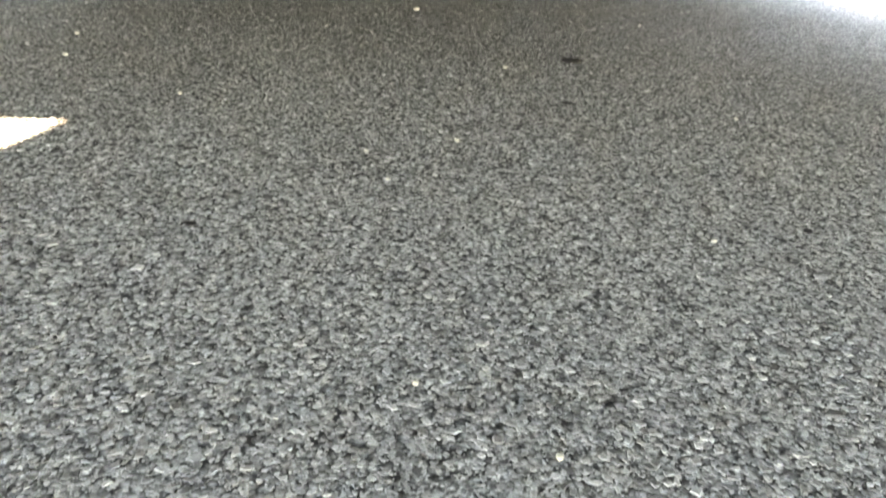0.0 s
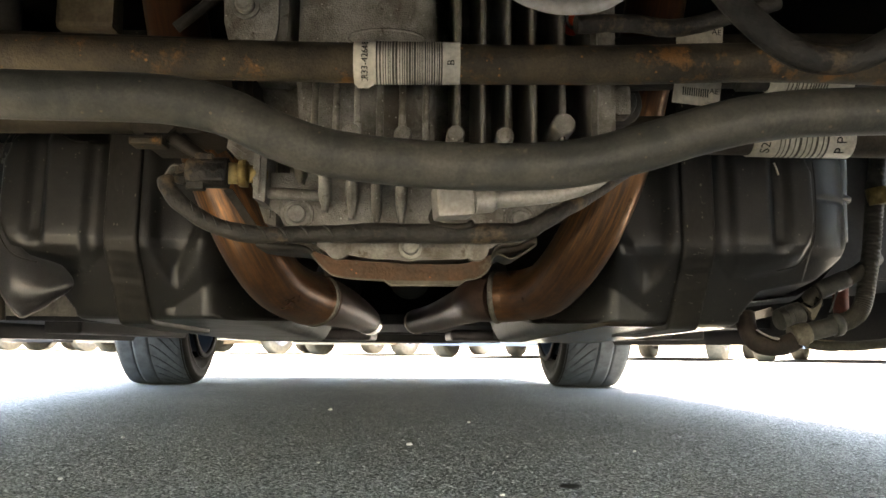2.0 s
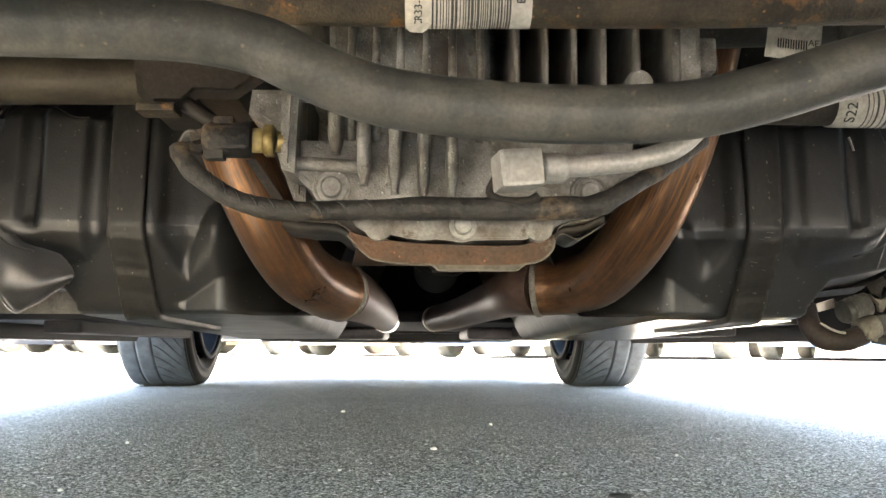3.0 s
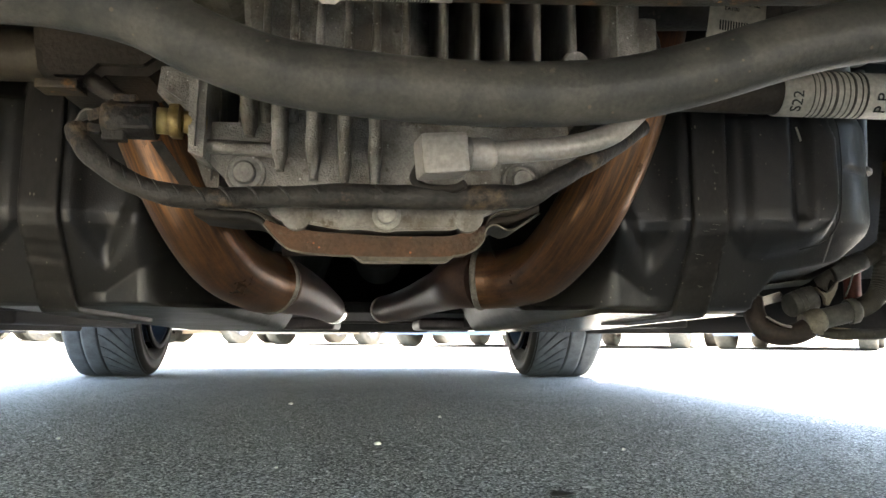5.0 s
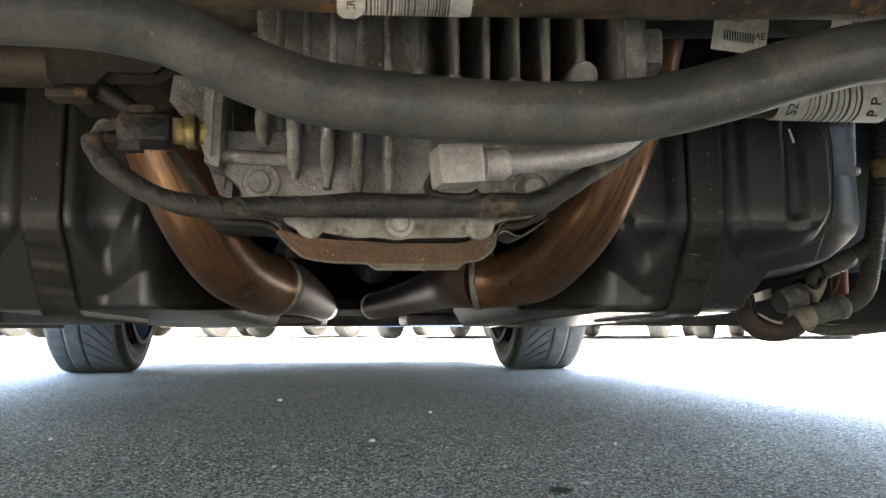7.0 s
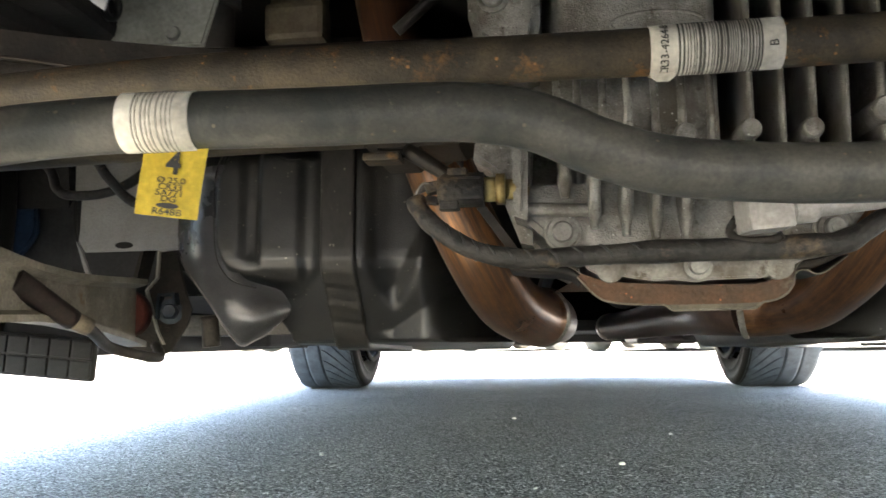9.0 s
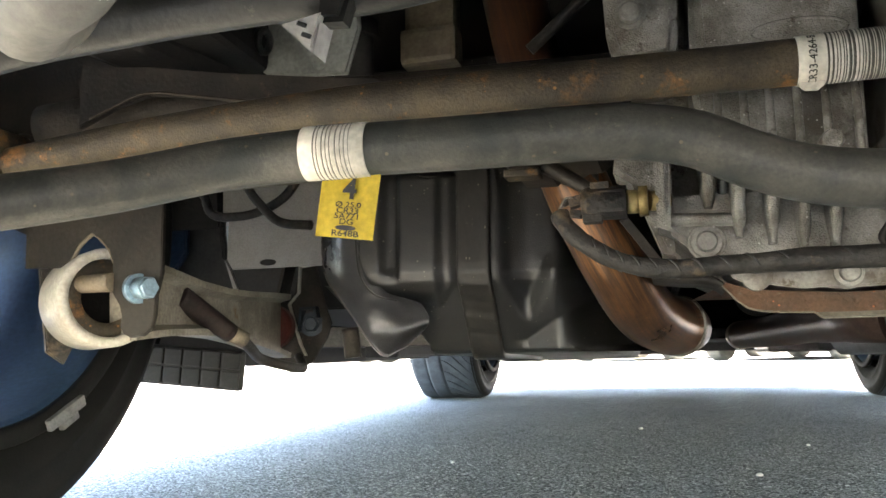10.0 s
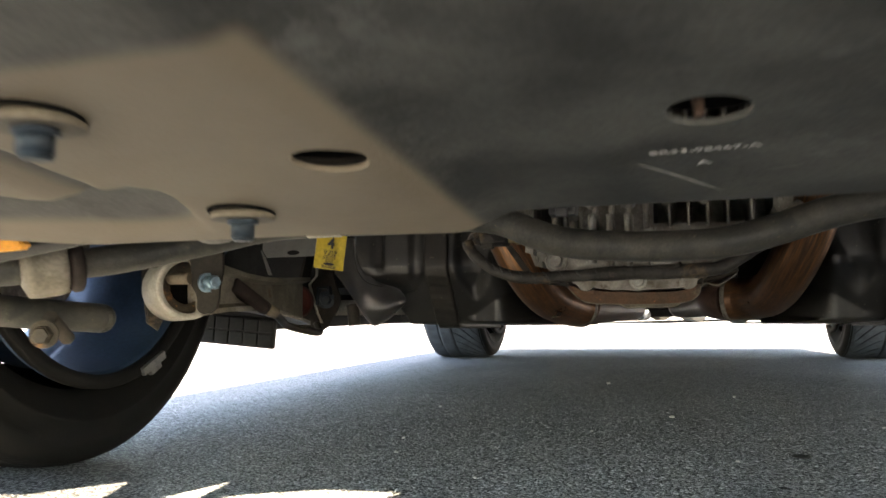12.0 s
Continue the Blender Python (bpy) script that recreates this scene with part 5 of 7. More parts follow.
for x, w in ((-0.1195, 0.0005), (-0.1178, 0.0004), (-0.1155, 0.0006), (-0.1135, 0.0004), (-0.1118, 0.0005), (-0.1092, 0.0006), (-0.1068, 0.0004), (-0.105, 0.0005), (-0.103, 0.0004)):
    add_tube(bm, [bx(x), bx(x + w)], BAR_R + 0.0007, 40, 1)
part("barcode_print", bm, M_PRINT, band)["kind"] = "stuff"
# yellow tag hanging from the band
TAG = Matrix.Translation((-0.107, 0.6235, 0.2465)) @ Euler((radians(90), radians(8), radians(-3))).to_matrix().to_4x4()
bm = bmesh.new()
tw, th = 0.0292, 0.037
g = [[bm.verts.new(TAG @ Vector((tw * (i / 6 - 0.5), th * (j / 6 - 0.5), 0.0003 * math.sin(j * 0.9) + 0.00015 * i))) for i in range(7)] for j in range(7)]
for a, b in zip(g, g[1:]):
    for k in range(6):
        bm.faces.new((a[k], a[k + 1], b[k + 1], b[k]))
bmesh.ops.solidify(bm, geom=list(bm.faces), thickness=0.0004)
tag = part("paper_tag", bm, M_YELLOW, arb, "creased yellow paper tag")
for text, size, y in (("4", 0.0128, 0.0035), ("\u00d8 25.0", 0.0034, -0.0034), ("CR33", 0.0036, -0.0061), ("5A771", 0.0036, -0.0087), ("DG", 0.0036, -0.0112), ("R648B", 0.0038, -0.0166)):
    lettering("lettering", text, size, M_INK, tag, TAG @ Matrix.Translation((0.001, y, 0.0021)) @ Matrix.Diagonal((1.0 if size > 0.01 else 1.35, 1, 1, 1)), bold=0.03 if size > 0.01 else 0.012)
bm = bmesh.new()
q = [bm.verts.new(TAG @ Vector((0.001 + 0.0052 * math.cos(a), -0.0139 + 0.0012 * math.sin(a), 0.0021))) for a in (2 * math.pi * k / 20 for k in range(20))]
bm.faces.new(q)
part("oval_mark", bm, M_INK, tag, "plain dark oval mark")
# rubber bushes, clamps
for s in (-1, 1):
    c = Vector((AXIS_X + s * 0.422, 0.494, 0.2285))
    d = Vector((s * -0.64, 0.72, 0.14))
    bm = bmesh.new()
    u = d.normalized()
    add_tube(bm, [c + u * (0.0045 * k - 0.018) for k in range(9)], lambda t: 0.0125 + 0.0105 * (1 - abs(2 * t - 1) ** 9), 36, 1)
    part("bush_sleeve", bm, M_ARM, arb, "pale dusty bush sleeve on the bar")
    bm = bmesh.new()
    add_tube(bm, [c + u * (0.0145 + 0.002 * k) for k in range(8)], lambda t: 0.0125 + 0.0098 * (1 - abs(2 * t - 1) ** 4), 36, 1)
    part("rubber_bush", bm, M_BROWN, arb, "dark brown rubber bush")
    bm = bmesh.new()
    for e in (-0.02, 0.02):
        add_box(bm, (c.x + e * 0.7, c.y + e * 0.7, c.z + 0.035), (0.008, 0.03, 0.06), 0.002, (0, 0, 40 * -s))
    part("clamp", bm, M_DUST, arb, "dusty steel clamp")

# ---- rusty brace rod ----
rod = thing("brace_rod", "rusty steel brace rod with wrapped barcode label", "brace rod")
ROD_R = 0.0122
ROD = [(-0.41, 0.728, 0.305), (-0.3, 0.727, 0.315), (-0.2, 0.726, 0.3205), (-0.1, 0.725, 0.3225), (0.1, 0.7245, 0.3215), (0.25, 0.725, 0.3235), (0.4, 0.726, 0.3275), (0.68, 0.728, 0.318)]
bm = bmesh.new()
add_tube(bm, ROD, lambda t: ROD_R * (1 - 0.1 * sstep(0.25, 0.0, t)), 28, 10)
part("rod", bm, M_RUST, rod)
rx = lambda x: Vector((x, 0.7245, 0.3215 + 0.002 * max(0, x - 0.1) / 0.15))
bm = bmesh.new()
add_tube(bm, [rx(0.1), rx(0.1645)], ROD_R + 0.0007, 40, 1)
lab = part("barcode_label", bm, M_WHITE, rod, "white barcode label wrapped round the rod")
bm = bmesh.new()
flap = [(0.1005, 0.311), (0.113, 0.3102), (0.1125, 0.307), (0.109, 0.3042), (0.103, 0.3045), (0.1005, 0.307)]
add_prism(bm, flap, 1, 0.7205, 0.7211)
part("label_flap", bm, M_WHITE, lab, "loose corner of the label")
bm = bmesh.new()
bar_rng = random.Random(5)
x = 0.1135
while x < 0.153:
    w = bar_rng.choice((0.0005, 0.0005, 0.0009, 0.0013))
    add_tube(bm, [rx(x), rx(x + w)], ROD_R + 0.0009, 40, 1)
    x += w + bar_rng.choice((0.0006, 0.0009, 0.0012))
part("barcode_print", bm, M_BARCODE, lab)["kind"] = "stuff"
face = Matrix.Translation((0, 0.7245, 0.3215)) @ Euler((radians(103), 0, 0)).to_matrix().to_4x4()
for text, x, size in (("CR33-4264-B", 0.107, 0.0056), ("B", 0.159, 0.0062)):
    lettering("lettering", text, size, M_INK, lab, Matrix.Translation((x, 0, 0)) @ face @ Matrix.Translation((0, 0, ROD_R + 0.001)) @ pose(0, 0, 0, 0, 0, 90), ROD_R + 0.001)
for x in (-0.405, 0.685):
    bm = bmesh.new()
    add_box(bm, (x, 0.728, 0.305 if x < 0 else 0.318), (0.03, 0.04, 0.05), 0.006)
    part("rod_end", bm, M_RUST, rod, "rusty flattened rod end")

# ---- subframe tubes above ----
sub = thing("rear_subframe", "dark rusty steel rear subframe above the rods", "subframe")
bm = bmesh.new()
add_tube(bm, [(-0.46, 0.84, 0.365), (-0.36, 0.845, 0.372), (-0.2, 0.85, 0.364), (0.0, 0.852, 0.361)], 0.0205, 20, 6)
part("cross_tube", bm, M_CLAMP, sub)
bm = bmesh.new()
add_tube(bm, [(0.27, 0.86, 0.37), (0.45, 0.85, 0.374), (0.62, 0.845, 0.37), (0.72, 0.84, 0.36)], 0.021, 20, 6)
part("cross_tube", bm, M_CLAMP, sub)
bm = bmesh.new()
add_tube(bm, [(-0.39, 0.803, 0.358), (-0.368, 0.802, 0.365), (-0.339, 0.8, 0.372), (-0.303, 0.8, 0.367), (-0.242, 0.802, 0.356), (-0.232, 0.804, 0.358)], 0.0011, 8, 5)
part("seam_edge", bm, M_DUST, sub, "thin worn bright seam edge")
bm = bmesh.new()
add_prism(bm, [(-0.4, 0.352), (-0.368, 0.365), (-0.339, 0.372), (-0.303, 0.367), (-0.242, 0.356), (-0.2, 0.354), (-0.14, 0.356), (-0.16, 0.366), (-0.22, 0.374), (-0.28, 0.383), (-0.34, 0.394), (-0.4, 0.4)], 1, 0.803, 0.81, 0.001)
part("gusset", bm, M_PLATE, sub, "dark stamped gusset")
for s in (-1, 1):
    bm = bmesh.new()
    add_box(bm, (AXIS_X + s * 0.5, 0.78, 0.44), (0.06, 0.6, 0.07), 0.012, (0, 0, s * 8))
    part("side_rail", bm, M_DARK, sub)
    bm = bmesh.new()
    add_box(bm, (AXIS_X + s * 0.5, 0.7, 0.46), (0.05, 0.08, 0.14), 0.008)
    part("mount", bm, M_DUST, sub)
bm = bmesh.new()
add_tube(bm, [(-0.07, 0.93, 0.42), (0.01, 0.93, 0.488)], 0.005, 10, 1)
solo("brace_strut", bm, M_TAPE, "thin black strut beside the differential", "strut")
bm = bmesh.new()
add_box(bm, (-0.177, 1.02, 0.5), (0.05, 0.03, 0.1), 0.006)
add_box(bm, (-0.177, 1.014, 0.463), (0.056, 0.03, 0.036), 0.006)
solo("canister", bm, M_TAN, "beige dusty canister above the tank", "canister")
bm = bmesh.new()
add_cyl(bm, (-0.235, 0.96, 0.42), (-0.235, 0.96, 0.54), 0.018, 18)
add_cyl(bm, (-0.235, 0.96, 0.46), (-0.235, 0.96, 0.475), 0.023, 18)
solo("damper", bm, M_DARK, "dark damper above the subframe", "damper")

# ---- trailing arm at the wheel ----
arm = thing("lower_arm", "pale cast lower arm with white bush beside the wheel", "suspension arm")
bm = bmesh.new()
add_ring(bm, (-0.4165, 0.855, 0.2235), (0.84, -0.54, 0.03), 0.0395, 0.0315, 0.048, 56)
part("bush_ring", bm, M_PALE, arm, "off-white bush ring with rusty edge")
bm = bmesh.new()
add_ring(bm, (-0.4145, 0.8535, 0.2235), (0.84, -0.54, 0.03), 0.0315, 0.02, 0.03, 40)
part("bush_core", bm, M_RUST, arm, "rusty bush core")
# near-black disc added to close the view through the bush
bm = bmesh.new()
ax = Vector((0.84, -0.54, 0.03)).normalized()
mid_bush = Vector((-0.4145, 0.8535, 0.2235))
add_cyl(bm, mid_bush - ax * 0.012, mid_bush + ax * 0.006, 0.0215, 32)
part("bush_disc", bm, M_NEAR_BLACK, arm, "near-black disc closing the hollow of the bush")
ARCH = [(-0.424, 0.248), (-0.4195, 0.2575), (-0.4145, 0.2655), (-0.4036, 0.2735), (-0.395, 0.268), (-0.387, 0.2595), (-0.3835, 0.25), (-0.3835, 0.2267)]
bm = bmesh.new()
add_prism(bm, [(-0.34, 0.345), (-0.465, 0.345), (-0.465, 0.2485)] + ARCH + [(-0.3765, 0.2165), (-0.3743, 0.2085), (-0.3753, 0.2), (-0.3725, 0.1945), (-0.3655, 0.1915), (-0.3555, 0.1925), (-0.348, 0.1985),
               (-0.3452, 0.208), (-0.3445, 0.2228), (-0.34, 0.24)], 1, 0.8265, 0.8315, 0.0008)
fork = part("fork_plate", bm, M_FORK, arm, "dusty brown steel fork plate")
bm = bmesh.new()
add_tube(bm, [(x, 0.829, z) for x, z in ARCH[:-1]], 0.0019, 10, 4)
part("rolled_edge", bm, M_WASHER, fork, "pale rolled edge of the arch")
bm = bmesh.new()
add_prism(bm, [(-0.03, 0.03), (0.0, 0.03), (0.002, -0.03), (-0.008, -0.05), (-0.022, -0.04)], 1, -0.003, 0.003, 0.001)
o = part("clamp_plate", bm, M_TAPE, arm, "black plate behind the bush")
o.matrix_basis = pose(-0.445, 0.862, 0.222, 0, 0, 60)
bm = bmesh.new()
add_hex_bolt(bm, (-0.3615, 0.826, 0.2285), (0.9, -0.43, 0.0), 0.009, 0.021, 0.0115)
part("bolt", bm, M_BOLT, arm, "blue-white zinc hex bolt")
bm = bmesh.new()
add_tube(bm, [(-0.44, 0.842, 0.2345), (-0.412, 0.83, 0.2343), (-0.382, 0.8255, 0.2342)], lambda t: 0.0066 + 0.0008 * t, 14, 4)
part("pin", bm, M_WASHER, arm, "off-white cross pin")
bm = bmesh.new()
add_hex_bolt(bm, (-0.45, 0.876, 0.222), (-0.8, 0.6, 0.0), 0.008, 0.02)
part("bolt", bm, M_RUST, arm)
bm = bmesh.new()
rows = []
for y, x, zt, zb, w in ((0.855, -0.40, 0.258, 0.19, 0.014), (0.9, -0.40, 0.253, 0.194, 0.013), (0.96, -0.403, 0.246, 0.196, 0.011), (1.02, -0.408, 0.243, 0.194, 0.011), (1.08, -0.415, 0.244, 0.189, 0.012), (1.16, -0.428, 0.248, 0.18, 0.014), (1.21, -0.438, 0.25, 0.173, 0.016)):
    rows.append([bm.verts.new(q) for q in ((x + w, y, zt - 0.003), (x + w + 0.006, y, zt), (x + w + 0.006, y, zt - 0.006), (x + w * 0.5, y, zt - 0.01), (x + w * 0.5, y, zb + 0.01), (x + w + 0.006, y, zb + 0.006), (x + w + 0.006, y, zb), (x - w, y, zb), (x - w, y, zt))])
for a, b in zip(rows, rows[1:]):
    n = len(a)
    for k in range(n):
        f = bm.faces.new((a[k], a[(k + 1) % n], b[(k + 1) % n], b[k]))
bm.faces.new(rows[0])
bm.faces.new(rows[-1][::-1])
part("arm_beam", bm, M_ARM, arm)
bm = bmesh.new()
add_tube(bm, [(-0.402, 0.945, 0.231), (-0.393, 0.968, 0.218), (-0.379, 1.0, 0.198)], lambda t: 0.0125 - 0.003 * t, 14, 5)
part("brake_line_boot", bm, M_BROWN, arm, "dark red-brown line boot")
bm = bmesh.new()
add_cyl(bm, (-0.381, 0.998, 0.2), (-0.373, 1.016, 0.192), 0.0085, 8)
part("line_fitting", bm, M_WASHER, arm, "tan metal line fitting")
bm = bmesh.new()
add_tube(bm, [(-0.375, 1.012, 0.194), (-0.39, 1.06, 0.184), (-0.41, 1.12, 0.173), (-0.408, 1.17, 0.165), (-0.412, 1.235, 0.16), (-0.425, 1.25, 0.175)], 0.0058, 10, 6)
part("brake_line", bm, M_CLAMP, arm, "thin brown brake line")
bracket = thing("arm_bracket", "folded dark steel bracket holding the arm's end", "bracket")
bm = bmesh.new()
add_prism(bm, [(-0.423, 0.288), (-0.402, 0.289), (-0.39, 0.24), (-0.381, 0.216), (-0.386, 0.198), (-0.405, 0.168), (-0.425, 0.158), (-0.462, 0.168), (-0.45, 0.2), (-0.436, 0.24)], 1, 1.252, 1.256, 0.001)
add_prism(bm, [(-0.456, 0.295), (-0.452, 0.295), (-0.464, 0.244), (-0.47, 0.205), (-0.466, 0.172), (-0.444, 0.157), (-0.446, 0.153), (-0.472, 0.17), (-0.476, 0.205), (-0.47, 0.244)], 1, 1.27, 1.3)
part("plate", bm, M_CLAMP, bracket)
bm = bmesh.new()
add_prism(bm, [(-0.402, 0.29), (-0.402, 0.288), (-0.421, 0.286), (-0.423, 0.254), (-0.436, 0.24), (-0.429, 0.217), (-0.421, 0.191), (-0.413, 0.175), (-0.415, 0.175), (-0.423, 0.191), (-0.431, 0.217), (-0.438, 0.24), (-0.425, 0.254), (-0.423, 0.288)], 1, 1.246, 1.252)
part("flange", bm, M_PALE, bracket, "pale worn edge of the bracket")
bm = bmesh.new()
add_hex_bolt(bm, (-0.4077, 1.252, 0.214), (0.3, -1, 0), 0.0105, 0.016, 0.015)
add_prism(bm, [(-0.421, 0.205), (-0.418, 0.205), (-0.415, 0.232), (-0.4, 0.233), (-0.398, 0.221), (-0.395, 0.222), (-0.397, 0.236), (-0.418, 0.235)], 1, 1.238, 1.25)
part("bolt", bm, M_DARKBOLT, bracket, "dull grey steel nut and bolt")
bm = bmesh.new()
add_cyl(bm, (-0.447, 1.21, 0.211), (-0.448, 1.232, 0.211), 0.027, 24)
part("rubber_bush", bm, M_REDLINE, bracket, "reddish rubber bush")

# dark wheel carrier above the arm
carrier = thing("wheel_carrier", "dark rusty cast wheel carrier above the lower arm", "wheel carrier")
bm = bmesh.new()
add_prism(bm, [(-0.585, 0.47), (-0.585, 0.34), (-0.56, 0.3), (-0.52, 0.283), (-0.49, 0.288), (-0.455, 0.315), (-0.43, 0.36), (-0.42, 0.47)], 1, 0.9, 0.945, 0.008)
part("casting", bm, M_PLATE, carrier)
bm = bmesh.new()
add_ring(bm, (-0.53, 0.9, 0.345), (0, 1, 0), 0.035, 0.02, 0.03, 32)
part("bearing_eye", bm, M_CLAMP, carrier, "rusty eye of the carrier")
bm = bmesh.new()
add_prism(bm, [(-0.52, 0.332), (-0.44, 0.318), (-0.36, 0.306), (-0.36, 0.3085), (-0.44, 0.322), (-0.52, 0.338)], 1, 0.756, 0.79, 0.0006)
part("stamped_arm", bm, M_CLAMP, carrier, "thin dark stamped arm")

# inner body sheet with a hole, and dark well beside it
bm = bmesh.new()
hole = [(-0.46 + 0.011 * math.cos(a), 0.2935 + 0.004 * math.sin(a)) for a in (2 * math.pi * k / 20 for k in range(20))]
add_prism(bm, [(-0.6, 0.45), (-0.548, 0.372), (-0.518, 0.35), (-0.52, 0.3), (-0.512, 0.287), (-0.39, 0.287), (-0.37, 0.3), (-0.35, 0.34), (-0.34, 0.45)], 1, 1.236, 1.245, 0.002)
well = solo("inner_sheet", bm, M_SHEET, "grey dusty inner body sheet behind the arm", "body panel")
bm = bmesh.new()
add_prism(bm, [(-0.52, 0.299), (-0.513, 0.288), (-0.5, 0.257), (-0.506, 0.257)], 1, 1.232, 1.236)
part("sheet_flange", bm, M_SHEET, well)
bm = bmesh.new()
add_prism(bm, hole, 1, 1.2335, 1.2355)
p = part("drain_hole", bm, M_DARK, well, "dark oval drain hole")
bm = bmesh.new()
add_prism(bm, [(0.866, 0.45), (0.81, 0.372), (0.786, 0.3), (0.778, 0.24), (0.66, 0.24), (0.636, 0.3), (0.6, 0.45)], 1, 1.3, 1.309, 0.002)
solo("inner_sheet", bm, M_LINER, "dark dusty inner body sheet behind the hoses", "body panel")
bm = bmesh.new()
add_prism(bm, [(-0.72, 0.45), (-0.72, 0.24), (-0.53, 0.24), (-0.545, 0.28), (-0.579, 0.311), (-0.585, 0.35), (-0.58, 0.45)], 1, 1.335, 1.35, 0.003)
solo("arch_panel", bm, M_LINER, "dark grey plastic panel in the wheel arch", "body panel")
# dark panel put behind the bracket where only shade falls
bm = bmesh.new()
add_prism(bm, [(-0.57, 0.235), (-0.36, 0.235), (-0.36, 0.31), (-0.57, 0.31)], 1, 1.305, 1.312, 0.002)
solo("shade_panel", bm, M_LINER, "dark panel added for the shade behind the arm's bracket", "body panel")
bm = bmesh.new()
add_prism(bm, [(-0.5, 0.187), (-0.27, 0.187), (-0.27, 0.205), (-0.36, 0.216), (-0.5, 0.216)], 1, 1.44, 1.452, 0.003)
solo("sill_panel", bm, M_HOSE, "dusty grey painted panel at the sill's end", "body panel")
bm = bmesh.new()
add_prism(bm, [(-0.71, 0.45), (-0.71, 0.275), (-0.662, 0.288), (-0.64, 0.313), (-0.634, 0.325), (-0.632, 0.45)], 1, 1.322, 1.334, 0.003)
solo("blue_strut", bm, M_RIM, "dark blue metal strip in the wheel arch", "body panel")
loop = thing("brake_hose", "black hose loops in front of the grey sheet", "hose")
for pts in ([(-0.494, 1.12, 0.374), (-0.482, 1.12, 0.359), (-0.475, 1.12, 0.341), (-0.457, 1.12, 0.334), (-0.418, 1.12, 0.336), (-0.382, 1.12, 0.352), (-0.36, 1.12, 0.38)], [(-0.425, 1.1, 0.375), (-0.415, 1.1, 0.359), (-0.404, 1.1, 0.345), (-0.378, 1.1, 0.321), (-0.34, 1.1, 0.315)]):
    bm = bmesh.new()
    add_tube(bm, pts, 0.0052, 12, 6)
    part("hose_loop", bm, M_TAPE, loop)

# ---- black tiled deflector in front of the tyre ----
defl = thing("air_deflector", "black rubber deflector with square tiles ahead of the tyre", "deflector")
bm = bmesh.new()
add_box(bm, (-0.625, 1.29, 0.165), (0.205, 0.014, 0.054), 0.006, (0, 5, 0))
part("flap", bm, M_FLAP, defl)
turn = Euler((0, radians(5), 0)).to_matrix()
tile_mesh = None
for k in range(7):
    for j in range(2):
        if tile_mesh is None:
            bm = bmesh.new()
            add_box(bm, (0, 0, 0), (0.0265, 0.004, 0.0225), 0.002)
            tile_mesh = mesh_of("tile", bm, M_FLAP)
        tile = new("tile", tile_mesh)
        tile.parent = defl
        tile.matrix_basis = Matrix.Translation(Vector((-0.625, 1.2825, 0.165)) + turn @ Vector((0.087 - 0.029 * k, 0, 0.0125 - 0.025 * j))) @ turn.to_4x4()

# ---- scoop-shaped heat shield below the tank's wheel-side end ----
bm = bmesh.new()
outer = smooth_points([(0.458, 0, 0.345), (0.458, 0, 0.285), (0.452, 0, 0.258), (0.438, 0, 0.238), (0.417, 0, 0.212), (0.398, 0, 0.188), (0.38, 0, 0.1735), (0.364, 0, 0.178), (0.35, 0, 0.184), (0.3405, 0, 0.191)], 4)
inner = smooth_points([(0.39, 0, 0.345), (0.39, 0, 0.285), (0.39, 0, 0.262), (0.387, 0, 0.251), (0.382, 0, 0.243), (0.373, 0, 0.235), (0.362, 0, 0.231), (0.351, 0, 0.228), (0.343, 0, 0.2255), (0.337, 0, 0.223)], 4)
prev, hem = None, []
for k, (o, q) in enumerate(zip(outer, inner)):
    f = k / (len(outer) - 1)
    row = []
    for j in range(15):
        g = j / 14
        p = q + (o - q) * g
        y = 1.0495 + 0.04 * g * g * (1 - f) - 0.008 * sstep(0.4, 0.8, f) + (0.036 * math.sin(math.pi * g) - 0.004 * g) * sstep(0.35, 0.9, f)
        row.append(bm.verts.new((TANK_X - p.x, y, p.z)))
    hem.append(row[-1].co.copy())
    if prev:
        for j in range(14):
            bm.faces.new((prev[j], prev[j + 1], row[j + 1], row[j])).smooth = True
    prev = row
bmesh.ops.solidify(bm, geom=list(bm.faces), thickness=0.0012)
shield = thing("heat_shield", "curved satin grey heat shield round the tank's end", "heat shield")
part("shell", bm, M_ENDCAP, shield)
bm = bmesh.new()
add_tube(bm, hem, 0.0009, 8, 1)
part("hem", bm, M_SHIELD, shield, "thin bright folded hem")
bm = bmesh.new()
add_tube(bm, [(-0.316, 1.15, 0.204), (-0.314, 1.15, 0.19), (-0.312, 1.15, 0.172)], 0.0095, 16, 3)
solo("drain_tube", bm, M_CLAMP, "short dark brown drain tube behind the shield", "tube")

# ---- hoses and fittings at the right of the tank ----
hoses = thing("filler_hoses", "dusty corrugated hose with clips and fittings beside the tank", "hose")
run = smooth_points([(0.712, 1.2, 0.44), (0.698, 1.2, 0.38), (0.6895, 1.2, 0.3186), (0.684, 1.2, 0.2733), (0.676, 1.2, 0.2284), (0.668, 1.2, 0.1987), (0.6536, 1.198, 0.1852), (0.636, 1.195, 0.1795)], 10)
bm = bmesh.new()
add_tube(bm, run, lambda t: 0.0104 + 0.00045 * math.sin(t * 2 * math.pi * 62), 16, 5)
part("corrugated_hose", bm, M_GREYHOSE, hoses, "dusty black corrugated hose")
bm = bmesh.new()
add_tube(bm, [(0.64, 1.195, 0.1795), (0.62, 1.193, 0.174), (0.592, 1.19, 0.1675)], 0.0108, 18, 4)
add_ring(bm, (0.634, 1.195, 0.1778), (1, 0, 0.22), 0.0135, 0.01, 0.009, 24)
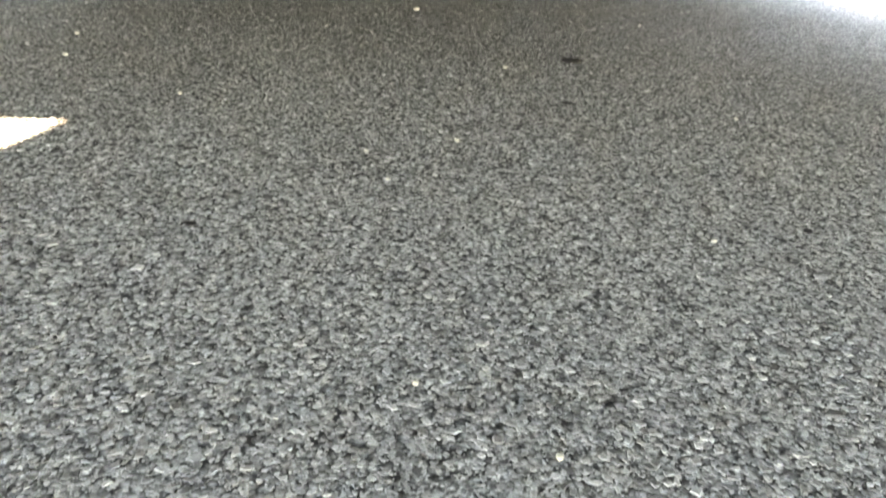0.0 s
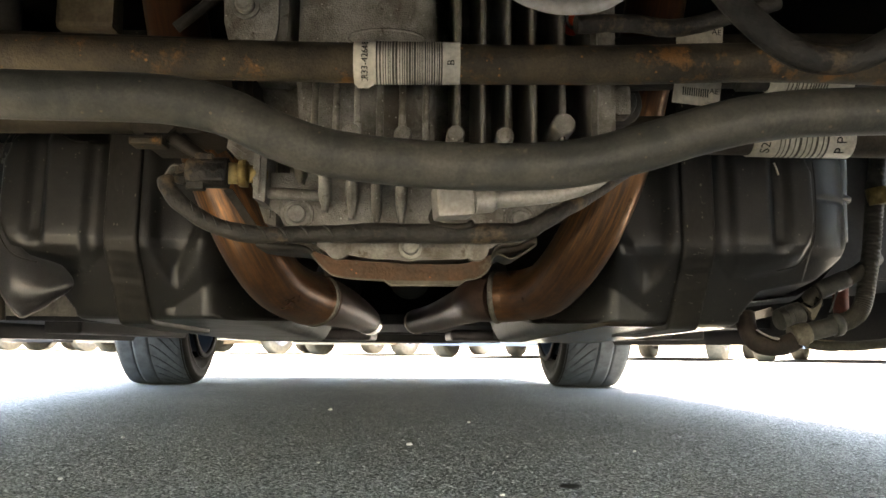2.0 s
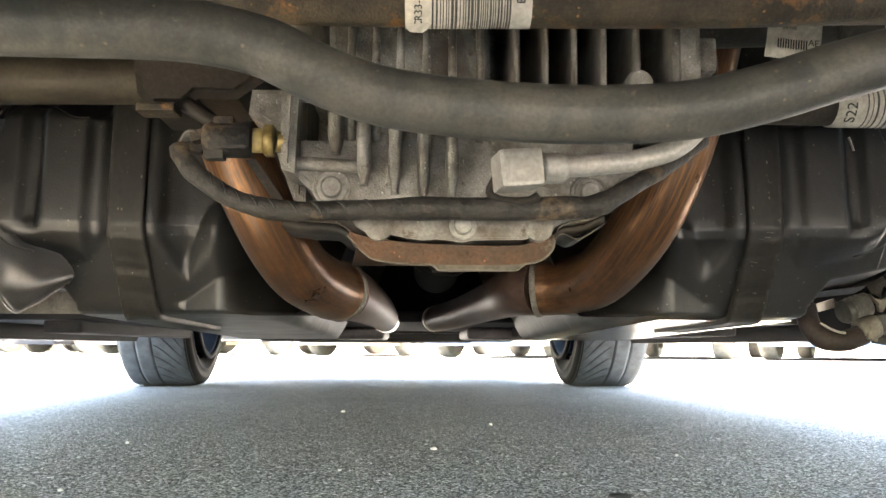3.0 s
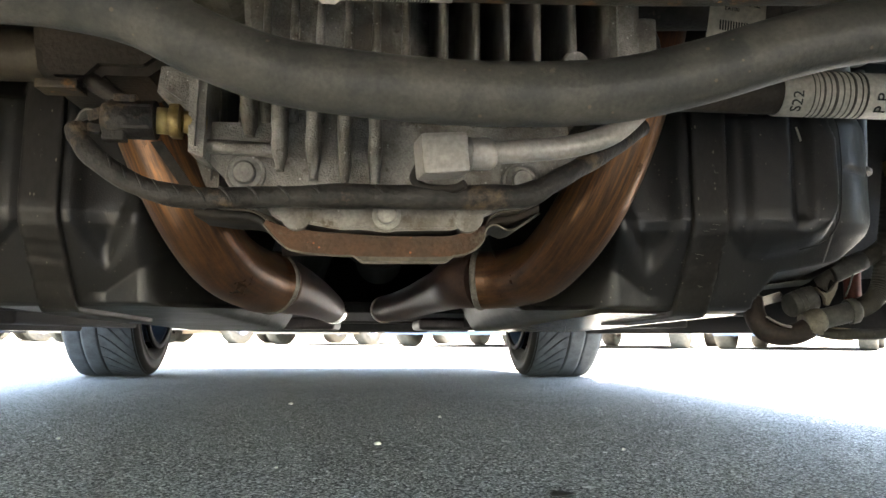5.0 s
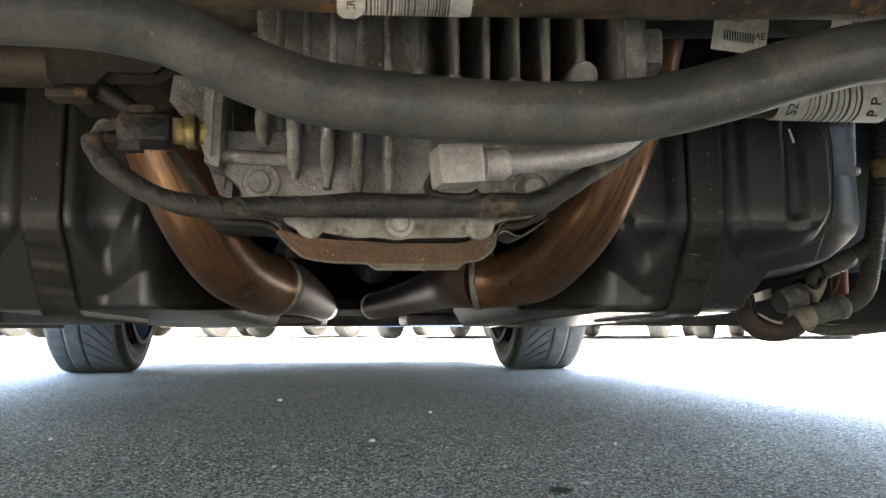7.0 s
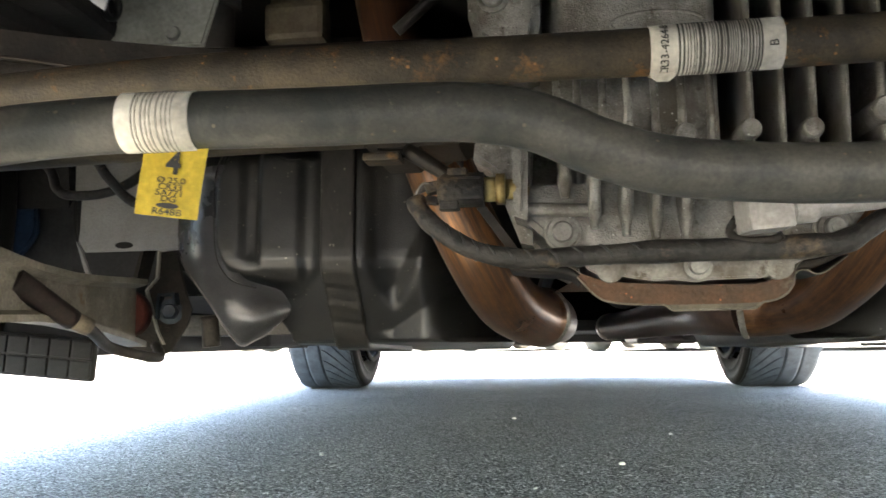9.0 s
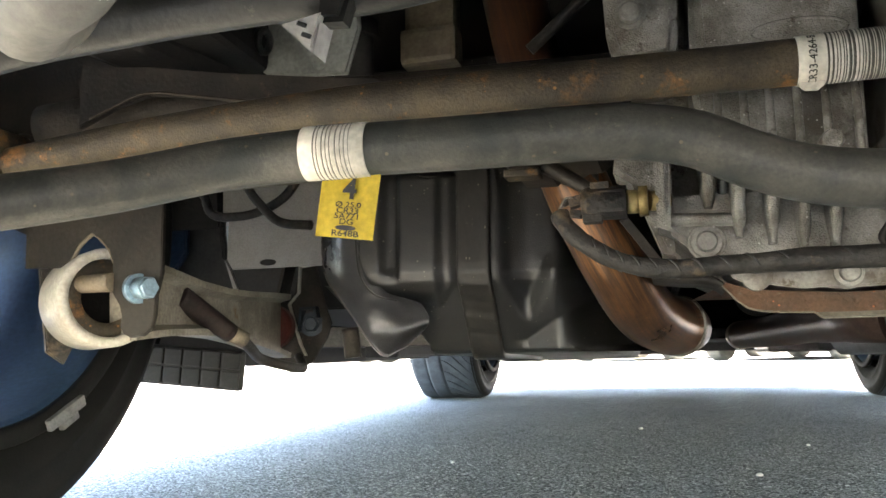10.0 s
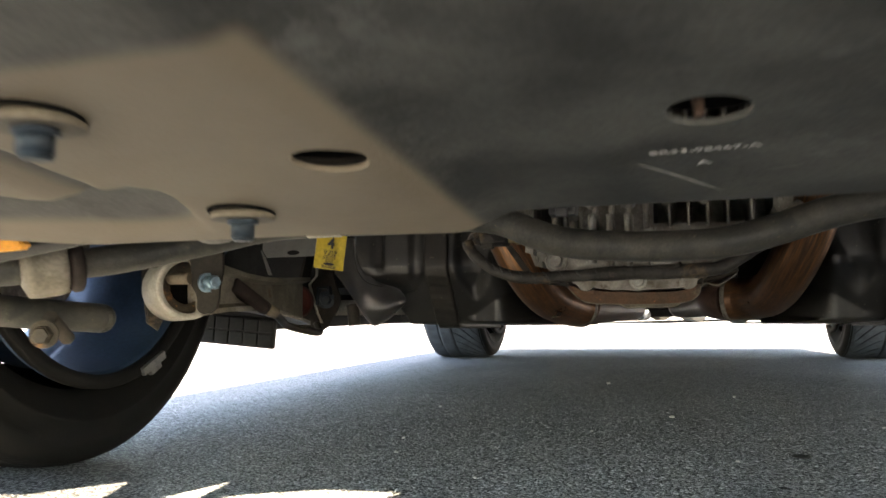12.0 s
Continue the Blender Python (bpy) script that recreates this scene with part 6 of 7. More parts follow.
part("hose_connector", bm, M_FITTING, hoses, "dark grey hose connector")
bm = bmesh.new()
add_tube(bm, [(0.598, 1.19, 0.169), (0.59, 1.19, 0.1665), (0.578, 1.19, 0.1625)], lambda t: 0.0122 + 0.001 * math.sin(3 * t), 18, 4)
add_box(bm, (0.588, 1.179, 0.16), (0.012, 0.005, 0.014), 0.0015, (0, 18, 0))
part("white_collar", bm, M_COLLAR, hoses, "dirty white plastic collar")
bm = bmesh.new()
add_tube(bm, [(0.584, 1.19, 0.16), (0.568, 1.19, 0.1535), (0.55, 1.19, 0.1525), (0.538, 1.195, 0.157), (0.5305, 1.2, 0.171), (0.532, 1.21, 0.19)], 0.0112, 18, 6)
part("rubber_elbow", bm, M_BROWN, hoses, "black rubber elbow")
bm = bmesh.new()
add_tube(bm, [(0.569, 1.2, 0.1835), (0.571, 1.2, 0.1842), (0.588, 1.199, 0.1905), (0.594, 1.199, 0.1927)], lambda t: 0.0112 + 0.0018 * min(1, 6 * t), 22, 3)
upper = part("upper_connector", bm, M_FITTING, hoses, "dusty grey-tan upper hose connector")
for k in range(3):
    bm = bmesh.new()
    add_ring(bm, (0.5765 + 0.0055 * k, 1.1995, 0.1862 + 0.002 * k), (1, 0, 0.37), 0.0137, 0.011, 0.0016, 24)
    part("ring", bm, M_FITTING, upper)
bm = bmesh.new()
add_tube(bm, [(0.59, 1.204, 0.193), (0.603, 1.203, 0.2), (0.612, 1.202, 0.2095)], 0.0128, 20, 4)
part("black_body", bm, M_NEAR_BLACK, hoses, "black connector body")
bm = bmesh.new()
add_prism(bm, [(0.5872, 0.2022), (0.5925, 0.1975), (0.5985, 0.1958), (0.6035, 0.1985), (0.6085, 0.2058), (0.6118, 0.2085), (0.61, 0.201), (0.6065, 0.1935), (0.6, 0.1825), (0.597, 0.1845), (0.5962, 0.1915)], 1, 1.178, 1.186, 0.001)
part("clip", bm, M_COLLAR, hoses, "dirty pale plastic clip")
bm = bmesh.new()
add_tube(bm, [(0.6329, 1.187, 0.217), (0.6275, 1.187, 0.203), (0.6229, 1.187, 0.1926)], 0.0011, 8, 3)
part("wire", bm, M_FITTING, hoses, "thin grey wire")
bm = bmesh.new()
add_prism(bm, [(0.606, 0.1565), (0.6203, 0.1607), (0.636, 0.1597), (0.6385, 0.1465), (0.623, 0.1475), (0.615, 0.1525)], 1, 1.2, 1.22, 0.002)
part("lower_tab", bm, M_TAN, hoses, "tan plastic tab under the connector")
bm = bmesh.new()
add_tube(bm, [(0.532, 1.178, 0.171), (0.541, 1.177, 0.1655), (0.549, 1.177, 0.1622), (0.557, 1.178, 0.1608)], lambda t: 0.0018 + 0.0014 * t, 10, 4, squash=lambda t: 0.5)
part("spring_clip", bm, M_TIN, hoses, "bright bare spring clip on the elbow")
bm = bmesh.new()
add_tube(bm, [(0.602, 1.2, 0.2), (0.612, 1.2, 0.2145), (0.632, 1.2, 0.2235), (0.662, 1.2, 0.238), (0.7, 1.22, 0.26)], lambda t: 0.0105 - 0.0015 * t, 16, 5)
part("upper_hose", bm, M_GREYHOSE, hoses, "dusty black upper hose")
bm = bmesh.new()
add_tube(bm, [(0.612, 1.194, 0.2165), (0.63, 1.193, 0.2245), (0.648, 1.193, 0.2325)], 0.0105, 18, 3)
part("sleeve", bm, M_FITTING, hoses, "grey hose sleeve")
bm = bmesh.new()
add_tube(bm, [(0.6, 1.2, 0.156), (0.62, 1.2, 0.153), (0.638, 1.2, 0.1535), (0.66, 1.2, 0.1535), (0.7, 1.2, 0.1575), (0.76, 1.2, 0.165)], 0.0058, 12, 5)
part("thin_line", bm, M_GREYHOSE, hoses, "thin dusty line")
bm = bmesh.new()
add_tube(bm, [(0.676, 1.26, 0.24), (0.674, 1.26, 0.21), (0.675, 1.26, 0.185)], 0.0095, 14, 4)
part("red_hose", bm, M_REDLINE, hoses, "dark red hose behind")
bm = bmesh.new()
add_cyl(bm, (0.694, 1.195, 0.322), (0.691, 1.195, 0.342), 0.0135, 20)
part("brass_collar", bm, M_BRASS, hoses, "brass-coloured hose collar")
bm = bmesh.new()
add_prism(bm, [(0.536, 0.19), (0.566, 0.199), (0.572, 0.19), (0.548, 0.184)], 1, 1.215, 1.218)
part("bracket_plate", bm, M_SHIELD, hoses, "bare metal bracket plate")

# filler neck at the tank's outer end
neck = thing("filler_neck", "black plastic filler neck at the tank's end", "filler neck")
bm = bmesh.new()
add_tube(bm, [(0.602, 1.15, 0.27), (0.603, 1.148, 0.31), (0.605, 1.146, 0.345), (0.607, 1.145, 0.42)], lambda t: 0.024 - 0.004 * t, 24, 6)
part("neck", bm, M_PLASTIC, neck)
bm = bmesh.new()
add_ring(bm, (0.6035, 1.147, 0.317), (0.04, 0, 1), 0.0265, 0.018, 0.006, 32)
part("neck_ring", bm, M_PLASTIC, neck)

# half shaft with wrapped label at the right
shaft = thing("half_shaft", "steel half shaft with large white barcode label", "drive shaft")
bm = bmesh.new()
add_tube(bm, [(0.27, 0.945, 0.338), (0.41, 0.95, 0.338), (0.75, 0.955, 0.338)], 0.0165, 24, 4)
part("shaft", bm, M_DUST, shaft)
bm = bmesh.new()
add_tube(bm, [(0.436, 0.9505, 0.338), (0.527, 0.952, 0.338)], 0.0178, 40, 1)
lab2 = part("barcode_label", bm, M_WHITE, shaft, "white barcode label round the shaft")
bm = bmesh.new()
for x, w in ((0.459, 0.001), (0.463, 0.0007), (0.4665, 0.0016), (0.472, 0.001), (0.476, 0.0022), (0.482, 0.001), (0.487, 0.0008), (0.491, 0.0018), (0.497, 0.0008), (0.501, 0.0014)):
    add_tube(bm, [(x, 0.951, 0.338), (x + w, 0.951, 0.338)], 0.0181, 40, 1)
part("barcode_print", bm, M_BARCODE, lab2)["kind"] = "stuff"
face2 = Matrix.Translation((0, 0.951, 0.338)) @ Euler((radians(125), 0, 0)).to_matrix().to_4x4()
for text, x, size in (("S22", 0.447, 0.012), ("P P", 0.514, 0.013)):
    lettering("lettering", text, size, M_INK, lab2, Matrix.Translation((x, 0, 0)) @ face2 @ Matrix.Translation((0, 0, 0.0182)) @ pose(0, 0, 0, 0, 0, 90), 0.0182)
bm = bmesh.new()
add_ring(bm, (0.3, 0.88, 0.345), (0.2, -1, 0), 0.02, 0.008, 0.015, 28)
add_ring(bm, (0.3, 0.876, 0.345), (0.2, -1, 0), 0.014, 0.006, 0.015, 28)
part("joint_boot", bm, M_TAPE, shaft, "black rubber joint boot")

shaft_b = thing("half_shaft", "dusty steel half shaft with rubber boot beside the differential", "drive shaft")
bm = bmesh.new()
add_tube(bm, [(-0.02, 0.945, 0.35), (-0.2, 0.95, 0.35), (-0.46, 0.955, 0.345)], 0.0195, 28, 4)
part("shaft", bm, M_SHAFT, shaft_b)
bm = bmesh.new()
add_tube(bm, [(-0.02 - 0.006 * k, 0.945, 0.35) for k in range(14)], lambda t: 0.038 - 0.016 * t + 0.003 * math.cos(t * 13 * math.pi), 32, 1)
part("joint_boot", bm, M_TAPE, shaft_b, "black ribbed rubber joint boot")

# small white hanging label above
tagw = thing("cable_label", "white printed cable label on a black wire", "label")
bm = bmesh.new()
TW = Matrix.Translation((0.341, 0.802, 0.353)) @ Euler((radians(90), radians(6), 0)).to_matrix().to_4x4()
g = [[bm.verts.new(TW @ Vector((0.034 * (i / 4 - 0.5), 0.062 * (j / 8 - 0.5), 0.003 * math.sin(j * 0.6)))) for i in range(5)] for j in range(9)]
for a, b in zip(g, g[1:]):
    for k in range(4):
        bm.faces.new((a[k], a[k + 1], b[k + 1], b[k]))
bmesh.ops.solidify(bm, geom=list(bm.faces), thickness=0.0005)
paper = part("paper", bm, M_WHITE, tagw)
bm = bmesh.new()
for k in range(12):
    q = [bm.verts.new(TW @ Vector((-0.011 + 0.0016 * k + dx, -0.026 + dy, 0.0045))) for dx, dy in ((0, 0), (0.0009, 0), (0.0009, 0.006), (0, 0.006))]
    bm.faces.new(q)
part("barcode_print", bm, M_INK, paper)["kind"] = "stuff"
for text, size, x, y in (("AE", 0.0058, 0.0115, -0.021), ("AE", 0.0058, 0.0095, -0.008), ("EAY00", 0.0032, -0.004, -0.0125), ("14B102", 0.0032, -0.004, -0.009), ("AE", 0.0058, 0.01, 0.023)):
    lettering("lettering", text, size, M_INK, paper, TW @ Matrix.Translation((x, y, 0.0042)))
bm = bmesh.new()
add_tube(bm, [TW @ Vector((-0.005 + 0.006 * math.cos(a), 0.0235 + 0.0028 * math.sin(a), 0.0042)) for a in (2 * math.pi * k / 24 for k in range(25))], 0.0003, 6, 1)
part("oval_mark", bm, M_INK, paper, "plain printed oval")
bm = bmesh.new()
add_tube(bm, [(0.25, 0.79, 0.375), (0.29, 0.795, 0.379), (0.33, 0.8, 0.379), (0.4, 0.8, 0.4)], 0.0065, 10, 5)
part("wire", bm, M_TAPE, tagw)
bm = bmesh.new()
add_tube(bm, [(0.275, 0.6, 0.33), (0.288, 0.6, 0.312), (0.307, 0.6, 0.294), (0.325, 0.6, 0.2855), (0.343, 0.6, 0.2855), (0.362, 0.6, 0.294), (0.4, 0.6, 0.32)], 0.0068, 12, 6)
solo("drooping_hose", bm, M_TAPE, "black hose drooping in front of the rod", "hose")
bm = bmesh.new()
add_tube(bm, [(0.36, 0.78, 0.3345), (0.465, 0.78, 0.336)], 0.0085, 18, 1)
hl = solo("labelled_pipe", bm, M_TAPE, "thin black pipe with white barcode label", "pipe")
bm = bmesh.new()
add_tube(bm, [(0.3805, 0.78, 0.3348), (0.4395, 0.78, 0.3356)], 0.009, 24, 1)
hp = part("barcode_label", bm, M_WHITE, hl, "white barcode label")
bm = bmesh.new()
x = 0.393
while x < 0.422:
    add_tube(bm, [(x, 0.78, 0.3352), (x + 0.0008, 0.78, 0.3352)], 0.0093, 24, 1)
    x += bar_rng.choice((0.0015, 0.002, 0.0028))
part("barcode_print", bm, M_BARCODE, hp)["kind"] = "stuff"

# ---- hoses by the tray ----
hose_a = thing("labelled_hose", "grey hose with white printed label near the tray", "hose")
bm = bmesh.new()
A_RUN = [(0.03, 0.35, 0.2575), (0.0, 0.361, 0.2495), (-0.025, 0.37, 0.2437), (-0.052, 0.379, 0.24), (-0.074, 0.39, 0.24), (-0.088, 0.405, 0.244), (-0.093, 0.42, 0.256), (-0.09, 0.43, 0.29)]
add_tube(bm, A_RUN, lambda t: 0.0064 + 0.0022 * sstep(0.42, 0.5, t), 20, 8)
part("hose", bm, M_HOSE, hose_a)
bm = bmesh.new()
add_tube(bm, smooth_points(A_RUN, 8)[16:28], 0.0068, 28, 1)
al = part("white_label", bm, M_WHITE, hose_a, "white printed label")
d = (Vector((-0.052, 0.379, 0.24)) - Vector((-0.025, 0.37, 0.2437))).normalized()
spot = Vector((-0.043, 0.376, 0.2409))
face_n = (Vector((0.06, 0.25, 0.18)) - spot).normalized()
face_n = (face_n - d * face_n.dot(d)).normalized()
AL = Matrix((d, face_n.cross(d), face_n)).transposed().to_4x4()
lettering("lettering", "10312 -2", 0.0046, M_INK, al, Matrix.Translation(spot + face_n * 0.0072) @ AL)
hose_b = thing("conduit_with_clip", "dusty black conduit held by a pale plastic clip", "hose")
bm = bmesh.new()
add_tube(bm, [(-0.3, 0.45, 0.236), (-0.22, 0.46, 0.25), (-0.165, 0.47, 0.268), (-0.12, 0.48, 0.2765), (-0.078, 0.483, 0.279), (-0.046, 0.484, 0.2785), (-0.015, 0.484, 0.282), (0.015, 0.485, 0.291), (0.05, 0.49, 0.31)], 0.0075, 18, 7)
part("conduit", bm, M_COND, hose_b)
bm = bmesh.new()
add_prism(bm, [(-0.0678, 0.2668), (-0.0552, 0.269), (-0.0582, 0.2575)], 1, 0.474, 0.484, 0.0008)
clip = part("clip", bm, M_GREYPL, hose_b, "pale three-cornered plastic clip")
bm = bmesh.new()
for x, z in ((-0.0612, 0.2658), (-0.0598, 0.2625)):
    add_box(bm, (x, 0.4742, z), (0.0032, 0.001, 0.0014), 0.0004, (0, 25, 0))
part("slot", bm, M_INK, clip, "dark slots in the clip")
bm = bmesh.new()
add_prism(bm, [(-0.056, 0.29), (-0.0565, 0.2735), (-0.0575, 0.2665), (-0.05, 0.266), (-0.0475, 0.2735), (-0.047, 0.29)], 1, 0.4745, 0.483, 0.0015)
part("strap", bm, M_COND, hose_b, "black plastic strap round the conduit")
bm = bmesh.new()
add_prism(bm, [(-0.33, 0.47), (-0.308, 0.426), (-0.296, 0.417), (-0.264, 0.412), (-0.222, 0.41), (-0.21, 0.449), (-0.212, 0.5)], 1, 0.909, 0.915, 0.002)
panel = solo("grey_panel", bm, M_GREENGREY, "pale grey-green metal panel above the subframe", "bracket")
bm = bmesh.new()
add_cyl(bm, (-0.2465, 0.909, 0.4215), (-0.2465, 0.906, 0.4215), 0.0062, 20, 0.0045)
part("rivet", bm, M_GREENGREY, panel, "round dusty rivet")
bm = bmesh.new()
add_tube(bm, [(-0.335, 0.895, 0.452), (-0.312, 0.893, 0.4445), (-0.292, 0.892, 0.4405)], lambda t: 0.0085 + 0.002 * t, 16, 4)
plug = solo("wiring_plug", bm, M_TAPE, "small black wiring plug at the grey panel", "plug")
bm = bmesh.new()
add_ring(bm, (-0.291, 0.892, 0.4402), (1, -0.05, -0.2), 0.012, 0.007, 0.007, 20)
part("locking_ring", bm, M_PLASTIC, plug)
harness = thing("wiring_conduit", "black corrugated wiring conduit with orange tape", "wiring conduit")
bm = bmesh.new()
add_tube(bm, smooth_points([(0.03, 0.42, 0.28), (0.09, 0.408, 0.262), (0.118, 0.398, 0.2555), (0.15, 0.397, 0.2545), (0.19, 0.397, 0.2535), (0.25, 0.397, 0.2535), (0.4, 0.4, 0.265)], 20), lambda t: 0.0068 + 0.0005 * math.sin(t * 400), 18, 3)
part("conduit", bm, M_TAPE, harness)
bm = bmesh.new()
add_tube(bm, [(0.091, 0.407, 0.2612), (0.104, 0.4025, 0.2578), (0.1185, 0.398, 0.2545)], 0.0088, 24, 2)
part("orange_tape", bm, M_ORANGE, harness, "orange-red tape band")
bm = bmesh.new()
add_box(bm, (0.131, 0.392, 0.2525), (0.014, 0.012, 0.028), 0.0015)
add_box(bm, (0.131, 0.385, 0.2505), (0.006, 0.004, 0.026), 0.001)
part("clip", bm, M_PLASTIC, harness, "black plastic clip")
for x in (0.19, 0.206):
    bm = bmesh.new()
    add_ring(bm, (x, 0.397, 0.2535), (1, 0, 0), 0.0088, 0.006, 0.005, 24)
    part("ridge_ring", bm, M_PLASTIC, harness)
bm = bmesh.new()
add_tube(bm, [(0.165, 0.56, 0.32), (0.176, 0.56, 0.3), (0.19, 0.56, 0.2925), (0.205, 0.56, 0.291), (0.219, 0.56, 0.2945), (0.23, 0.56, 0.305), (0.24, 0.57, 0.33)], 0.0032, 12, 7)
solo("wire_hook", bm, M_GREYPL, "pale plastic-coated wire hook under the floor", "hook")

# ---- undertray ----
tray = thing("undertray", "tan and black plastic undertray with bolts and holes behind the axle", "undertray")


POCKET = [(-0.4, 0.2), (-0.1, 0.219), (-0.072, 0.234), (-0.064, 0.2445), (-0.0515, 0.2482), (-0.034, 0.2441), (-0.0194, 0.2361), (-0.0077, 0.2343), (-0.0018, 0.24), (0.01, 0.252)]


def tray_z(x, y):
    """The tray's underside."""
    z = 0.2365 + 0.109 * (0.34 - y) - 0.0095 * sstep(0.122, 0.088, x)
    z += 0.008 * sstep(-0.17, -0.26, x)
    # pocket with a wavy edge that slopes back down to the front lip, and a crease running back from it
    lip = 0.332 - 0.034 * sstep(-0.1, -0.18, x) - 0.006
    near = line_at(POCKET, x)
    side = -0.001 - 0.32 * max(0, y - 0.25)
    z += 0.0095 * sstep(near - 0.003, near + 0.002, y) * sstep(lip, near + 0.014, y) * sstep(side, side - 0.009, x)
    crease = -0.0185 - 0.08 * (y - 0.18)
    z += 0.0055 * sstep(crease, crease - 0.005, x) * sstep(crease - 0.034, crease - 0.005, x) * sstep(near + 0.004, near - 0.006, y) * sstep(0.1, 0.15, y)
    return z


def tray_sheet(x0, x1, y0, front, holes, step=0.006):
    bm = bmesh.new()
    nx, ny = round((x1 - x0) / step), 150
    g = []
    for j in range(ny + 1):
        row = []
        for i in range(nx + 1):
            x = x0 + (x1 - x0) * i / nx
            y = y0 + (front(x) - y0) * j / ny
            row.append(bm.verts.new((x, y, tray_z(x, y))))
        g.append(row)
    for a, b in zip(g, g[1:]):
        for i in range(nx):
            q = (a[i], a[i + 1], b[i + 1], b[i])
            c = sum((v.co for v in q), Vector()) / 4
            if any(math.hypot(c.x - hx, c.y - hy) < hr + step for hx, hy, hr in holes):
                continue
            bm.faces.new(q).smooth = True
    bmesh.ops.delete(bm, geom=[v for v in bm.verts if not v.link_faces], context="VERTS")
    for hx, hy, hr in holes:
        rim = []
        for rad, dz in ((hr + 2.1 * step, 0.0001), (hr + 0.0008, -0.0001), (hr, 0.0003), (hr, 0.0006)):
            pts = [(hx + rad * math.cos(a), hy + rad * math.sin(a)) for a in (2 * math.pi * k / 36 for k in range(36))]
            rim.append([bm.verts.new((x, y, tray_z(x, y) + dz)) for x, y in pts])
        for a, b in zip(rim, rim[1:]):
            for k in range(36):
                bm.faces.new((a[k], a[(k + 1) % 36], b[(k + 1) % 36], b[k]))
    made = bmesh.ops.extrude_face_region(bm, geom=list(bm.faces), use_keep_orig=True)["geom"]
    for v in made:
        if isinstance(v, bmesh.types.BMVert):
            v.co.z += 0.0014
    for e in bm.edges:
        e.smooth = len(e.link_faces) == 2 and e.calc_face_angle(0) < 0.6
    return bm


front = lambda x: 0.332 + 0.008 * sstep(0.0, 0.1, x) - 0.034 * sstep(-0.1, -0.18, x)
part("tray_panel", tray_sheet(-0.42, 0.64, -0.2, front, [(0.0815, 0.217, 0.0128), (0.2018, 0.2245, 0.0125)], 0.003), M_TRAY, tray, "moulded panel, tan on one side")
for x, y in ((0.0125, 0.2785), (0.0185, 0.156)):
    z = tray_z(x, y)
    bm = bmesh.new()
    add_cyl(bm, (x, y, z - 0.0005), (x, y, z - 0.0035), 0.0135, 36)
    part("washer", bm, M_WASHER, tray, "dusty flat washer")
    # solid black ring draws the shadow line at the washer's edge
    bm = bmesh.new()
    add_ring(bm, (x, y - 0.0011, z - 0.0004), (0, -0.109, -1), 0.0142, 0.0125, 0.0012, 36)
    part("washer_dark_ring", bm, M_NEAR_BLACK, tray, "black ring drawn for the shaded gap round the washer")
    bm = bmesh.new()
    add_hex_bolt(bm, (x, y, z - 0.003), (0, 0, -1), 0.0056, 0.0095, 0.0066)
    part("bolt", bm, M_DARKBOLT, tray, "blue-grey hex bolt head")
lettering("lettering", "BR33-9E467-A", 0.0062, M_GREYPL, tray, Matrix.Translation((0.2, 0.262, tray_z(0.2, 0.262) - 0.0006)) @ pose(0, 0, 0, 174.5, 0, -6))
lettering("lettering", "A", 0.0075, M_GREYPL, tray, Matrix.Translation((0.2, 0.278, tray_z(0.2, 0.278) - 0.0006)) @ pose(0, 0, 0, 174.5, 0, -6))
bm = bmesh.new()
add_tube(bm, [(0.176, 0.276, tray_z(0.176, 0.276) + 0.0001), (0.19, 0.296, tray_z(0.19, 0.296) + 0.0001), (0.2105, 0.329, tray_z(0.2105, 0.329) + 0.0001)], lambda t: 0.00055 * math.sin(math.pi * (0.08 + 0.9 * t)), 6, 6)
add_tube(bm, [(0.214, 0.3, tray_z(0.214, 0.3) + 0.0002), (0.23, 0.292, tray_z(0.23, 0.292) + 0.0002), (0.24, 0.286, tray_z(0.24, 0.286) + 0.0002)], lambda t: 0.0003 * math.sin(math.pi * (0.08 + 0.9 * t)), 6, 6)
part("scratch", bm, M_PRINT, tray, "pale scuff on the tray")
# near-black pad and capped collars, added as the shade inside the holes
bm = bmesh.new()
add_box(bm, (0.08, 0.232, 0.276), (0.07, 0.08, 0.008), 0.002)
part("hole_shade_pad", bm, M_NEAR_BLACK, tray, "black pad added to keep the hole dark")
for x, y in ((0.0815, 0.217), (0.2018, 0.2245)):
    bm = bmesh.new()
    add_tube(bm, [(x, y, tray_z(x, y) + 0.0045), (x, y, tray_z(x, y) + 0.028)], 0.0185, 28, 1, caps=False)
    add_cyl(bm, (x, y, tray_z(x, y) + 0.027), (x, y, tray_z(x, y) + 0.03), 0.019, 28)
    part("hole_shade_cup", bm, M_NEAR_BLACK, tray, "black collar added to keep the hole dark")
bm = bmesh.new()
add_tube(bm, [(0.194, 0.232, 0.268), (0.198, 0.23, 0.26), (0.199, 0.228, 0.2485)], lambda t: 0.004 - 0.0025 * t, 10, 4)
part("rusty_stud", bm, M_RUST_RED, tray, "rusty stud inside the hole")
bm = bmesh.new()
add_prism(bm, [(-0.29, 0.2355), (-0.262, 0.2365), (-0.251, 0.2372), (-0.2475, 0.2405), (-0.251, 0.2445), (-0.262, 0.2475), (-0.29, 0.2505)], 1, 0.428, 0.437, 0.0015)
solo("amber_plug", bm, M_AMBER, "amber plastic part above the bar", "plastic part")
# end link below the bar's lever
link = thing("end_link", "rusty end link with nut at the bar's lever", "end link")
bm = bmesh.new()
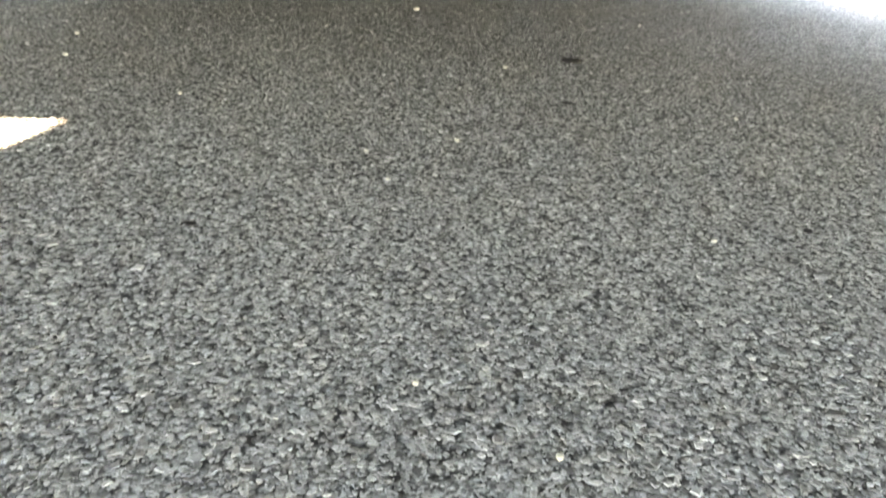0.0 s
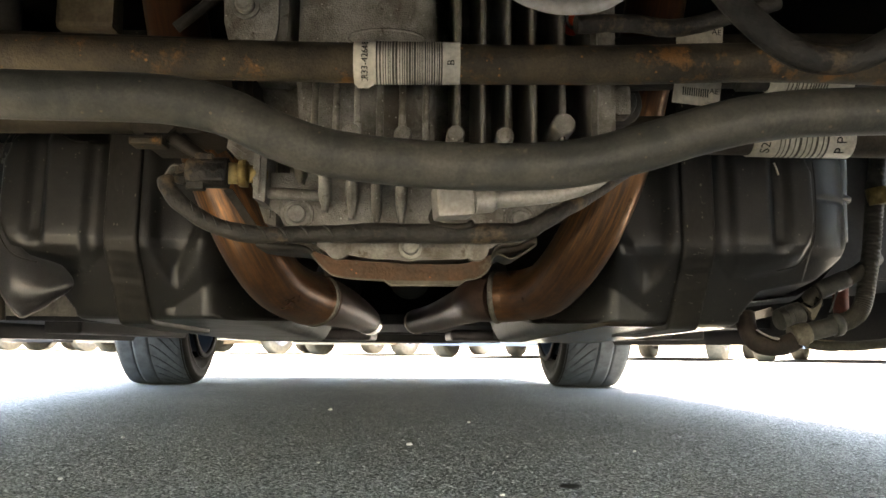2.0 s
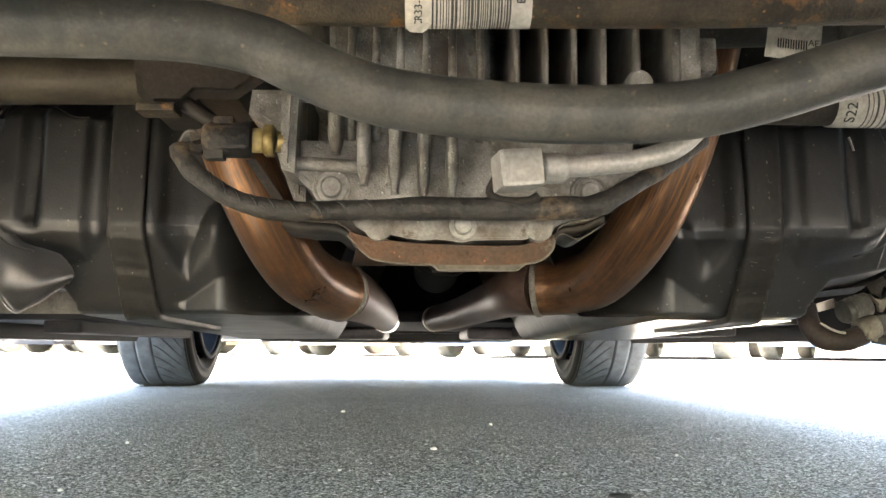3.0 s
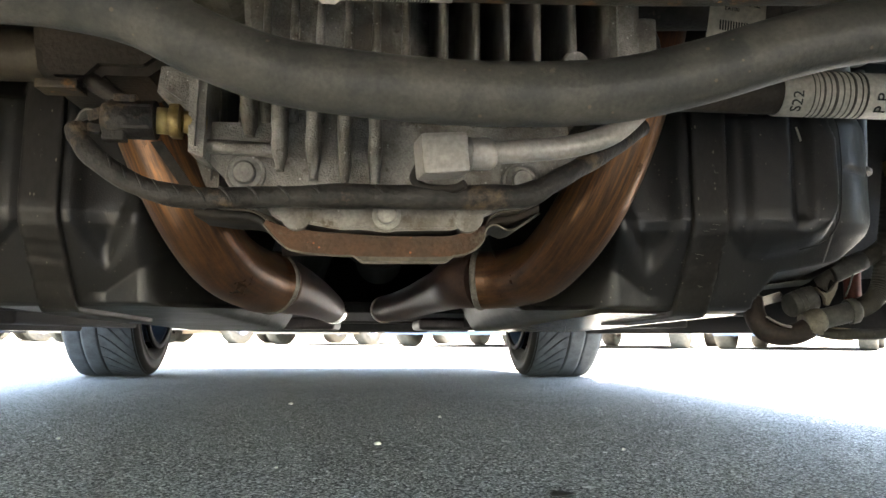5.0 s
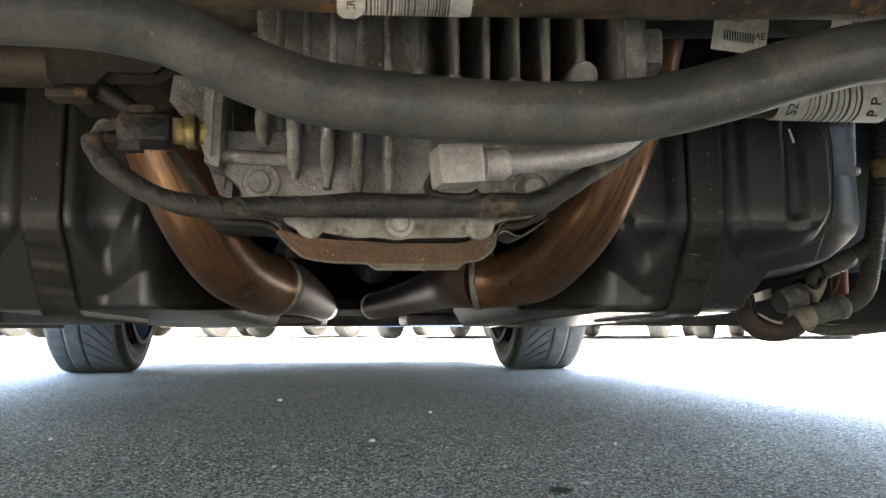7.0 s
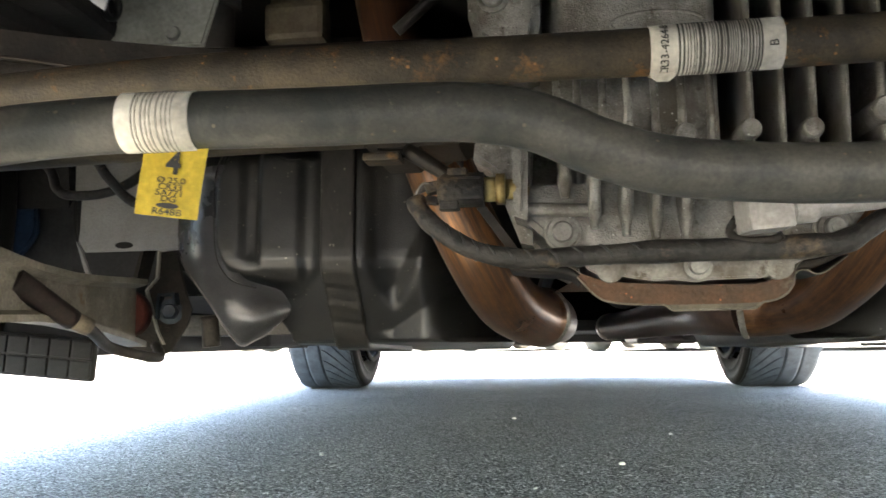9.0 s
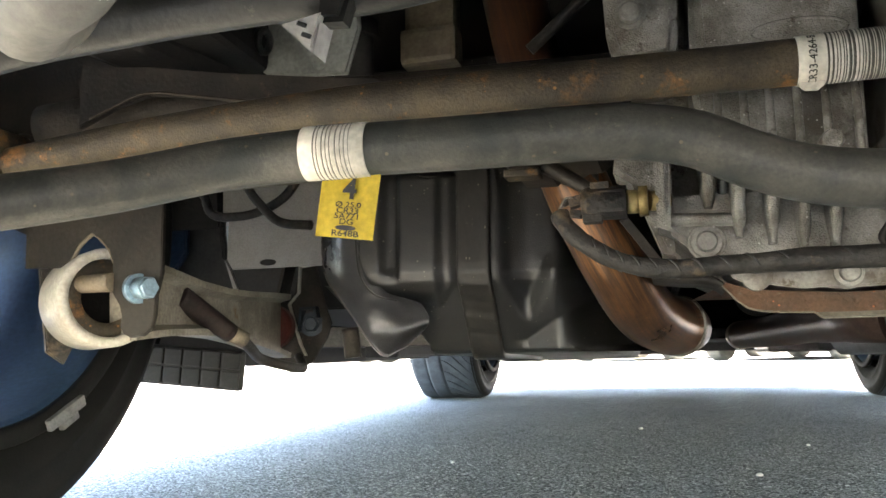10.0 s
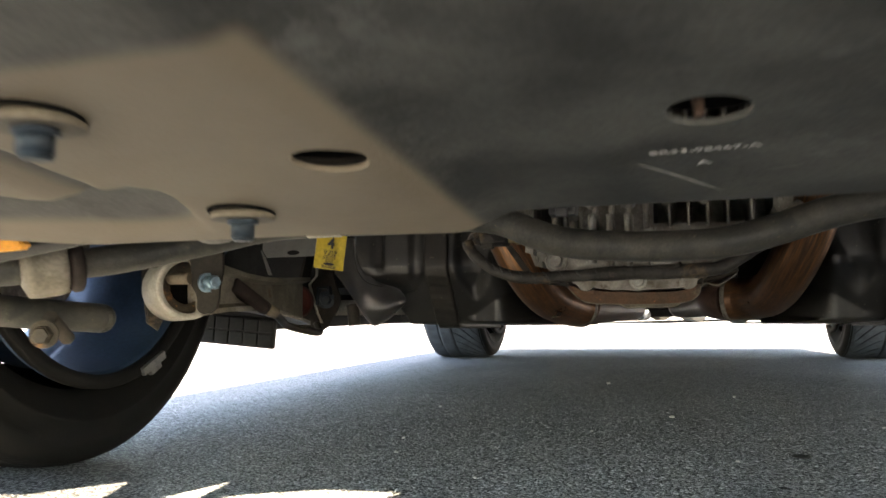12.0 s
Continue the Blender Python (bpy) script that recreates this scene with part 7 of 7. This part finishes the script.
add_tube(bm, [(-0.38, 0.6, 0.19), (-0.385, 0.62, 0.178), (-0.395, 0.64, 0.17)], 0.007, 12, 5)
part("link", bm, M_DUST, link)
bm = bmesh.new()
add_hex_bolt(bm, (-0.378, 0.592, 0.175), (0.4, -0.9, -0.1), 0.009, 0.014, 0.013)
part("nut", bm, M_RUST, link)


# ---- far row of parked cars ----
def parked_car(x, y, turn, paint, label, kind_of):
    c = thing("parked_car", label, "car", "far row of parked cars", at=(x, y, 0))
    bm = bmesh.new()
    h = 0.22 if kind_of else 0.16
    sec = [(-2.1, h + 0.15), (-2.0, h), (2.05, h), (2.15, h + 0.2), (2.1, 0.75), (1.2, 0.95), (-1.9, 1.0), (-2.15, 0.8)]
    add_prism(bm, sec, 0, -0.88, 0.88, 0.05)
    part("body", bm, paint, c)
    bm = bmesh.new()
    top = 1.75 if kind_of else 1.42
    add_prism(bm, [(1.25, 0.94), (0.45, top - 0.05), (0.1, top), (-1.2, top), (-1.5 if not kind_of else -1.9, 0.98)], 0, -0.74, 0.74, 0.04)
    part("cabin", bm, M_GLASS, c, "dark glazed cabin")
    for sx in (-1, 1):
        for sy in (-1.32, 1.36):
            bm = bmesh.new()
            add_lathe(bm, [(-0.1, 0.2), (-0.105, 0.24), (-0.1, 0.325), (-0.08, 0.335), (0.08, 0.335), (0.1, 0.325), (0.105, 0.24), (0.1, 0.2)], (sx * 0.8, sy, 0.335), seg=36)
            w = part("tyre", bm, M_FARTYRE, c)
            bm = bmesh.new()
            add_lathe(bm, [(-0.1, 0.205), (-0.07, 0.19), (-0.06, 0.02), (0.06, 0.02), (0.07, 0.19), (0.1, 0.205)], (sx * 0.8, sy, 0.335), seg=20)
            part("rim", bm, M_SHIELD, w, "grey alloy rim")
    c.rotation_euler = (0, 0, radians(turn))


paints = [(material("parked_paint", col, 0.3, 0.2, tuple(0.9 * q for q in col), 2, 100, 0, coat=0.6, rough_vary=0.03), word) for col, word in
          (((0.7, 0.7, 0.68), "white"), ((0.35, 0.3, 0.24), "tan"), ((0.45, 0.46, 0.48), "silver"), ((0.2, 0.25, 0.34), "pale blue"), ((0.03, 0.03, 0.035), "black"))]
for k in range(15):
    paint, word = paints[(k * 7 + k // 3) % 5]
    kind_of = (k * 5) % 3 == 0
    along = -17.5 + 2.3 * k
    parked_car(along * 0.869 + 1.2, 13.9 - along * 0.495 + 0.25 * math.sin(k * 2.1), (-32 if k % 2 else 148) + 3 * math.sin(k), paint, word + (" van" if kind_of else " saloon") + " parked on sunlit asphalt", kind_of)
